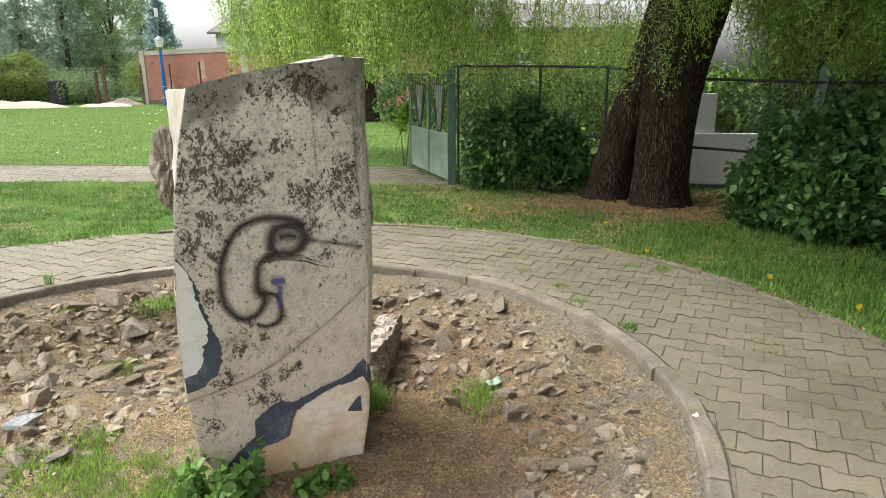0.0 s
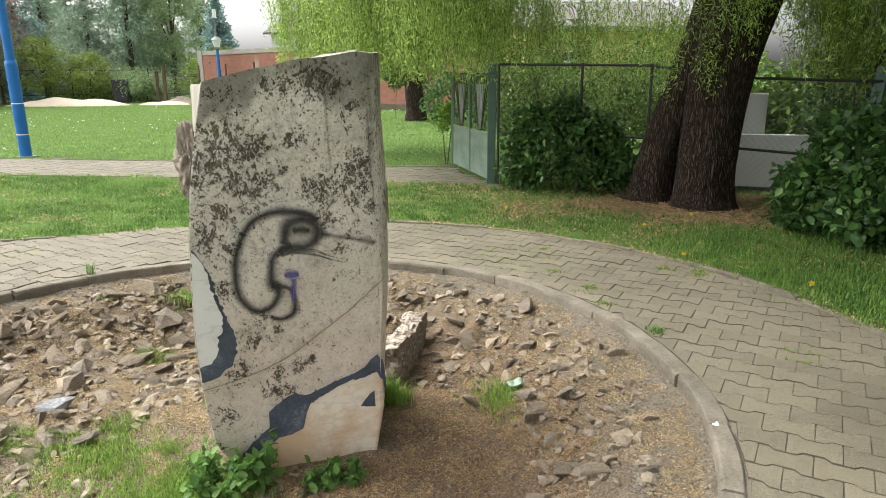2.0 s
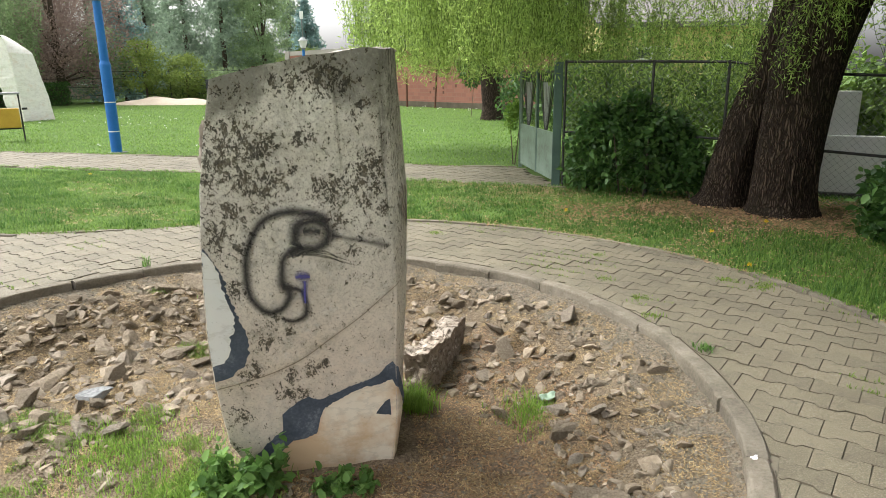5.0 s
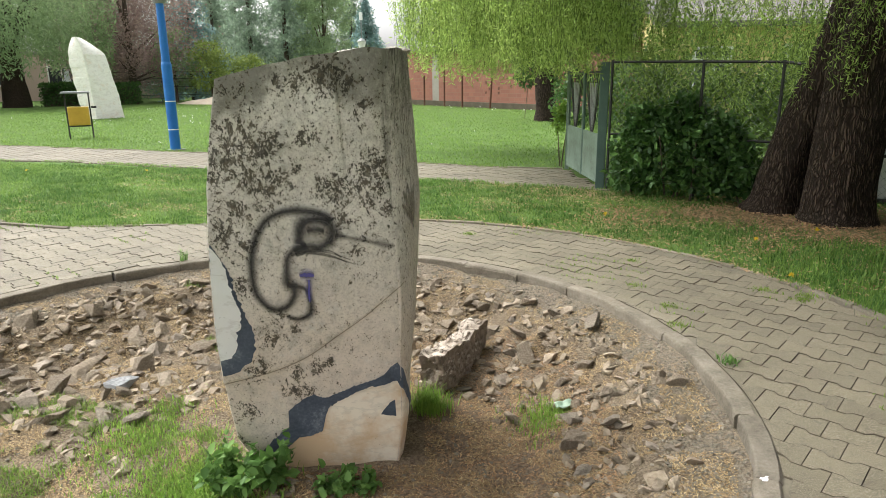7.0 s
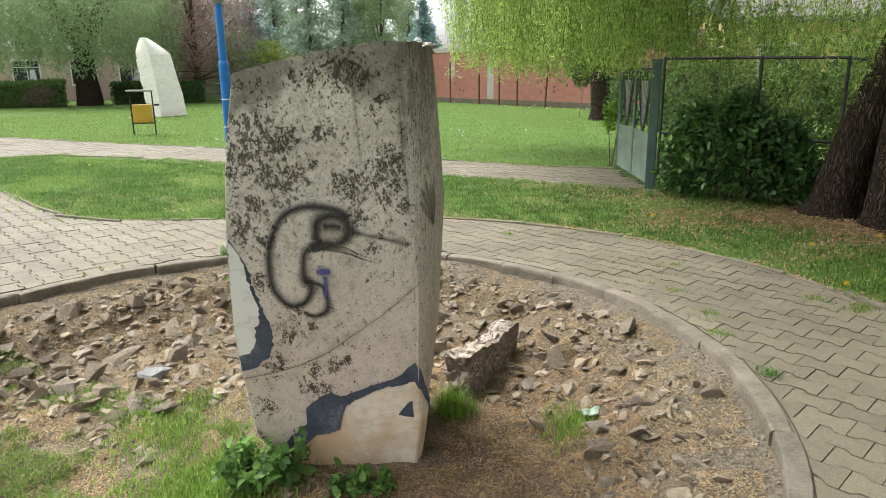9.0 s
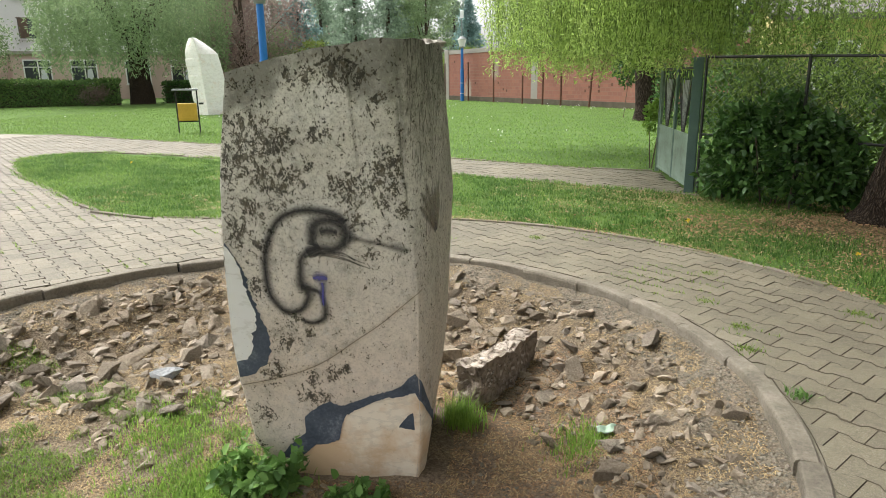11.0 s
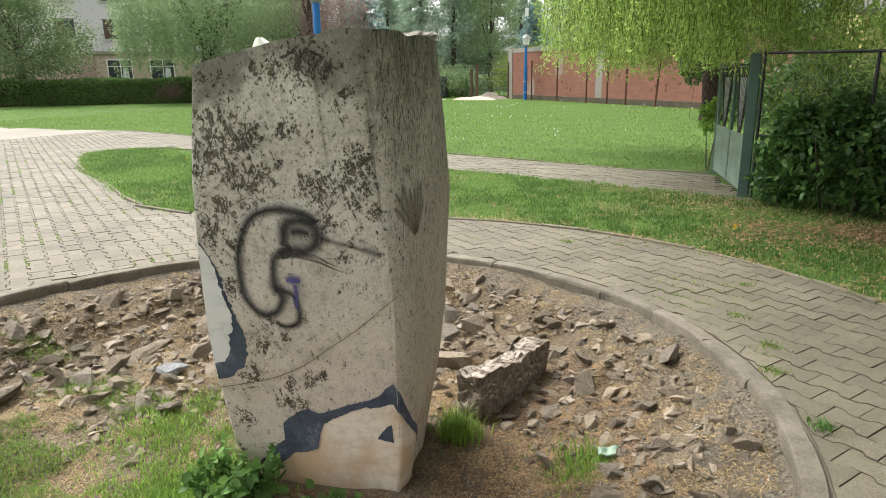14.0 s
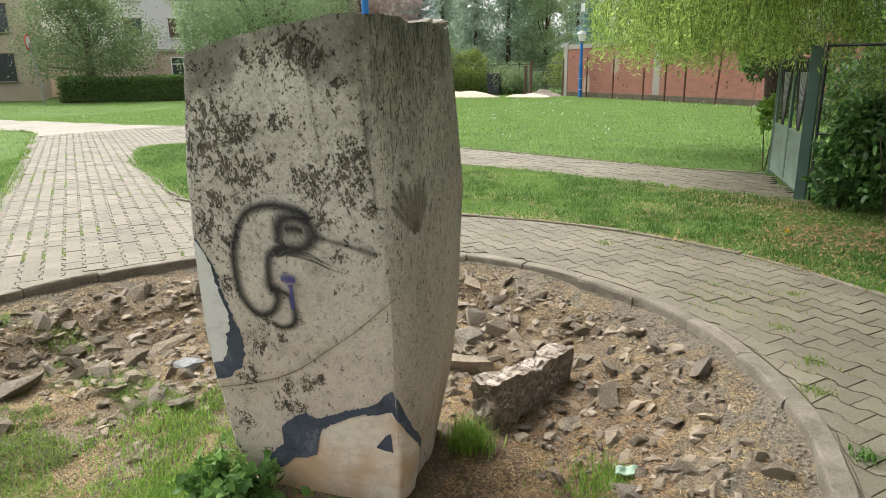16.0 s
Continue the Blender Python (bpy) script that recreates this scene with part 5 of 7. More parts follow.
lawn = lambda x, y: not paved(x, y) and nrng.random() > 0.96 * bare(x, y) and noise.noise((x * 1.7, y * 1.7, 5)) > -0.8
stuff("lawn_grass", flakes_mesh("lawn_grass", blades(area_points(115000, -12.2, 4.5, 3.2, 9.6, lawn), 0.034, 0.008, 1.0), M_GRASS), "short uneven green lawn grass", "grass")
stuff("verge_grass", flakes_mesh("verge_grass", blades(area_points(9000, 1.6, 4.6, 2.6, 6.6, lawn), 0.07, 0.008), M_GRASS), "longer grass along the paved ring", "grass")


def clumps(n, bunch, spread, x0, x1, y0, y1, keep):
    """Points gathered in loose clumps, thicker where the sward is lush."""
    heart = area_points(n, x0, x1, y0, y1, lambda x, y: keep(x, y) and noise.noise((x * 0.8, y * 0.8, 31)) + 0.5 * noise.noise((x * 3, y * 3, 8)) > -0.1)
    p = np.repeat(heart, bunch, axis=0)
    return p + np.stack([nrng.normal(0, spread, len(p)), nrng.normal(0, spread, len(p)), np.zeros(len(p))], 1)


on_lawn = lambda x, y: not paved(x, y) and math.hypot(x - CX, y - CY) > R_PAVE + 0.12 and not inside(x + 0.1, y, LEFT_PATH) and not inside(x - 0.1, y, LEFT_PATH)
stuff("lawn_clumps", flakes_mesh("lawn_clumps", blades(clumps(2600, 22, 0.05, -12.0, 4.5, 3.2, 9.6, lambda x, y: on_lawn(x, y) and nrng.random() > bare(x, y)), 0.05, 0.008, 0.9), M_CLUMP), "lusher dark green clumps in the lawn", "grass")
far_ok = lambda x, y: not paved(x, y)
stuff("far_grass", flakes_mesh("far_grass", blades(area_points(90000, -26, 0.5, 10.8, 38, lambda x, y: far_ok(x, y) and nrng.random() < 14.0 / max(y, 14)), 0.045, 0.018, 1.2), M_GRASS), "far green lawn grass", "grass")
stuff("side_grass", flakes_mesh("side_grass", blades(area_points(24000, -38, -5, 2.0, 26, far_ok), 0.045, 0.020, 1.2), M_GRASS), "green lawn grass beside the path", "grass")
tufty = lambda x, y: (not in_stone(x, y, 0.0)) and ((x < -0.95 and y < 2.95 and noise.noise((x * 2.6, y * 2.6, 6)) + 0.9 * noise.noise((x * 9, y * 9, 6)) > -0.02 - 0.45 * max(0.0, 2.5 - y) + 0.5 * nrng.random() ** 2) or (noise.noise((x * 1.9, y * 1.9, 16)) > 0.42 and x < -1.0))
stuff("bed_grass", flakes_mesh("bed_grass", blades(ring_points(46000, 0.1, 2.2, tufty), 0.026, 0.0040, 1.5), M_BEDGRASS), "patches of thin young grass in the stony bed", "grass")
litter_pts = area_points(15000, -1.2, 4.6, 5.2, 9.2, lambda x, y: not paved(x, y) and nrng.random() < bare(x, y) + 0.06 + 0.3 * max(0, noise.noise((x * 1.5, y * 1.5, 21))))
stuff("fallen_litter", flakes_mesh("fallen_litter", straw_flakes(litter_pts + (0, 0, 0.014), 0.018, 0.005), M_LITTER), "brown fallen catkins and leaves under the willow", "plant litter")
thatch = area_points(11000, -7.0, 4.4, 5.0, 9.2, lambda x, y: not paved(x, y) and noise.noise((x * 0.9, y * 1.6, 44)) + 0.7 * noise.noise((x * 3.1, y * 4.2, 14)) > 0.16 - 0.10 * (x > -2))
stuff("lawn_thatch", flakes_mesh("lawn_thatch", straw_flakes(thatch + (0, 0, 0.016), 0.017, 0.0035), M_STRAW), "dry straw-coloured thatch showing through the lawn", "plant litter")
gate_litter = area_points(2600, -2.4, 1.2, 7.4, 9.0, lambda x, y: not paved(x, y) and nrng.random() < 1.1 - math.hypot(x + 0.2, (y - 8.7) * 1.4))
stuff("gate_litter", flakes_mesh("gate_litter", straw_flakes(gate_litter + (0, 0, 0.012), 0.016, 0.004), M_STRAW), "dry straw strewn on the lawn by the gate", "plant litter")
rim_pts = []
for a in np.linspace(-30, 115, 1500):
    r = R_PAVE + abs(nrng.normal(0.05, 0.08))
    if noise.noise((a * 0.12, 3, 3)) > -0.25:
        rim_pts.append((CX + r * math.cos(radians(a)), CY + r * math.sin(radians(a)), 0.008))
stuff("edge_litter", flakes_mesh("edge_litter", straw_flakes(np.array(rim_pts), 0.014, 0.004), M_STRAW), "dry straw caught along the lawn edging", "plant litter")
joint_pts = []
while len(joint_pts) < 2600:
    x, y = nrng.uniform(-12, 2.6), nrng.uniform(3.2, 10)
    if paved(x, y) and math.hypot(x - CX, y - CY) > R_OUT + 0.03:
        weed = noise.noise((x * 1.6, y * 1.6, 12))
        u = x * math.cos(radians(-25.5)) + y * math.sin(radians(-25.5))
        v = -x * math.sin(radians(-25.5)) + y * math.cos(radians(-25.5))
        if weed > 0.26 and abs((v - 2.671) / 0.14 - round((v - 2.671) / 0.14)) < 0.09:
            joint_pts.append((x, y, -0.006))
stuff("joint_weeds", flakes_mesh("joint_weeds", blades(np.array(joint_pts), 0.024, 0.006, 1.2), M_BEDGRASS), "tiny weeds growing in the paving joints", "weeds")


fringe = []
for a, b in list(zip(LEFT_PATH[0:15], LEFT_PATH[1:16])) + list(zip(LEFT_PATH[26:33], LEFT_PATH[27:34])) + list(zip(LEFT_PATH[16:20], LEFT_PATH[17:21])):
    ln = math.hypot(b[0] - a[0], b[1] - a[1])
    for _ in range(int(ln * 260)):
        t, o = nrng.random(), nrng.normal(0, 0.05)
        x, y = a[0] + (b[0] - a[0]) * t - (b[1] - a[1]) / ln * o, a[1] + (b[1] - a[1]) * t + (b[0] - a[0]) / ln * o
        if noise.noise((x * 1.4, y * 1.4, 27)) + 0.5 * noise.noise((x * 6, y * 6, 7)) > -0.12:
            fringe.append((x, y, 0.0))
stuff("edge_grass", flakes_mesh("edge_grass", blades(np.array(fringe), 0.042, 0.008, 1.2), M_GRASS), "grass and weeds creeping over the path edging", "grass")


def tuft(name, label, x, y, z, n, height, spread, width=0.006, mat=None):
    p = np.stack([nrng.normal(x, spread, n), nrng.normal(y, spread, n), np.full(n, z)], 1)
    ob = new(name, flakes_mesh(name, blades(p - (x, y, z), height, width, 0.7), mat or M_GRASS))
    ob.location = (x, y, z)
    return tagged(ob, label, "grass tuft", kind="stuff")


tuft("grass_tuft", "bright green grass tuft beside the standing stone", -0.43, 3.45, -0.345, 480, 0.115, 0.05, 0.006, M_TUFT)
tuft("grass_tuft", "low grass tuft in the brown earth", 0.30, 3.48, -0.325, 1500, 0.045, 0.11, 0.005, M_TUFT)
tuft("grass_tuft", "small weed tuft at a kerb joint", 1.12, 3.74, -0.01, 60, 0.045, 0.025, 0.010, M_WEED)
tuft("grass_tuft", "small weed tuft at a kerb joint", -2.95, 4.72, 0.0, 40, 0.09, 0.012, 0.006, M_WEED)
tuft("grass_tuft", "clump of taller grass among the stones", -2.05, 4.55, -0.12, 300, 0.06, 0.10)
tuft("grass_tuft", "bright patch of grass at the foot of the stone", -1.20, 2.44, -0.34, 3000, 0.04, 0.17, 0.006, M_TUFT)
tuft("grass_tuft", "bright patch of grass in the stony bed", -1.75, 2.70, -0.32, 1500, 0.03, 0.20, 0.005, M_TUFT)
for x, y in ((1.48, 5.06), (1.69, 4.91), (0.63, 4.95), (0.85, 4.55), (0.90, 4.22), (1.74, 5.0), (-0.9, 6.2), (0.6, 5.6)):
    tuft("grass_tuft", "small weedy patch of grass in the paving joints", x, y, -0.004, 110, 0.020, 0.035, 0.006, M_BEDGRASS)
tuft("grass_tuft", "yellowish clump near the kerb", 0.95, 3.10, -0.15, 120, 0.04, 0.05)


def weed_plant(label, x, y, z, stems, height, leaf, spread):
    """A leafy weed: thin stems with lobed leaves in tiers."""
    plant = thing("weed", label, "weed", (x, y, z))
    rng = np.random.default_rng(int(1000 * abs(x + y)))
    pts, bits = [], []
    for i in range(stems):
        a, l = rng.uniform(0, 6.28), rng.uniform(0.5, 1.0)
        top = Vector((math.cos(a) * spread * l, math.sin(a) * spread * l, height * rng.uniform(0.5, 1.0)))
        foot = Vector((top.x * 0.25, top.y * 0.25, -0.01))
        part("stem", rod_mesh("stem", foot, top, 0.003, M_WEED, 5, 0.0015), plant)
        for k in range(9):
            t = 0.35 + 0.65 * k / 8
            pts.append(foot.lerp(top, t) + Vector(rng.normal(0, 0.012, 3)))
    p = np.repeat(np.array(pts), 2, axis=0)
    part("foliage", leaf_mesh("foliage", rng, p, leaf, leaf * 0.7, M_WEED, -0.1), plant)
    return plant


weed_plant("dark green leafy weed at the foot of the standing stone", -1.03, 2.50, -0.335, 18, 0.20, 0.050, 0.15)
weed_plant("dark green leafy weed at the foot of the standing stone", -0.88, 2.58, -0.345, 9, 0.25, 0.056, 0.07)
weed_plant("low leafy weed under the standing stone", -0.60, 2.63, -0.355, 10, 0.09, 0.045, 0.09)
weed_plant("low leafy weed under the standing stone", -0.47, 2.68, -0.355, 6, 0.08, 0.040, 0.05)


def scrap():
    v, f = [], []
    for j in range(7):
        for i in range(9):
            v.append((0.012 * (i - 4), 0.010 * (j - 3), 0.018 + 0.012 * noise.noise((i * 0.5, j * 0.6, 3)) + 0.006 * math.sin(i * 1.3)))
    for j in range(6):
        for i in range(8):
            f.append((j * 9 + i, j * 9 + i + 1, j * 9 + i + 10, j * 9 + i + 9))
    ob = new("film_scrap", mesh_of("film_scrap", v, f, M_SCRAP, True))
    ob.modifiers.new("thickness", "SOLIDIFY").thickness = 0.001
    ob.matrix_world = pose(0.30, 3.58, -0.285, 10, -8, 20)
    tagged(ob, "crumpled pale green plastic film scrap on the earth", "litter")


scrap()


def dandelion(x, y, z=0.0, s=1.0):
    flower = thing("dandelion", "yellow dandelion flower in the grass", "flower", (x, y, z), group="dandelions")
    rng = np.random.default_rng(int(abs(x * 100 + y * 37)))
    part("stem", rod_mesh("stem", (0, 0, -0.005), (0.006, 0, 0.05 * s), 0.002, M_WEED, 5), flower)
    p = np.tile([(0.006, 0.0, 0.05 * s)], (60, 1))
    part("bloom", flakes_mesh("bloom", leaves(rng, p, 0.022 * s, 0.006 * s, -0.8, 1.0), M_DANDELION), flower)


for x, y in ((1.69, 5.30), (1.62, 6.4), (2.35, 4.55), (2.6, 3.9), (0.3, 7.2), (-6.9, 9.0), (2.2, 6.9), (-8.9, 8.6)):
    dandelion(x, y, 0.0, 1.1)
daisy = area_points(330, -24, -3, 13, 36, far_ok)
daisy = daisy[np.array([noise.noise((x * 0.22, y * 0.22, 4)) > 0.02 for x, y, _ in daisy])]
stuff("daisies", flakes_mesh("daisies", leaves(nrng, np.repeat(daisy + (0, 0, 0.075), 3, axis=0), 0.04, 0.03, -0.3), M_FLOWER), "scattered white daisies in the far lawn", "flowers")


# ---- the willow, the fence and the gate ----
def strands(rng, hang, low, high, spacing, leaf, width, sway=0.16):
    """Leaves along hanging willow twigs; hang: x, y and the lower end's height for each twig."""
    pts, twigs = [], []
    for x, y, end in hang:
        top = rng.uniform(low, high)
        n = max(4, int((top - end) / spacing))
        t = np.linspace(0, 1, n)[:, None]
        dx, dy = rng.normal(0, sway, 2)
        bow = np.sin(t * math.pi) * rng.normal(0, 0.13, (1, 2))
        p = np.hstack([x + dx * (1 - t) + bow[:, :1], y + dy * (1 - t) + bow[:, 1:], top + (end - top) * t])
        p += rng.normal(0, 0.022, p.shape)
        pts.append(p)
        for a, b in zip(p[:-6:6], p[6::6]):
            twigs.append([a - (0.0022, 0, 0), a + (0.0022, 0, 0), b + (0.0018, 0, 0), b - (0.0018, 0, 0)])
    pts = np.vstack(pts)
    return leaves(rng, pts, leaf, width, 0.7, 1.0), np.array(twigs)


def spots(rng, n, cx, cy, rx, ry, end, jitter, lowest, bunch=6):
    """Hanging points gathered in bunches."""
    out = []
    while len(out) < n:
        a, r = rng.uniform(0, 6.283), math.sqrt(rng.uniform(0, 1))
        x, y, e = cx + rx * r * math.cos(a), cy + ry * r * math.sin(a), max(lowest, rng.normal(end, jitter))
        for _ in range(bunch):
            out.append((x + rng.normal(0, 0.09), y + rng.normal(0, 0.09), max(lowest, e + abs(rng.normal(0, 0.28)))))
    return out[:n]


def big_willow():
    rng = np.random.default_rng(21)
    tree = thing("weeping_willow", "old weeping willow with forked dark trunk and yellow-green twigs", "tree", (2.35, 7.8, 0))
    off = Matrix.Translation((-2.35, -7.8, 0))
    left = [(2.02, 8.08, -0.06, 0.36), (2.05, 8.08, 0.08, 0.28), (2.09, 8.08, 0.35, 0.245), (2.20, 8.07, 0.8, 0.235), (2.40, 8.06, 1.4, 0.235), (2.60, 8.05, 2.1, 0.24), (2.76, 8.06, 2.8, 0.25), (2.95, 8.1, 4.2, 0.24)]
    right = [(2.54, 7.64, -0.06, 0.42), (2.54, 7.65, 0.08, 0.345), (2.54, 7.66, 0.35, 0.315), (2.57, 7.70, 0.8, 0.31), (2.65, 7.73, 1.5, 0.325), (2.86, 7.75, 2.25, 0.335), (3.06, 7.75, 2.9, 0.32), (3.6, 7.7, 4.5, 0.26)]
    part("trunk", limb_mesh("trunk", left, M_BARK, 260, 220, 0.026, 1.0, 31), tree, "dark furrowed stem", off)
    part("trunk", limb_mesh("trunk", right, M_BARK, 260, 220, 0.026, 4.0, 33), tree, "dark furrowed stem", off)
    limbs = [[(2.9, 8.1, 4.1, 0.24), (1.8, 9.2, 5.3, 0.18), (0.0, 10.6, 5.9, 0.13), (-1.8, 11.6, 5.6, 0.09), (-3.6, 12.3, 4.8, 0.05)],
             [(2.9, 8.1, 4.1, 0.2), (2.2, 9.6, 5.6, 0.15), (0.8, 11.6, 6.1, 0.1), (-0.6, 13.2, 5.6, 0.05)],
             [(3.6, 7.7, 4.4, 0.22), (4.6, 7.2, 5.6, 0.16), (5.8, 6.8, 5.9, 0.10), (7.0, 6.4, 5.2, 0.05)],
             [(3.6, 7.7, 4.4, 0.18), (3.4, 6.4, 5.8, 0.12), (2.4, 5.0, 6.2, 0.08), (1.0, 4.0, 5.8, 0.04)],
             [(3.6, 7.7, 4.4, 0.18), (4.4, 9.0, 5.8, 0.12), (5.0, 10.6, 5.9, 0.06)]]
    for k, pts in enumerate(limbs):
        part("limb", limb_mesh("limb", pts, M_BARK, 12, 30, 0.04, 7.0 + k), tree, m=off)
    part("limb", limb_mesh("limb", [(5.2, 6.9, 5.0, 0.05), (4.6, 7.0, 3.0, 0.04), (4.1, 7.1, 1.9, 0.028), (3.95, 7.15, 1.5, 0.012)], M_BARK, 8, 24, 0.03, 3.0), tree, m=off)
    sets = [(spots(rng, 620, -2.3, 13.2, 1.9, 1.2, 1.62, 0.25, 1.38), 0.034, 0.10, 0.021),
            (spots(rng, 620, -1.0, 10.3, 1.6, 1.2, 1.52, 0.18, 1.30), 0.030, 0.085, 0.018),
            (spots(rng, 260, -0.25, 7.9, 0.85, 0.7, 1.62, 0.18, 1.38), 0.026, 0.07, 0.015),
            (spots(rng, 150, 1.2, 10.2, 0.9, 1.2, 2.15, 0.45, 1.5, 8), 0.026, 0.07, 0.015),
            (spots(rng, 130, 2.35, 6.95, 0.8, 0.4, 2.0, 0.45, 1.15, 6), 0.016, 0.06, 0.012),
            (spots(rng, 640, 4.9, 8.0, 1.7, 1.9, 1.65, 0.40, 1.0, 9), 0.028, 0.075, 0.016),
            (spots(rng, 200, 3.9, 6.5, 0.8, 0.6, 1.75, 0.3, 1.35), 0.022, 0.065, 0.013),
            (spots(rng, 420, 2.2, 10.4, 1.7, 0.9, 1.25, 0.4, 0.7, 8), 0.028, 0.075, 0.016),
            (spots(rng, 380, 4.1, 7.5, 0.8, 0.9, 1.45, 0.40, 0.85, 8), 0.024, 0.07, 0.015),
            # Twigs overhead, out of view, added for their shade.
            (spots(rng, 60, 1.6, 6.8, 1.8, 1.0, 3.4, 0.3, 3.0), 0.04, 0.09, 0.02)]
    made = [strands(rng, hang, *((1.7, 2.6) if k == 7 else (3.4, 4.8)), *size) for k, (hang, *size) in enumerate(sets)]
    lv, tw = np.concatenate([m[0] for m in made]), np.concatenate([m[1] for m in made])
    foliage = flakes_mesh("foliage", lv - (2.35, 7.8, 0), M_WILLOW)
    part("foliage", foliage, tree, "hanging twigs of narrow yellow-green leaves")
    # Crown lumps out of view, spread beyond the tree to shade the paving.
    lumps = [(3.4, 8.0, 5.4, 2.4, 2.2, 1.3), (5.6, 6.4, 4.2, 2.2, 2.0, 1.3), (4.4, 4.0, 4.0, 2.2, 2.0, 1.2), (6.4, 9.2, 4.4, 2.4, 2.2, 1.4), (2.2, 5.9, 5.3, 1.9, 1.7, 1.0), (4.4, 1.6, 4.0, 2.1, 2.0, 1.1), (0.4, 6.6, 5.0, 2.0, 1.8, 0.8), (0.6, 4.4, 5.6, 1.8, 1.6, 0.7), (-0.8, 9.4, 4.8, 2.0, 1.8, 0.9), (3.4, -1.6, 4.2, 1.8, 1.8, 0.9), (1.7, 2.0, 4.7, 1.5, 1.4, 0.7), (1.9, 4.6, 4.7, 1.5, 1.4, 0.7), (1.8, -0.4, 4.7, 1.4, 1.4, 0.7),
             (6.8, 3.6, 4.4, 2.2, 2.2, 1.3), (7.6, 6.8, 4.4, 2.0, 2.2, 1.6), (3.0, 10.6, 5.6, 2.2, 1.8, 1.1), (5.4, -1.2, 4.0, 2.2, 2.0, 1.1), (2.2, 3.2, 5.2, 1.7, 1.7, 0.8), (2.6, 0.4, 5.2, 1.7, 1.7, 0.8)]
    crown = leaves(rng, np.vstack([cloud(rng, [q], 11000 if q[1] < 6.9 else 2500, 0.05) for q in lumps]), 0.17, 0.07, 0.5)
    part("crown", flakes_mesh("crown", crown - (2.35, 7.8, 0), M_CROWN), tree, "unseen leafy upper crown, spread out to shade the paving")
    part("twig_curtain", flakes_mesh("twig_curtain", tw - (2.35, 7.8, 0), M_CROWN), tree, "thin olive hanging twigs")


big_willow()


def shrub(name, label, lumps, per_lump, leaf, material, stems=8, droop=0.25, seed=1, width=0.6):
    rng = np.random.default_rng(seed)
    lumps = np.array(lumps, float)
    base = np.array([lumps[:, 0].mean(), lumps[:, 1].mean(), 0])
    plant = thing(name, label, "shrub", tuple(base))
    pts = cloud(rng, lumps, per_lump)
    pts = pts[pts[:, 2] > 0.03]
    part("foliage", leaf_mesh("foliage", rng, pts - base, leaf, leaf * width, material, droop), plant)
    for k in range(stems):
        x, y, z, rx, ry, rz = lumps[k % len(lumps)]
        foot = (x - base[0] + rng.normal(0, rx * 0.2), y - base[1] + rng.normal(0, ry * 0.2), -0.03)
        tip = (x - base[0] + rng.normal(0, rx * 0.45), y - base[1] + rng.normal(0, ry * 0.45), z + rz * 0.5)
        part("stem", rod_mesh("stem", foot, tip, 0.012, M_BARK2, 6, 0.005), plant)
    return plant


shrub("shrub", "dense dark green shrub growing through the fence beside the gate", [(0.52, 8.78, 0.40, 0.30, 0.30, 0.42), (0.85, 8.66, 0.50, 0.42, 0.36, 0.52), (1.30, 8.52, 0.46, 0.38, 0.34, 0.48), (1.68, 8.45, 0.36, 0.28, 0.28, 0.38), (0.66, 8.85, 0.85, 0.28, 0.22, 0.28), (1.08, 8.72, 0.95, 0.30, 0.22, 0.30), (1.42, 8.56, 0.74, 0.30, 0.24, 0.30), (1.62, 8.6, 0.62, 0.22, 0.2, 0.26)], 900, 0.085, M_BUSH, 10, 0.3, 3)
shrub("shrub", "broad-leaved green shrub spilling over the lawn edge", [(3.15, 6.35, 0.36, 0.34, 0.40, 0.38), (3.25, 6.75, 0.34, 0.22, 0.24, 0.26), (3.62, 6.80, 0.75, 0.32, 0.28, 0.36), (3.42, 5.75, 0.42, 0.42, 0.42, 0.45), (3.85, 5.35, 0.50, 0.45, 0.45, 0.52), (3.75, 6.3, 0.80, 0.50, 0.50, 0.50), (4.2, 5.8, 1.0, 0.50, 0.50, 0.52), (4.6, 5.2, 0.75, 0.6, 0.55, 0.75), (4.7, 6.3, 1.1, 0.55, 0.55, 0.62), (5.2, 5.6, 1.25, 0.6, 0.6, 0.6), (4.3, 4.5, 0.5, 0.4, 0.4, 0.5)], 2300, 0.085, M_BUSH, 14, 0.35, 5, 0.72)
shrub("shrub", "dark shrub behind the fence", [(4.3, 8.1, 0.7, 0.5, 0.4, 0.75), (5.0, 7.6, 0.9, 0.6, 0.45, 0.9), (4.5, 8.6, 1.3, 0.6, 0.4, 0.6), (5.9, 7.2, 0.9, 0.6, 0.5, 0.9)], 1700, 0.085, M_BUSH, 6, 0.3, 14)
shrub("shrub", "pale yellow-green sprig beside the gate", [(-0.66, 11.25, 0.72, 0.13, 0.13, 0.16), (-0.60, 11.2, 0.92, 0.11, 0.11, 0.13)], 120, 0.085, M_TUFT, 2, 0.2, 8)
shrub("shrub", "dark shrub behind the open gate", [(-1.2, 20.6, 0.8, 0.9, 0.8, 0.9), (-0.2, 19.2, 0.9, 0.8, 0.8, 0.9), (0.4, 17.6, 1.0, 0.8, 0.8, 1.0), (-1.9, 22.8, 1.5, 0.9, 0.8, 1.0), (-3.2, 23.5, 1.7, 0.6, 0.6, 0.7)], 1100, 0.13, M_BUSH, 8, 0.3, 9)
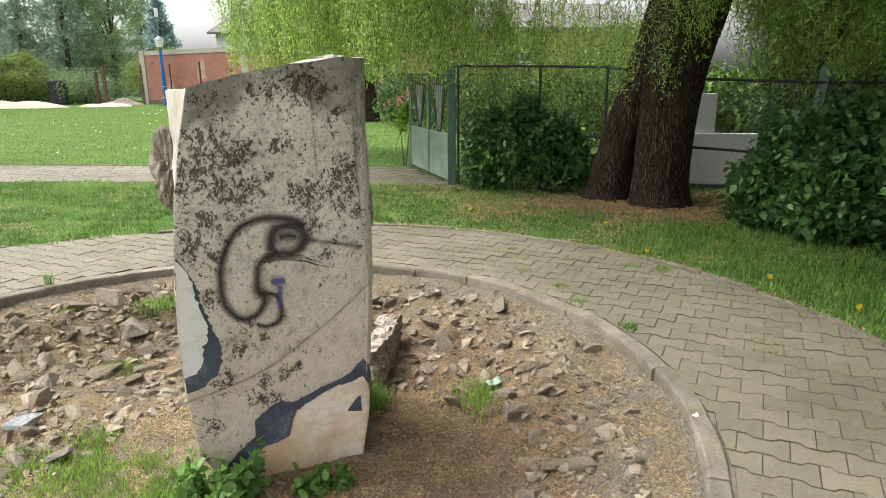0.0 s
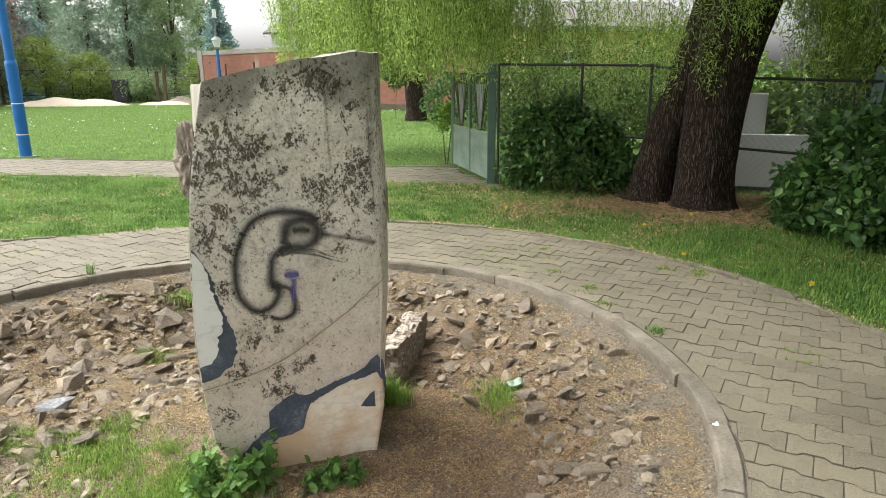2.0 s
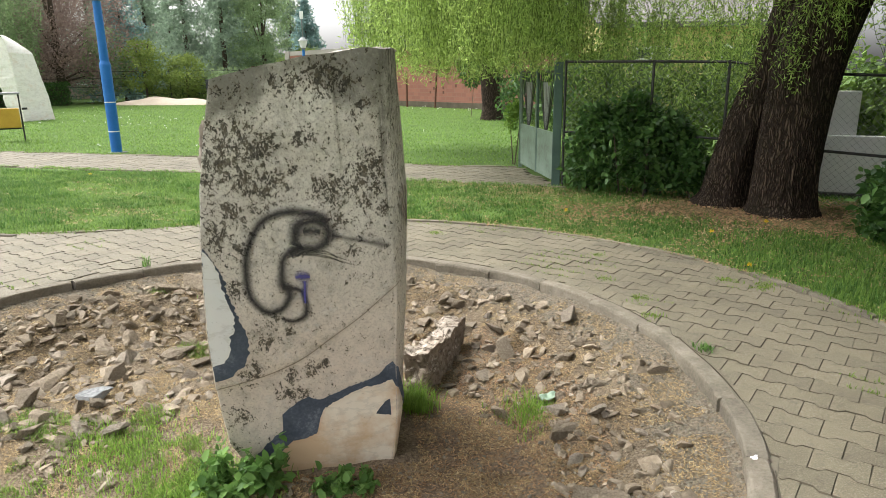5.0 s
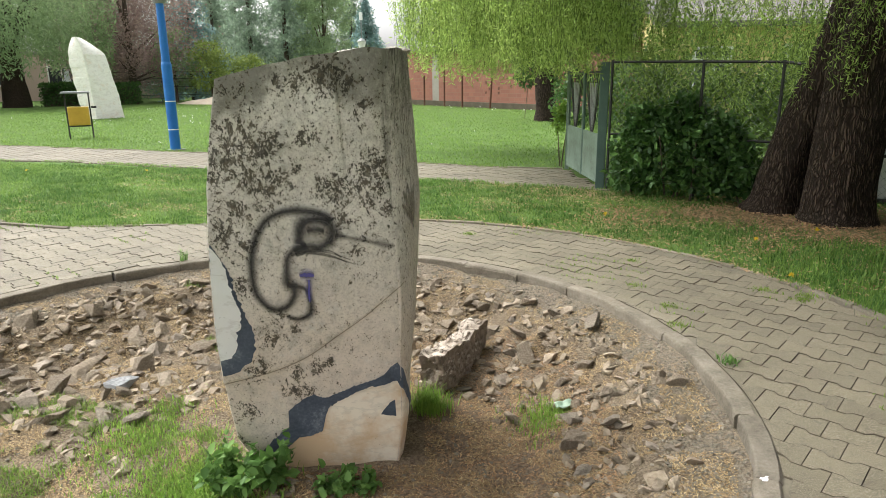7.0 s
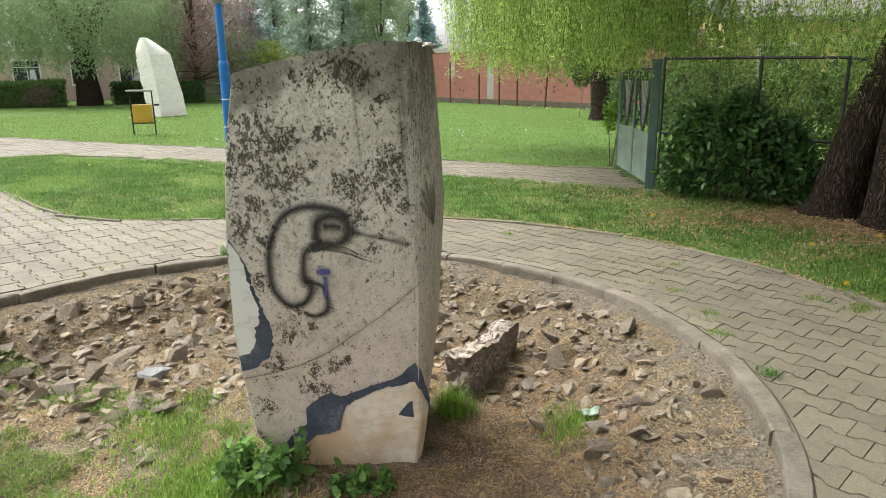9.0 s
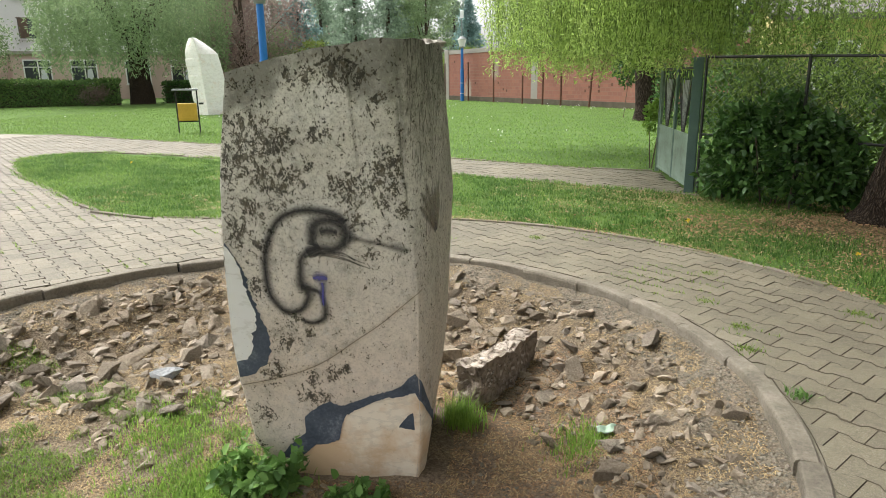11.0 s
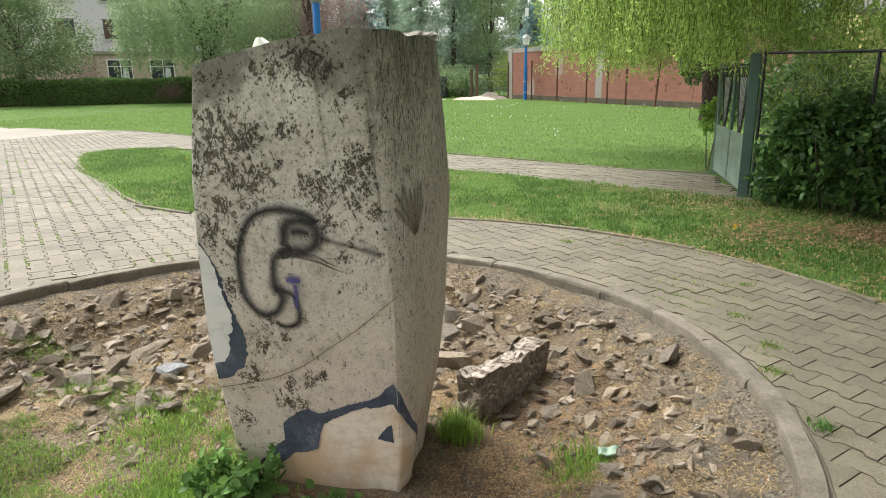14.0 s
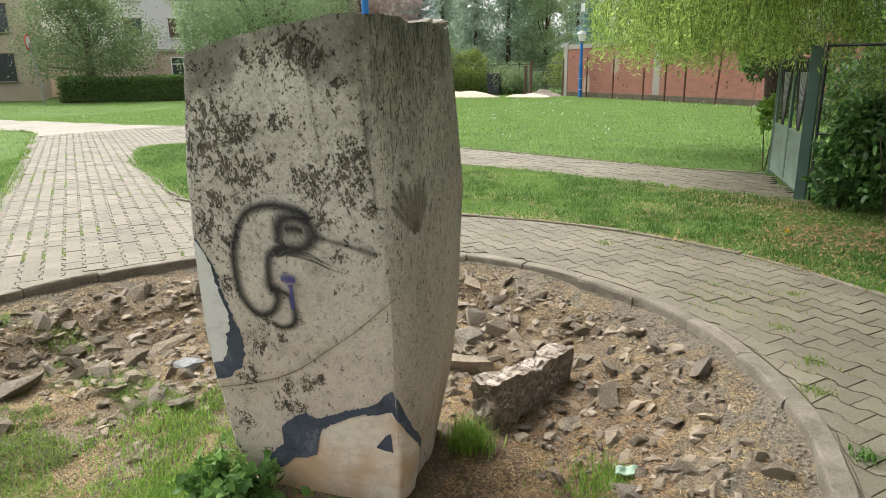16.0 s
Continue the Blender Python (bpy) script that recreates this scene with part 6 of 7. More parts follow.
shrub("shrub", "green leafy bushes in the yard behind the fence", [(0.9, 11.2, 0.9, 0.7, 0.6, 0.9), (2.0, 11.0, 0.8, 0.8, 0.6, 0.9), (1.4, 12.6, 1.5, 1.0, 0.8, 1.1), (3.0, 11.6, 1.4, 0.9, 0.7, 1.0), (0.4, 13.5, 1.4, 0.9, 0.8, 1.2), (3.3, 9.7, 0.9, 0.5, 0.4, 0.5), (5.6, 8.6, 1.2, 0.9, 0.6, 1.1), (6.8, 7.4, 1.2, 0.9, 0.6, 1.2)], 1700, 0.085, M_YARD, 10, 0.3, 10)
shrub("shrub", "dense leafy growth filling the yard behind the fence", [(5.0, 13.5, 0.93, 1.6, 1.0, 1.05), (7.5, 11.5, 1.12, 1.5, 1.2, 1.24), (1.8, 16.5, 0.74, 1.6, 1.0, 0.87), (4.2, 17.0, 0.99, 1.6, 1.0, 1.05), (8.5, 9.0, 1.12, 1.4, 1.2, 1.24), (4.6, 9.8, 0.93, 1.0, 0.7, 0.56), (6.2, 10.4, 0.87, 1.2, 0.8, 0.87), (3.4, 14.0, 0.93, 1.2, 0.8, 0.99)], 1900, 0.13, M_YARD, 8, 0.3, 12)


def bar(name, a, b, w, material, parent, label=""):
    """A square bar between two points."""
    return part(name, rod_mesh(name, a, b, w * 0.7071, material, 4), parent, label)


def fence():
    f = thing("fence", "dark green iron fence with thin posts, two rails and wire mesh", "fence")
    line = [Vector((0.22, 9.05, 0)), Vector((1.25, 8.62, 0)), Vector((2.05, 8.42, 0)), Vector((2.86, 7.86, 0)), Vector((3.74, 7.08, 0)), Vector((5.6, 6.1, 0)), Vector((8.0, 5.0, 0))]
    tops = [1.60, 1.58, 1.56, 1.42, 1.38, 1.36, 1.36]
    for k, (p, h) in enumerate(zip(line, tops)):
        bar("post", p + Vector((0, 0, -0.05)), p + Vector((0, 0, h + 0.02)), 0.024 if k != 3 else 0.07, M_DARKIRON, f)
    for (p, h), (q, h2) in zip(zip(line, tops), zip(line[1:], tops[1:])):
        bar("rail", p + Vector((0, 0, h)), q + Vector((0, 0, h2)), 0.021, M_DARKIRON, f)
        bar("rail", p + Vector((0, 0, h * 0.45)), q + Vector((0, 0, h2 * 0.45)), 0.021, M_DARKIRON, f)
        n = int((q - p).length / 0.075)
        v, fc = [], []
        for lean_to in (-1, 1):
            for i in range(-18, n + 18):
                s0, s1 = i / n, (i + lean_to * 18) / n
                pts = []
                for k in range(2):
                    s, z = (s0, 0.06) if k == 0 else (s1, 1.0)
                    pts.append((s, z))
                (sa, za), (sb, zb) = pts
                lo, hi = sorted((sa, sb))
                c0, c1 = max(0.0, lo), min(1.0, hi)
                if c1 <= c0:
                    continue
                zc = [za + (zb - za) * (c - sa) / (sb - sa) for c in (c0, c1)]
                ends = [p.lerp(q, c) + Vector((0, 0, (h + (h2 - h) * c) * z)) for c, z in zip((c0, c1), zc)]
                w = Vector((0, 0, 0.0016))
                b0 = len(v)
                v += [ends[0] - w, ends[0] + w, ends[1] + w, ends[1] - w]
                fc.append((b0, b0 + 1, b0 + 2, b0 + 3))
        part("wire_mesh", mesh_of("wire_mesh", v, fc, M_GREYMETAL), f, "thin diamond wire mesh")
    bar("post", Vector((3.86, 7.05, -0.05)), Vector((3.98, 7.02, 1.52)), 0.11, M_GREENPAINT, f, "broad blue-green post, leaning")


fence()


def gate():
    g0, g1 = Vector((0.13, 9.1, 0)), Vector((-0.50, 10.97, 0))
    posts = thing("gate_post", "dark green square steel gate post", "gate post", tuple(g0))
    part("shaft", box_mesh("shaft", (0.11, 0.11, 1.60), M_GREENPAINT, 0.008, at=(0, 0, -0.02)), posts)
    part("cap", box_mesh("cap", (0.118, 0.118, 0.02), M_GREENPAINT, 0.004, at=(0, 0, 1.58)), posts)
    d = g1 - g0
    ang = math.degrees(math.atan2(d.y, d.x))
    half = d.length / 2
    for k in range(2):
        leaf = thing("gate_leaf", "open faded green metal gate leaf with a fan of rods", "gate", tuple(g0 + d * (0.03 + 0.485 * k)), ang, "gate leaves")
        w = half * 0.95
        for x in (0.02, w - 0.02):
            part("stile", box_mesh("stile", (0.04, 0.03, 1.47 + 0.03 * (1 - k)), M_PALEGREEN if k else M_GREENPAINT, 0.004, at=(x, 0, 0.05)), leaf)
        for z in (0.06, 0.66):
            part("rail", box_mesh("rail", (w - 0.06, 0.028, 0.035), M_PALEGREEN, 0.004, at=(w / 2, 0, z)), leaf)
        part("top_rail", box_mesh("top_rail", (w - 0.06, 0.025, 0.025), M_DARKIRON, 0.004, at=(w / 2, 0, 1.47)), leaf)
        part("lower_sheet", box_mesh("lower_sheet", (w - 0.07, 0.008, 0.58), M_PALEGREEN, 0.002, at=(w / 2, 0.006, 0.085)), leaf, "faded pale green sheet panel")
        for i in range(9):
            t = (i - 4) / 4
            part("rod", rod_mesh("rod", (w / 2 + t * 0.06, 0, 0.70), (w / 2 + t * (w / 2 - 0.05), 0, 1.46), 0.007, M_DARKIRON, 6), leaf)
        v = []
        for y in (-0.004, 0.004):
            v += [(w / 2 - 0.05, y, 0.72), (w / 2 + 0.05, y, 0.72), (w / 2 + 0.19, y, 1.34), (w / 2 - 0.19, y, 1.34)]
        f = [(0, 1, 2, 3), (7, 6, 5, 4), (0, 4, 5, 1), (1, 5, 6, 2), (2, 6, 7, 3), (3, 7, 4, 0)]
        part("fan_plate", mesh_of("fan_plate", v, f, M_GREYMETAL), leaf, "grey tapering sheet behind the rods")
    far = thing("gate_post", "rusty grey-green steel gate post", "gate post", tuple(g1))
    part("shaft", box_mesh("shaft", (0.06, 0.06, 1.52), M_PALEGREEN, 0.006, at=(0, 0, -0.02)), far)


gate()


# ---- lamps, bin and the far lawn's stone ----
def lamp_post(x, y, mast, tilt=0.0):
    post = thing("lamp_post", "blue painted tapered steel lamp post with a white lantern", "street lamp", (x, y, 0), group="park lamps")
    post.matrix_world = pose(x, y, 0, 0, tilt, 0)
    part("base_plate", box_mesh("base_plate", (0.30, 0.30, 0.02), M_GREYMETAL, 0.003, at=(0, 0, -0.005)), post)
    part("lower_tube", rod_mesh("lower_tube", (0, 0, 0), (0, 0, 1.75), 0.105, M_BLUE, 24), post)
    part("collar", rod_mesh("collar", (0, 0, 1.73), (0, 0, 1.80), 0.108, M_BLUE, 24, 0.085), post)
    part("upper_tube", rod_mesh("upper_tube", (0, 0, 1.78), (0, 0, 2.95), 0.085, M_BLUE, 24, 0.075), post)
    for z in (0.42, 1.0):
        part("paint_chip", rod_mesh("paint_chip", (0, 0, z), (0, 0, z + 0.02), 0.1065, M_WHITE, 24), post, "chipped white band")
    lantern = part("lantern", rod_mesh("lantern", (0, 0, 3.02), (0, 0, 3.40), 0.15, M_WHITE, 10, 0.25), post, "white tapering lantern glass")
    part("lantern_neck", rod_mesh("lantern_neck", (0, 0, 2.93), (0, 0, 3.03), 0.11, M_GREYMETAL, 12, 0.15), post)
    part("lantern_roof", rod_mesh("lantern_roof", (0, 0, 3.40), (0, 0, 3.58), 0.29, M_GREYMETAL, 12, 0.08), post)
    if mast:
        part("mast", rod_mesh("mast", (0, 0, 3.55), (0, 0, 4.75), 0.03, M_GREYMETAL, 8), post)
        part("antenna_box", box_mesh("antenna_box", (0.18, 0.12, 0.42), M_WHITE, 0.02, at=(0, 0, 4.55)), post, "white antenna box")
    return post


lamp_post(-8.85, 12.21, False)
lamp_post(-14.9, 36.6, True)


def litter_bin():
    b = thing("litter_bin", "yellow litter bin in a dark steel frame with grey roof", "litter bin", (-13.2, 14.15, 0), 42)
    for x in (-0.27, 0.27):
        part("leg", box_mesh("leg", (0.035, 0.035, 1.18), M_DARKIRON, 0.004, at=(x, 0, -0.04)), b)
    part("crossbar", box_mesh("crossbar", (0.54, 0.03, 0.03), M_DARKIRON, 0.004, at=(0, 0, 0.30)), b)
    part("bucket", box_mesh("bucket", (0.48, 0.34, 0.46), M_YELLOW, 0.02, 0.98, at=(0, 0, 0.34)), b, "yellow sheet-metal bucket")
    part("roof", box_mesh("roof", (0.66, 0.44, 0.05), M_GREYMETAL, 0.02, 0.95, at=(-0.02, 0, 1.13)), b, "light grey lid roof")
    part("ashtray", box_mesh("ashtray", (0.12, 0.10, 0.05), M_DARKIRON, 0.006, at=(0.36, 0, 0.76)), b)


litter_bin()


def white_boulder():
    ob = thing("white_boulder", "tall jagged white marble boulder standing on the lawn", "boulder", (-19.5, 21.6, 0), 40)
    zs = [-0.06, 0.3, 0.9, 1.45, 1.95, 2.3, 2.45, 2.7, 2.88]
    left = [-0.66, -0.70, -0.78, -0.84, -0.88, -0.90, -0.86, -0.76, -0.66]
    ridge = [-0.12, -0.14, -0.18, -0.22, -0.27, -0.30, -0.33, -0.38, -0.46]
    right = [0.88, 0.86, 0.76, 0.64, 0.54, 0.46, 0.30, -0.06, -0.36]
    v, f, rows, n = [], [], 60, 28
    for j in range(rows + 1):
        z = zs[0] + (zs[-1] - zs[0]) * j / rows
        l, m, r = (float(np.interp(z, zs, w)) for w in (left, ridge, right))
        l += 0.022 * (int(z * 3.1 + 0.4) % 2) * min(1, max(0, (2.5 - z) * 3))
        ring = [(l, 0.12), (m, -0.42), (r, 0.22), ((l + r) / 2 + 0.1, 0.55)]
        for k in range(4):
            for i in range(7):
                p, q = Vector(ring[k]), Vector(ring[(k + 1) % 4])
                w = p.lerp(q, i / 7)
                nd = 0.022 * noise.noise((w.x * 3, w.y * 3, z * 3)) + 0.014 * noise.noise((w.x * 9, w.y * 9, z * 9))
                v.append(((w.x * (1 + nd) + 0.8) * 0.93 - 0.8, w.y + nd, z * 1.045))
    for j in range(rows):
        for i in range(n):
            k = (i + 1) % n
            f.append((j * n + i, j * n + k, (j + 1) * n + k, (j + 1) * n + i))
    f.append(tuple(range(rows * n, rows * n + n)))
    part("boulder_body", mesh_of("boulder_body", v, f, M_WHITESTONE), ob)


white_boulder()


# ---- the brick wall and the yard at the end of the lawn ----
def brick_wall():
    a, b = Vector((-16.9, 38.9, 0)), Vector((0.4, 26.0, 0))
    d = b - a
    ln = d.length
    w = thing("wall_brick", "unplastered red hollow-brick wall with concrete coping and corner pillar", "wall", tuple(a), math.degrees(math.atan2(d.y, d.x)), kind="structure")
    part("brickwork", box_mesh("brickwork", (ln, 0.25, 2.5), M_BRICK, 0, at=(ln / 2, 0, 0.2)), w)
    part("plinth", box_mesh("plinth", (ln - 0.5, 0.34, 0.36), M_GRIME, 0.02, at=(ln / 2 + 0.25, 0, -0.1)), w, "rough mortared plinth")
    part("coping", box_mesh("coping", (ln - 0.5, 0.30, 0.24), M_CONCRETE, 0.01, at=(ln / 2 + 0.25, 0, 2.66)), w)
    part("pillar", box_mesh("pillar", (0.5, 0.32, 2.98), M_CONCRETE, 0.01, at=(0.2, 0, -0.06)), w, "grey cast concrete corner pillar")
    part("mortar_pier", box_mesh("mortar_pier", (0.55, 0.262, 2.3), M_CONCRETE, 0.01, at=(9.3, 0, 0.22)), w, "grey mortar-smeared strip")
    rng = random.Random(3)
    # Dark plates on the wall face stand for the shade inside scaffold holes.
    for _ in range(34):
        x, z = rng.uniform(0.9, ln - 1), rng.uniform(0.5, 2.5)
        part("hole_shade_plate", box_mesh("hole_shade_plate", (0.11, 0.012, 0.12), M_RUST, 0, at=(x, -0.126, z)), w, "dark plate for the shade in a brickwork hole")
    for x, h, k in ((3.5, 2.15, 0), (6.2, 2.2, 0), (8.9, 1.5, 0), (10.6, 1.9, 0.0), (12.0, 1.6, 0), (14.0, 2.0, 0.12)):
        p = thing("iron_post", "thin rusty iron post in front of the brick wall", "post", tuple(a + d.normalized() * x + Vector((-d.y, d.x, 0)).normalized() * -0.55), group="rusty posts")
        part("shaft", rod_mesh("shaft", (0, 0, -0.05), (k, 0, h), 0.045, M_RUST, 8), p)


brick_wall()


def tree_trunk(name, parent, points, mat=None):
    part("trunk", limb_mesh("trunk", points, mat or M_BARK2, 20, 24, 0.05, points[0][0]), parent)


def broadleaf(label, x, y, height, crown, lumps, per_lump, leaf, material, seed, trunk=0.18, clear=1.6, droop=0.2):
    """A spreading tree: trunk, a few limbs, and a crown of leaf lumps."""
    rng = np.random.default_rng(seed)
    t = thing("tree", label, "tree", (x, y, 0))
    tree_trunk("trunk", t, [(0, 0, -0.05, trunk * 1.3), (0.03, 0, clear * 0.5, trunk), (0.0, 0.05, clear, trunk * 0.85), (0.1, 0, height * 0.7, trunk * 0.3)])
    pts = []
    for k in range(lumps * 4):
        a, r = rng.uniform(0, 6.283), crown * math.sqrt(rng.uniform(0, 1)) * 0.86
        h = rng.uniform(0.04, 0.96)
        z = clear + (height - clear) * h
        w = 1.08 * math.sin(math.pi * (0.22 + 0.72 * h)) ** 0.7
        s = crown * rng.uniform(0.10, 0.22)
        c = np.array([r * math.cos(a) * w, r * math.sin(a) * w, z])
        pts.append(c + rng.normal(0, 1, (per_lump // 4, 3)) * (s, s, s * 0.7))
        if k % 9 == 0:
            part("limb", rod_mesh("limb", (0, 0, clear + (z - clear) * 0.4), tuple(c * (0.85, 0.85, 1.0)), trunk * 0.30, M_BARK2, 7, 0.02), t)
    part("crown", flakes_mesh("crown", leaves(rng, np.vstack(pts), leaf, leaf * 0.6, droop), material), t)
    return t


def conifer(label, x, y, height, radius, material, seed, leaf=0.30, tiers=26, per=70):
    """A spruce: whorls of drooping boughs with tufts of needles."""
    rng = np.random.default_rng(seed)
    t = thing("conifer", label, "tree", (x, y, 0))
    tree_trunk("trunk", t, [(0, 0, -0.05, 0.2), (0, 0, height * 0.5, 0.12), (0, 0, height * 0.97, 0.03)])
    pts = []
    for k in range(tiers):
        z = height * (0.06 + 0.94 * k / tiers)
        r = radius * (1 - k / tiers) ** 0.85
        for b in range(rng.integers(8, 12)):
            a = rng.uniform(0, 6.283)
            s = np.linspace(0.15, 1, max(3, int(per * r / radius / 4) + 3))[:, None] * r * rng.uniform(0.75, 1.12)
            droop = -0.22 * s ** 1.3 + 0.10 * (s > 0.8 * r)
            p = np.hstack([np.cos(a) * s, np.sin(a) * s, z + droop])
            pts.append(np.repeat(p, 3, axis=0) + rng.normal(0, 0.09, (len(p) * 3, 3)))
    part("needles", flakes_mesh("needles", leaves(rng, np.vstack(pts), leaf, leaf * 0.35, 0.35), material), t)
    return t


def far_willow(x, y, height, radius, seed):
    rng = np.random.default_rng(seed)
    t = thing("weeping_willow", "grey-green weeping willow by the hedge", "tree", (x, y, 0))
    tree_trunk("trunk", t, [(0, 0, -0.05, 0.74), (0.05, 0, 0.5, 0.66), (0, 0, 2.2, 0.55), (0.2, 0, 4.5, 0.4), (0.2, 0.2, 7.5, 0.15)], M_BARK)
    for a in np.arange(0, 6.28, 0.8):
        part("limb", limb_mesh("limb", [(0, 0, 3.0, 0.25), (math.cos(a) * 2, math.sin(a) * 2, 6, 0.16), (math.cos(a) * 3.6, math.sin(a) * 3.6, 7.6, 0.08), (math.cos(a) * 4.8, math.sin(a) * 4.8, 7.2, 0.03)], M_BARK, 8, 16, 0.03, a), t)
    hang = []
    while len(hang) < 780:
        a, r = rng.uniform(0, 6.283), radius * math.sqrt(rng.uniform(0.05, 1))
        hang.append((r * math.cos(a), r * math.sin(a), max(1.7, rng.normal(2.6 + 0.18 * (radius - r), 0.7))))
    lv, tw = strands(rng, hang, height * 0.62, height, 0.10, 0.30, 0.075, 0.5)
    part("foliage", flakes_mesh("foliage", lv, M_WILLOW2), t, "hanging grey-green twigs")


far_willow(-33.2, 30.0, 9.0, 5.3, 31)
broadleaf("round green tree behind the hedge", -40.6, 22.4, 6.6, 4.0, 26, 800, 0.16, M_DARKTREE, 32, 0.28, 1.7)
broadleaf("large purple-brown leafed tree", -30.8, 36.5, 10.5, 4.2, 30, 900, 0.16, M_PURPLE, 33, 0.3, 1.0)
broadleaf("large purple-brown leafed tree", -34.0, 38.0, 9.0, 3.2, 22, 800, 0.16, M_PURPLE, 34, 0.3, 1.0)
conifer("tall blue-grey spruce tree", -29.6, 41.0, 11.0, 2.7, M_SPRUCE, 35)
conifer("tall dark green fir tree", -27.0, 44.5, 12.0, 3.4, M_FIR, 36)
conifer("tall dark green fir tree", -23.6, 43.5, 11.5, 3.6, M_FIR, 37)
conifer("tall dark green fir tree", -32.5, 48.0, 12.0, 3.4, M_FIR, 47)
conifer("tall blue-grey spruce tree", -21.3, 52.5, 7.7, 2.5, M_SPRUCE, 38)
broadleaf("light green tree with thin hanging twigs", -21.2, 44.5, 8.5, 2.0, 24, 700, 0.15, M_WILLOW2, 39, 0.2, 1.6, 0.9)
broadleaf("slender yellow-green young tree", -26.2, 38.2, 3.8, 1.6, 12, 330, 0.17, M_YELLOW_LEAF, 40, 0.07, 0.5)
broadleaf("slender yellow-green young tree", -24.2, 39.5, 3.0, 1.5, 12, 330, 0.17, M_YELLOW_LEAF, 41, 0.07, 0.4)
broadleaf("small green fruit tree", -28.6, 37.8, 4.6, 1.6, 12, 380, 0.15, M_TREE, 42, 0.09, 0.6)
broadleaf("green tree beyond the brick wall", -18.2, 44.8, 3.2, 1.6, 12, 420, 0.16, M_YELLOW_LEAF, 43, 0.1, 0.5)
broadleaf("green tree beyond the brick wall", -11.0, 52.0, 4.8, 2.6, 14, 500, 0.18, M_TREE, 44, 0.15, 1.0)
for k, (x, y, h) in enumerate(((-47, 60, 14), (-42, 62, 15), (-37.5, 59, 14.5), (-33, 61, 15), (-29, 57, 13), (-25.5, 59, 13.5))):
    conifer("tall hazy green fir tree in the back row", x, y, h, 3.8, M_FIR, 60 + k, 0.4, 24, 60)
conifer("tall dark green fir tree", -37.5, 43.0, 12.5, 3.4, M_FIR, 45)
broadleaf("green tree in front of the flats", -44.5, 47.0, 10.0, 4.5, 24, 700, 0.2, M_TREE, 46, 0.3, 1.5)
broadleaf("low green bushes in the yard", -21.5, 41.0, 1.9, 2.2, 14, 420, 0.14, M_TREE, 48, 0.05, 0.2)
broadleaf("low green bushes in the yard", -17.6, 41.5, 2.6, 1.9, 14, 420, 0.14, M_YELLOW_LEAF, 49, 0.05, 0.2)

old = thing("tree", "old dark trunk beside the brick wall", "tree", (-2.40, 22.3, 0))
tree_trunk("trunk", old, [(0, 0, -0.05, 0.40), (0.0, 0, 0.4, 0.33), (-0.1, 0, 1.4, 0.29), (-0.3, 0.1, 3.2, 0.26), (-0.6, 0.2, 6.0, 0.15)], M_BARK)
rng = np.random.default_rng(77)
crown_pts = cloud(rng, [(-0.5, 0, 4.5, 2.2, 2.0, 1.2), (1.4, 0.5, 4.0, 1.6, 1.4, 1.2), (0.6, 1.5, 5.5, 2.0, 2.0, 1.4), (1.8, 0.2, 2.8, 0.9, 0.8, 0.8)], 1800)
part("crown", flakes_mesh("crown", leaves(rng, crown_pts, 0.14, 0.08, 0.3), M_BUSH), old)


def hedge(label, a, b, height, depth, n, material, seed):
    """A clipped hedge: a twiggy core under a skin of small leaves."""
    rng = np.random.default_rng(seed)
    a, b = Vector(a), Vector(b)
    d = b - a
    h = thing("hedge", label, "hedge", tuple(a), math.degrees(math.atan2(d.y, d.x)))
    ln = d.length
    part("twig_core", box_mesh("twig_core", (ln - 0.2, depth * 0.72, height * 0.9), M_BARK2, 0.1, at=(ln / 2, 0, -0.02)), h)
    x, y, z = rng.uniform(0, ln, n), rng.uniform(-depth / 2, depth / 2, n), rng.uniform(0.05, height, n)
    face = rng.random(n)
    y = np.where(face < 0.55, -depth / 2 + rng.normal(0, 0.04, n), y)
    z = np.where(face >= 0.55, height + rng.normal(0, 0.05, n), z)
    z += 0.05 * np.sin(x * 1.3)
    part("foliage", flakes_mesh("foliage", leaves(rng, np.stack([x, y, z], 1), 0.13, 0.09, 0.1), material), h)


hedge("clipped dark green privet hedge", (-41.6, 21.0, 0), (-33.6, 28.9, 0), 1.38, 1.1, 16000, M_HEDGE, 51)
hedge("clipped dark green hedge in front of the flats", (-33.0, 31.5, 0), (-29.0, 35.0, 0), 1.2, 1.1, 6000, M_BUSH, 52)
hedge("low dark hedge beyond the road", (-47.0, 13.0, 0), (-43.6, 17.5, 0), 0.9, 0.8, 5000, M_HEDGE, 53)
shrub("shrub", "round reddish-brown barberry shrub at the hedge", [(-34.5, 27.6, 0.6, 0.8, 0.8, 0.62), (-34.1, 28.0, 0.75, 0.6, 0.6, 0.5)], 1800, 0.10, M_PURPLE, 5, 0.1, 54)


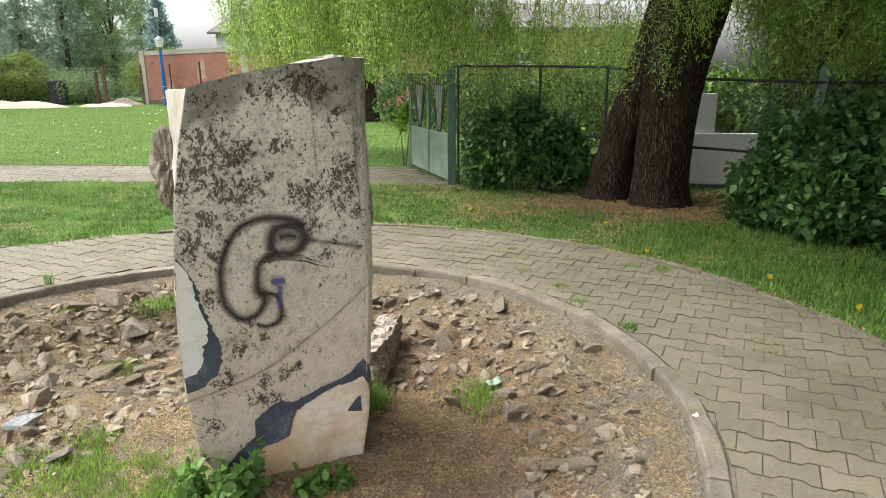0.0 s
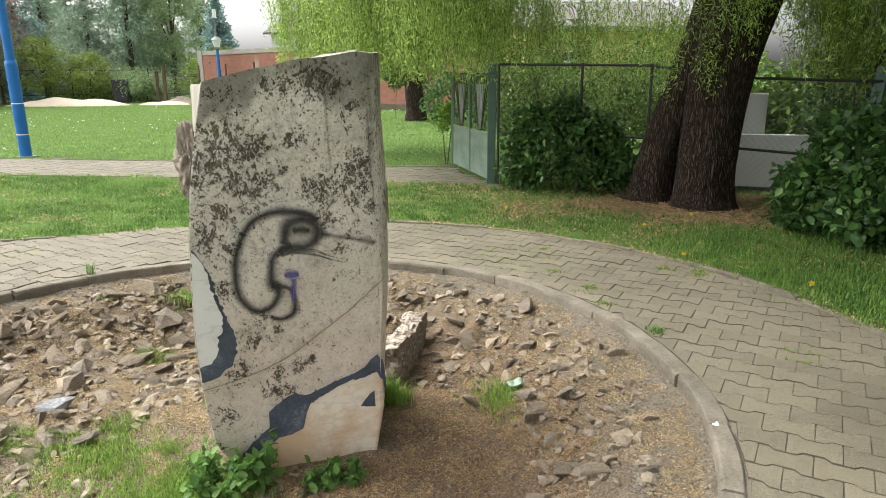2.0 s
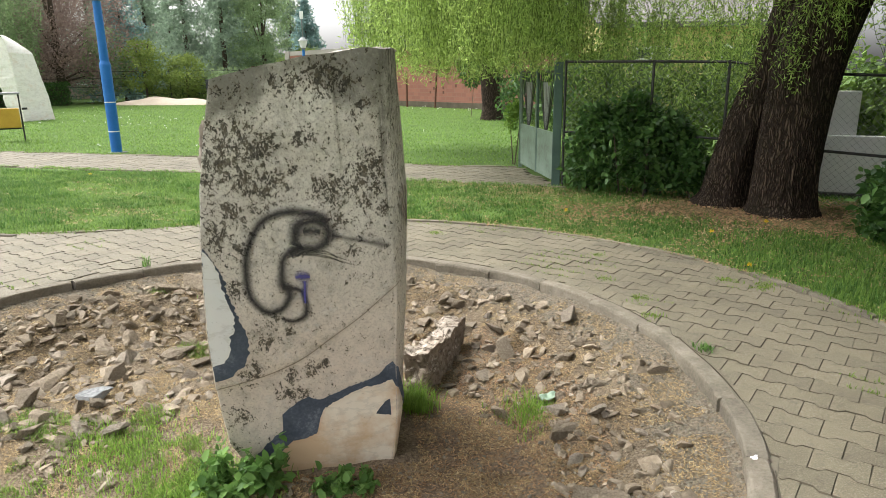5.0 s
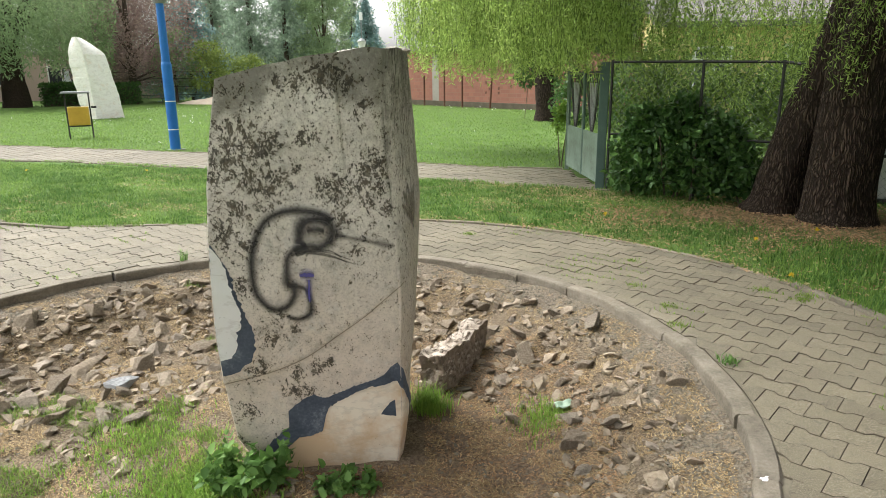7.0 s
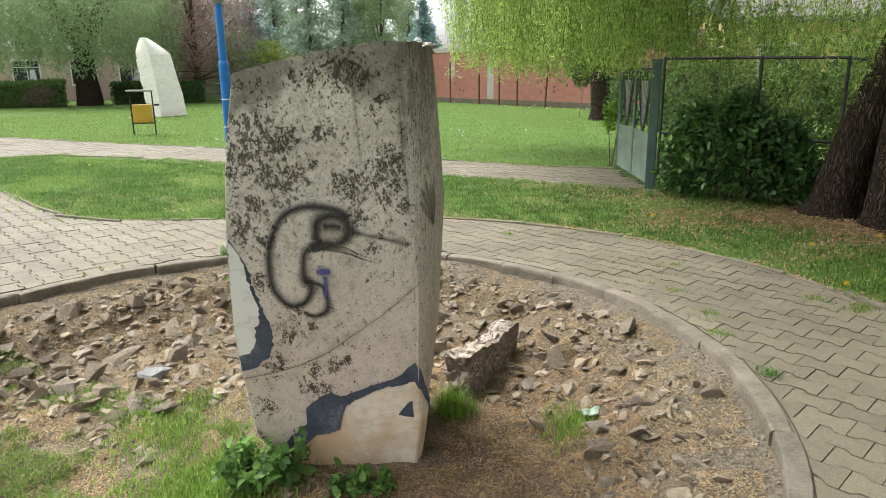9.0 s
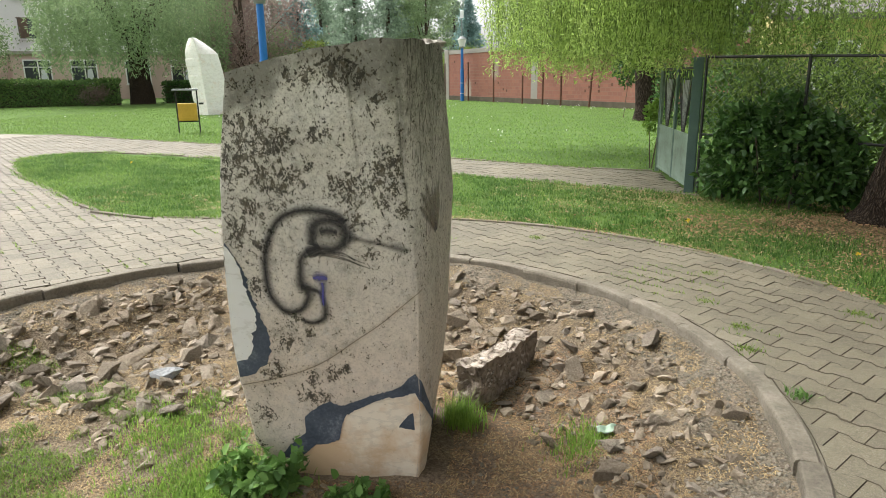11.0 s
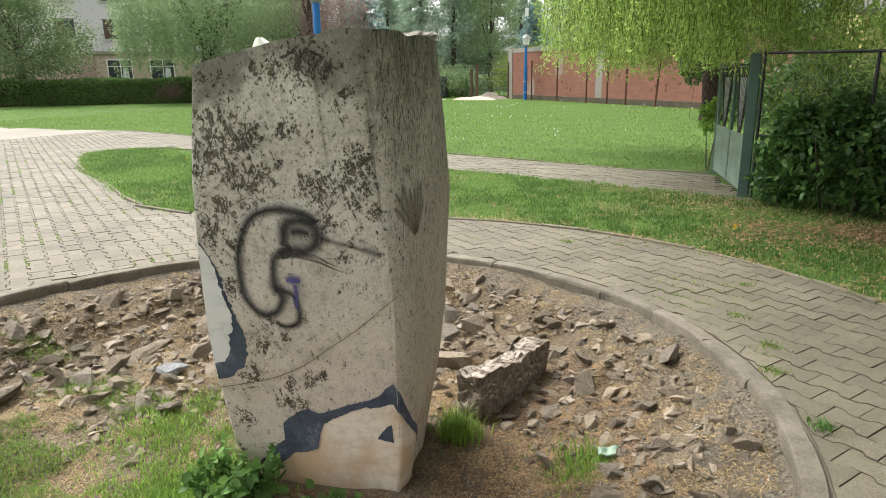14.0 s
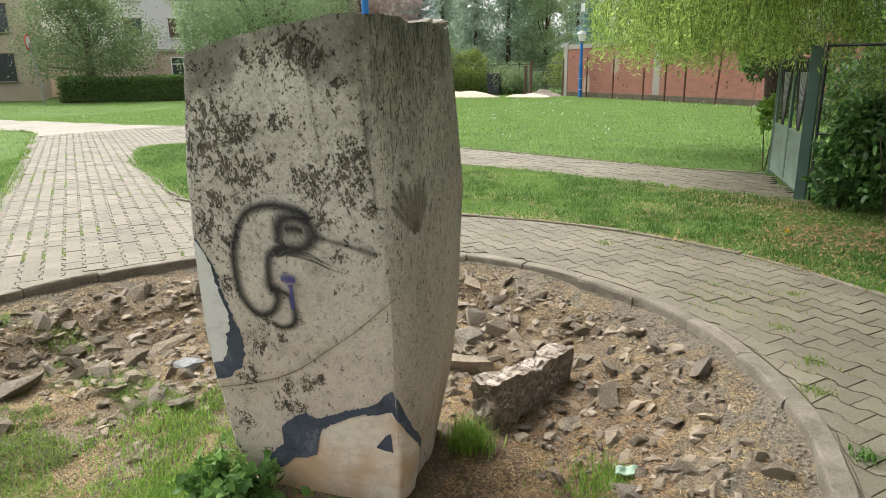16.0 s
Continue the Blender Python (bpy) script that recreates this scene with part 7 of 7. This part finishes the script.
def window(parent, w, h, m, open_sash=False):
    """A white framed window: recess, frame, mullion, panes, sill; local x along the wall, facing -y."""
    win = part("window", box_mesh("window", (w, 0.05, h), M_GLASS, 0, at=(0, 0.0, 0)), parent, m=m)
    for x in (-w / 2, w / 2):
        part("frame", box_mesh("frame", (0.09, 0.10, h + 0.09), M_WHITE, 0.01, at=(x, -0.03, -0.045)), win)
    for z in (-0.045, h - 0.045):
        part("frame", box_mesh("frame", (w - 0.09, 0.10, 0.09), M_WHITE, 0.01, at=(0, -0.03, z)), win)
    part("mullion", box_mesh("mullion", (0.08, 0.09, h - 0.09), M_WHITE, 0.01, at=(0.05, -0.03, 0.045)), win)
    part("transom", box_mesh("transom", (w - 0.09, 0.085, 0.07), M_WHITE, 0.01, at=(0, -0.03, h * 0.70)), win)
    part("sill", box_mesh("sill", (w + 0.2, 0.22, 0.06), M_WHITE, 0.01, at=(0, -0.08, -0.11)), win)
    if open_sash:
        part("curtain", box_mesh("curtain", (w * 0.32, 0.02, h * 0.62), M_CURTAIN, 0.005, 0.55, at=(w * 0.22, -0.035, 0.06)), win, "white curtain in the opening")


def flats():
    corner, far = Vector((-48.0, 31.8, 0)), Vector((-36.5, 48.5, 0))
    d = far - corner
    ln = d.length
    b = thing("apartment_building", "block of flats with a pink ground floor and white upper storeys", "building", tuple(corner), math.degrees(math.atan2(d.y, d.x)))
    part("ground_floor", box_mesh("ground_floor", (ln, 4.0, 3.3), M_PINK, 0, at=(ln / 2, 2.0, 0)), b, "pink plastered ground floor")
    part("canopy_slab", box_mesh("canopy_slab", (ln + 0.5, 4.4, 0.22), M_CONCRETE, 0.02, at=(ln / 2, 2.0, 3.3)), b)
    part("side_wing", box_mesh("side_wing", (9, 6.0, 3.4), M_PINK, 0, at=(-4.5, 6.5, 0)), b, "pink plastered side wing")
    part("upper_block", box_mesh("upper_block", (ln + 9, 9.0, 9.5), M_PLASTER, 0, at=(ln / 2 - 4.5, 8.6, 3.52)), b, "white plastered upper storeys")
    part("roof", box_mesh("roof", (ln + 10, 10.0, 0.3), M_CONCRETE, 0.02, at=(ln / 2 - 4.5, 8.6, 13.0)), b)
    for k, x in enumerate((1.6, 4.6, 8.3, 11.6, 15.0, 18.2)):
        window(b, 1.7, 1.75, pose(x, -0.03, 1.15), k in (0, 1, 3))
    for z in (4.6, 7.5, 10.4):
        for x in (-6.2, -2.0, 1.4, 4.8, 8.2, 11.6, 15.0):
            win = part("window", box_mesh("window", (1.35, 0.08, 1.5), M_GLASS, 0, at=(0, 0, 0)), b, m=pose(x, 4.07, z))
            part("frame", box_mesh("frame", (1.5, 0.05, 0.08), M_WOOD, 0.005, at=(0, -0.03, 1.46)), win)
            part("shutter", box_mesh("shutter", (0.62, 0.06, 1.42), M_WOOD, 0.005, at=(-0.33, -0.04, 0.03)), win, "brown shutter")
            part("sill", box_mesh("sill", (1.6, 0.2, 0.07), M_PLASTER, 0.005, at=(0, -0.08, -0.09)), win)


flats()


def beige_house():
    b = thing("apartment_building", "beige and pink plastered block with dark windows", "building", (-52.0, 14.2, 0), 62)
    part("wall", box_mesh("wall", (9.5, 8.0, 9.0), M_BEIGE, 0, at=(4.75, 4.0, 0)), b)
    part("pilaster", box_mesh("pilaster", (2.6, 0.2, 9.0), M_PINK, 0, at=(4.2, -0.08, 0)), b, "pink plastered strip")
    for x in (2.0, 7.4):
        for z in (1.3, 4.4, 7.3):
            win = part("window", box_mesh("window", (1.5, 0.08, 1.7), M_GLASS, 0), b, m=pose(x, -0.04, z))
            part("frame", box_mesh("frame", (1.66, 0.1, 0.08), M_WOOD, 0.005, at=(0, -0.02, 1.68)), win)
            part("sill", box_mesh("sill", (1.7, 0.2, 0.07), M_CONCRETE, 0.005, at=(0, -0.06, -0.09)), win)
    part("roof", box_mesh("roof", (10, 8.6, 0.3), M_ROOF, 0.02, at=(4.75, 4.0, 9.0)), b)


beige_house()


def gabled_house(label, x, y, turn, w, d, eave, ridge, wall_mat):
    h = thing("house", label, "house", (x, y, 0), turn)
    part("wall", box_mesh("wall", (w, d, eave), wall_mat, 0), h)
    o = 0.5
    v = [(-w / 2 - o, -d / 2 - o, eave), (w / 2 + o, -d / 2 - o, eave), (w / 2 + o, d / 2 + o, eave), (-w / 2 - o, d / 2 + o, eave), (-w / 2 - o, 0, ridge), (w / 2 + o, 0, ridge)]
    v += [(p[0], p[1], p[2] + 0.16) for p in v]
    f = [(0, 1, 5, 4), (2, 3, 4, 5), (6, 10, 11, 7), (8, 11, 10, 9), (0, 6, 7, 1), (2, 8, 9, 3), (0, 4, 10, 6), (4, 3, 9, 10), (1, 7, 11, 5), (5, 11, 8, 2)]
    part("roof", mesh_of("roof", v, f, M_ROOF), h, "grey tiled roof")
    gv = [(sx * w / 2, sy * d / 2, eave) for sx in (-1, 1) for sy in (-1, 1)] + [(-w / 2, 0, ridge - 0.1), (w / 2, 0, ridge - 0.1)]
    for ids in ((0, 1, 4), (2, 5, 3)):
        part("gable", mesh_of("gable", [gv[i] for i in ids], [(0, 1, 2)], wall_mat), h)
    for k in (-0.25, 0.25):
        window(h, 1.2, 1.3, pose(k * w, -d / 2 - 0.03, 0.95))
    return h


gabled_house("yellow plastered house with a grey roof behind the yard", 3.6, 27.5, 12, 6.0, 5.5, 2.9, 4.0, M_OCHRE)
gabled_house("white house with a wide grey eave beyond the brick wall", -11.6, 60.0, -20, 12, 9, 4.9, 7.2, M_PLASTER)

low = thing("low_wall", "white-painted wall behind the fence", "wall", (3.10, 8.80, 0), -14, kind="structure")
part("panel", box_mesh("panel", (1.15, 0.10, 0.66), M_WHITE, 0.01, at=(0.575, 0, 0.06)), low)
part("footing", box_mesh("footing", (1.2, 0.20, 0.12), M_DARKIRON, 0.01, at=(0.58, 0, -0.06)), low, "dark footing")
part("upper_panel", box_mesh("upper_panel", (0.46, 0.06, 0.50), M_WHITE, 0.01, at=(0.23, 0.02, 0.724)), low, "stained white upper panel")


def traffic_sign():
    s = thing("traffic_sign", "leaning grey post with a round red-rimmed sign seen edge on", "road sign", (-38.6, 18.7, 0), 20)
    part("pole", rod_mesh("pole", (0, 0, -0.05), (-0.30, -0.2, 3.3), 0.04, M_GREYMETAL, 10), s)
    for name, r, o, mat in (("disc", 0.42, 0.0, M_RED), ("disc_face", 0.30, 0.012, M_WHITE)):
        me = rod_mesh(name, (0, -0.02 - o, 0), (0, 0.0, 0), r, mat, 24)
        part(name, me, s, m=pose(-0.34, -0.24, 3.35, 0, 18, 118))


traffic_sign()


# ---- the building yard at the end of the lawn ----
def heap(name, label, category, x, y, rx, ry, h, material, seed, rough=0.35):
    v, f, n = [], [], 26
    for j in range(n + 1):
        for i in range(n + 1):
            u, w = 2 * i / n - 1, 2 * j / n - 1
            k = max(0.0, 1 - u * u - w * w) ** 0.8
            v.append((u * rx, w * ry, h * k * (1 + rough * noise.noise((u * 2.5 + seed, w * 2.5, 0))) - 0.03))
    for j in range(n):
        for i in range(n):
            a = j * (n + 1) + i
            f.append((a, a + 1, a + n + 2, a + n + 1))
    ob = new(name, mesh_of(name, v, f, material, True))
    ob.location = (x, y, 0)
    return tagged(ob, label, category)


heap("sand_heap", "low pale heap of sand at the lawn's end", "sand heap", -23.2, 35.6, 3.6, 1.4, 0.42, M_SAND, 1)
heap("sand_heap", "low pale heap of sand at the lawn's end", "sand heap", -18.0, 36.2, 1.5, 0.9, 0.20, M_SAND, 5)
heap("rubble_heap", "small heap of brown building rubble", "rubble heap", -17.6, 37.4, 1.2, 0.6, 0.30, M_ROUGH, 9, 0.8)
heap("earth_mound", "overgrown heap of earth under the trees", "earth heap", -25.0, 41.0, 3.6, 1.6, 0.9, M_GROUND, 12)
for x, y, h in ((-18.6, 37.6, 2.1), (-17.0, 38.8, 2.15), (-20.0, 39.5, 1.8)):
    p = thing("timber_post", "weathered dark timber post in the yard", "post", (x, y, 0), group="timber posts")
    part("shaft", rod_mesh("shaft", (0, 0, -0.05), (0.03, 0.02, h), 0.11, M_WOOD, 8, 0.10), p)
bin2 = thing("refuse_bin", "dark grey wheeled refuse bin with a lid", "refuse bin", (-22.2, 39.4, 0), 15)
part("tub", box_mesh("tub", (0.78, 0.75, 1.2), M_PLASTIC, 0.04, 1.1, at=(0, 0, 0.06)), bin2)
part("lid", box_mesh("lid", (0.92, 0.9, 0.10), M_PLASTIC, 0.03, 0.9, at=(0, 0, 1.26)), bin2, "dark grey lid")
for sx in (-0.3, 0.3):
    part("wheel", rod_mesh("wheel", (sx, 0.3, 0.09), (sx + 0.06, 0.3, 0.09), 0.09, M_DARKIRON, 12), bin2)


def yard_fence():
    f = thing("yard_fence", "thin dark wire fence in front of the trees", "fence")
    pts = [Vector((-31.0, 33.5, 0)), Vector((-28.0, 36.5, 0)), Vector((-25.0, 39.0, 0)), Vector((-21.0, 40.5, 0)), Vector((-17.0, 39.6, 0))]
    for p in pts:
        bar("post", p + Vector((0, 0, -0.05)), p + Vector((0, 0, 2.0)), 0.05, M_DARKIRON, f)
    for p, q in zip(pts, pts[1:]):
        for z in (0.5, 1.0, 1.5, 1.9):
            bar("wire", p + Vector((0, 0, z)), q + Vector((0, 0, z)), 0.018, M_DARKIRON, f)


yard_fence()


# ---- paving blocks: waisted double-T blocks in half bond ----
PITCH, LONG, TURN, U0, V0 = 0.14, 0.20, radians(-25.5), 0.240, 2.741
CT, ST = math.cos(TURN), math.sin(TURN)


def block_outline(gap=0.0017, amp=0.0125):
    """The double-T outline about its centre: wide ends, narrow waist."""
    hw, hl = PITCH / 2, LONG / 2 - gap * 0.5
    wide, thin = hw + amp - gap, hw - amp - gap
    top = [(-hl, wide), (-hl * 0.62, wide), (-hl * 0.38, thin), (hl * 0.38, thin), (hl * 0.62, wide), (hl, wide)]
    return top + [(x, -y) for x, y in reversed(top)]


BLOCK = block_outline()


def block_mesh(shift=None):
    """One block, its top arrises bevelled; shift maps a corner to its cut place."""
    n = len(BLOCK)
    ring = [(x, y) if shift is None else shift(x, y) for x, y in BLOCK]
    mx, my = sum(p[0] for p in ring) / n, sum(p[1] for p in ring) / n
    v = [(x, y, -0.035) for x, y in ring] + [(x, y, -0.005) for x, y in ring] + [(mx + (x - mx) * 0.984, my + (y - my) * 0.962, 0.0) for x, y in ring]
    f = []
    for lay in (0, n):
        f += [(lay + (i + 1) % n, lay + i, lay + n + i, lay + n + (i + 1) % n) for i in range(n)]
    f.append(tuple(range(3 * n - 1, 2 * n - 1, -1)))
    return v, f


whole_v, whole_f = block_mesh()
whole = mesh_of("paving_block", whole_v, whole_f, M_PAVER)
whole.materials.append(M_GRIME)
# Sides and bevels take the dark colour for joint dirt and shadow.
whole.polygons.foreach_set("material_index", [0 if i == len(whole_f) - 1 else 1 for i in range(len(whole_f))])
prng = random.Random(8)
joined_v, joined_f, singles, cut = [], [], 0, 0
rows = range(-70, 120)
for row in rows:
    v0 = V0 + PITCH * row
    for col in range(-110, 40):
        u0 = U0 + LONG * (col + 0.5 + 0.5 * (row % 2))
        x, y = u0 * CT - v0 * ST, u0 * ST + v0 * CT
        r = math.hypot(x - CX, y - CY)
        if x < -17 or y > 13.5 or y < -4:
            continue
        on_ring = R_OUT - 0.04 < r < R_PAVE + 0.05
        if not on_ring and not (r >= R_PAVE and inside(x, y, LEFT_PATH)):
            continue
        m = Matrix.Translation((x, y, prng.uniform(-0.0025, 0.0025) + 0.004 * noise.noise((x * 0.9, y * 0.9, 0)))) @ Euler((prng.gauss(0, 0.006), prng.gauss(0, 0.006), TURN + prng.gauss(0, 0.008))).to_matrix().to_4x4()
        at_rim = (r < R_OUT + 0.14) or (r > R_PAVE - 0.14 and not inside(x, y, LEFT_PATH))
        if not at_rim and 0.55 < x < 2.35 and 2.0 < y < 5.0 and singles < 300:
            ob = new("paving_block", whole)
            ob.parent = pavement
            ob.matrix_basis = m
            singles += 1
            continue
        if at_rim:
            def shift(px, py):
                q = m @ Vector((px, py, 0))
                rr = math.hypot(q.x - CX, q.y - CY)
                k = min(max(rr, R_OUT + 0.006), R_PAVE - 0.004 if not inside(q.x, q.y, LEFT_PATH) else 99) / rr
                w = m.inverted() @ Vector((CX + (q.x - CX) * k, CY + (q.y - CY) * k, q.z))
                return w.x, w.y
            bv, bf = block_mesh(shift)
        else:
            bv, bf = whole_v, whole_f
        b0 = len(joined_v)
        joined_v += [m @ Vector(p) for p in bv]
        joined_f += [tuple(b0 + i for i in f) for f in bf]
rest_mesh = mesh_of("paving_blocks", joined_v, joined_f, M_PAVER)
rest_mesh.materials.append(M_GRIME)
rest_mesh.polygons.foreach_set("material_index", [0 if i % len(whole_f) == len(whole_f) - 1 else 1 for i in range(len(joined_f))])
rest = part("paving_blocks", rest_mesh, pavement)
tagged(rest, "more of the same grey-tan paving blocks", kind="stuff")
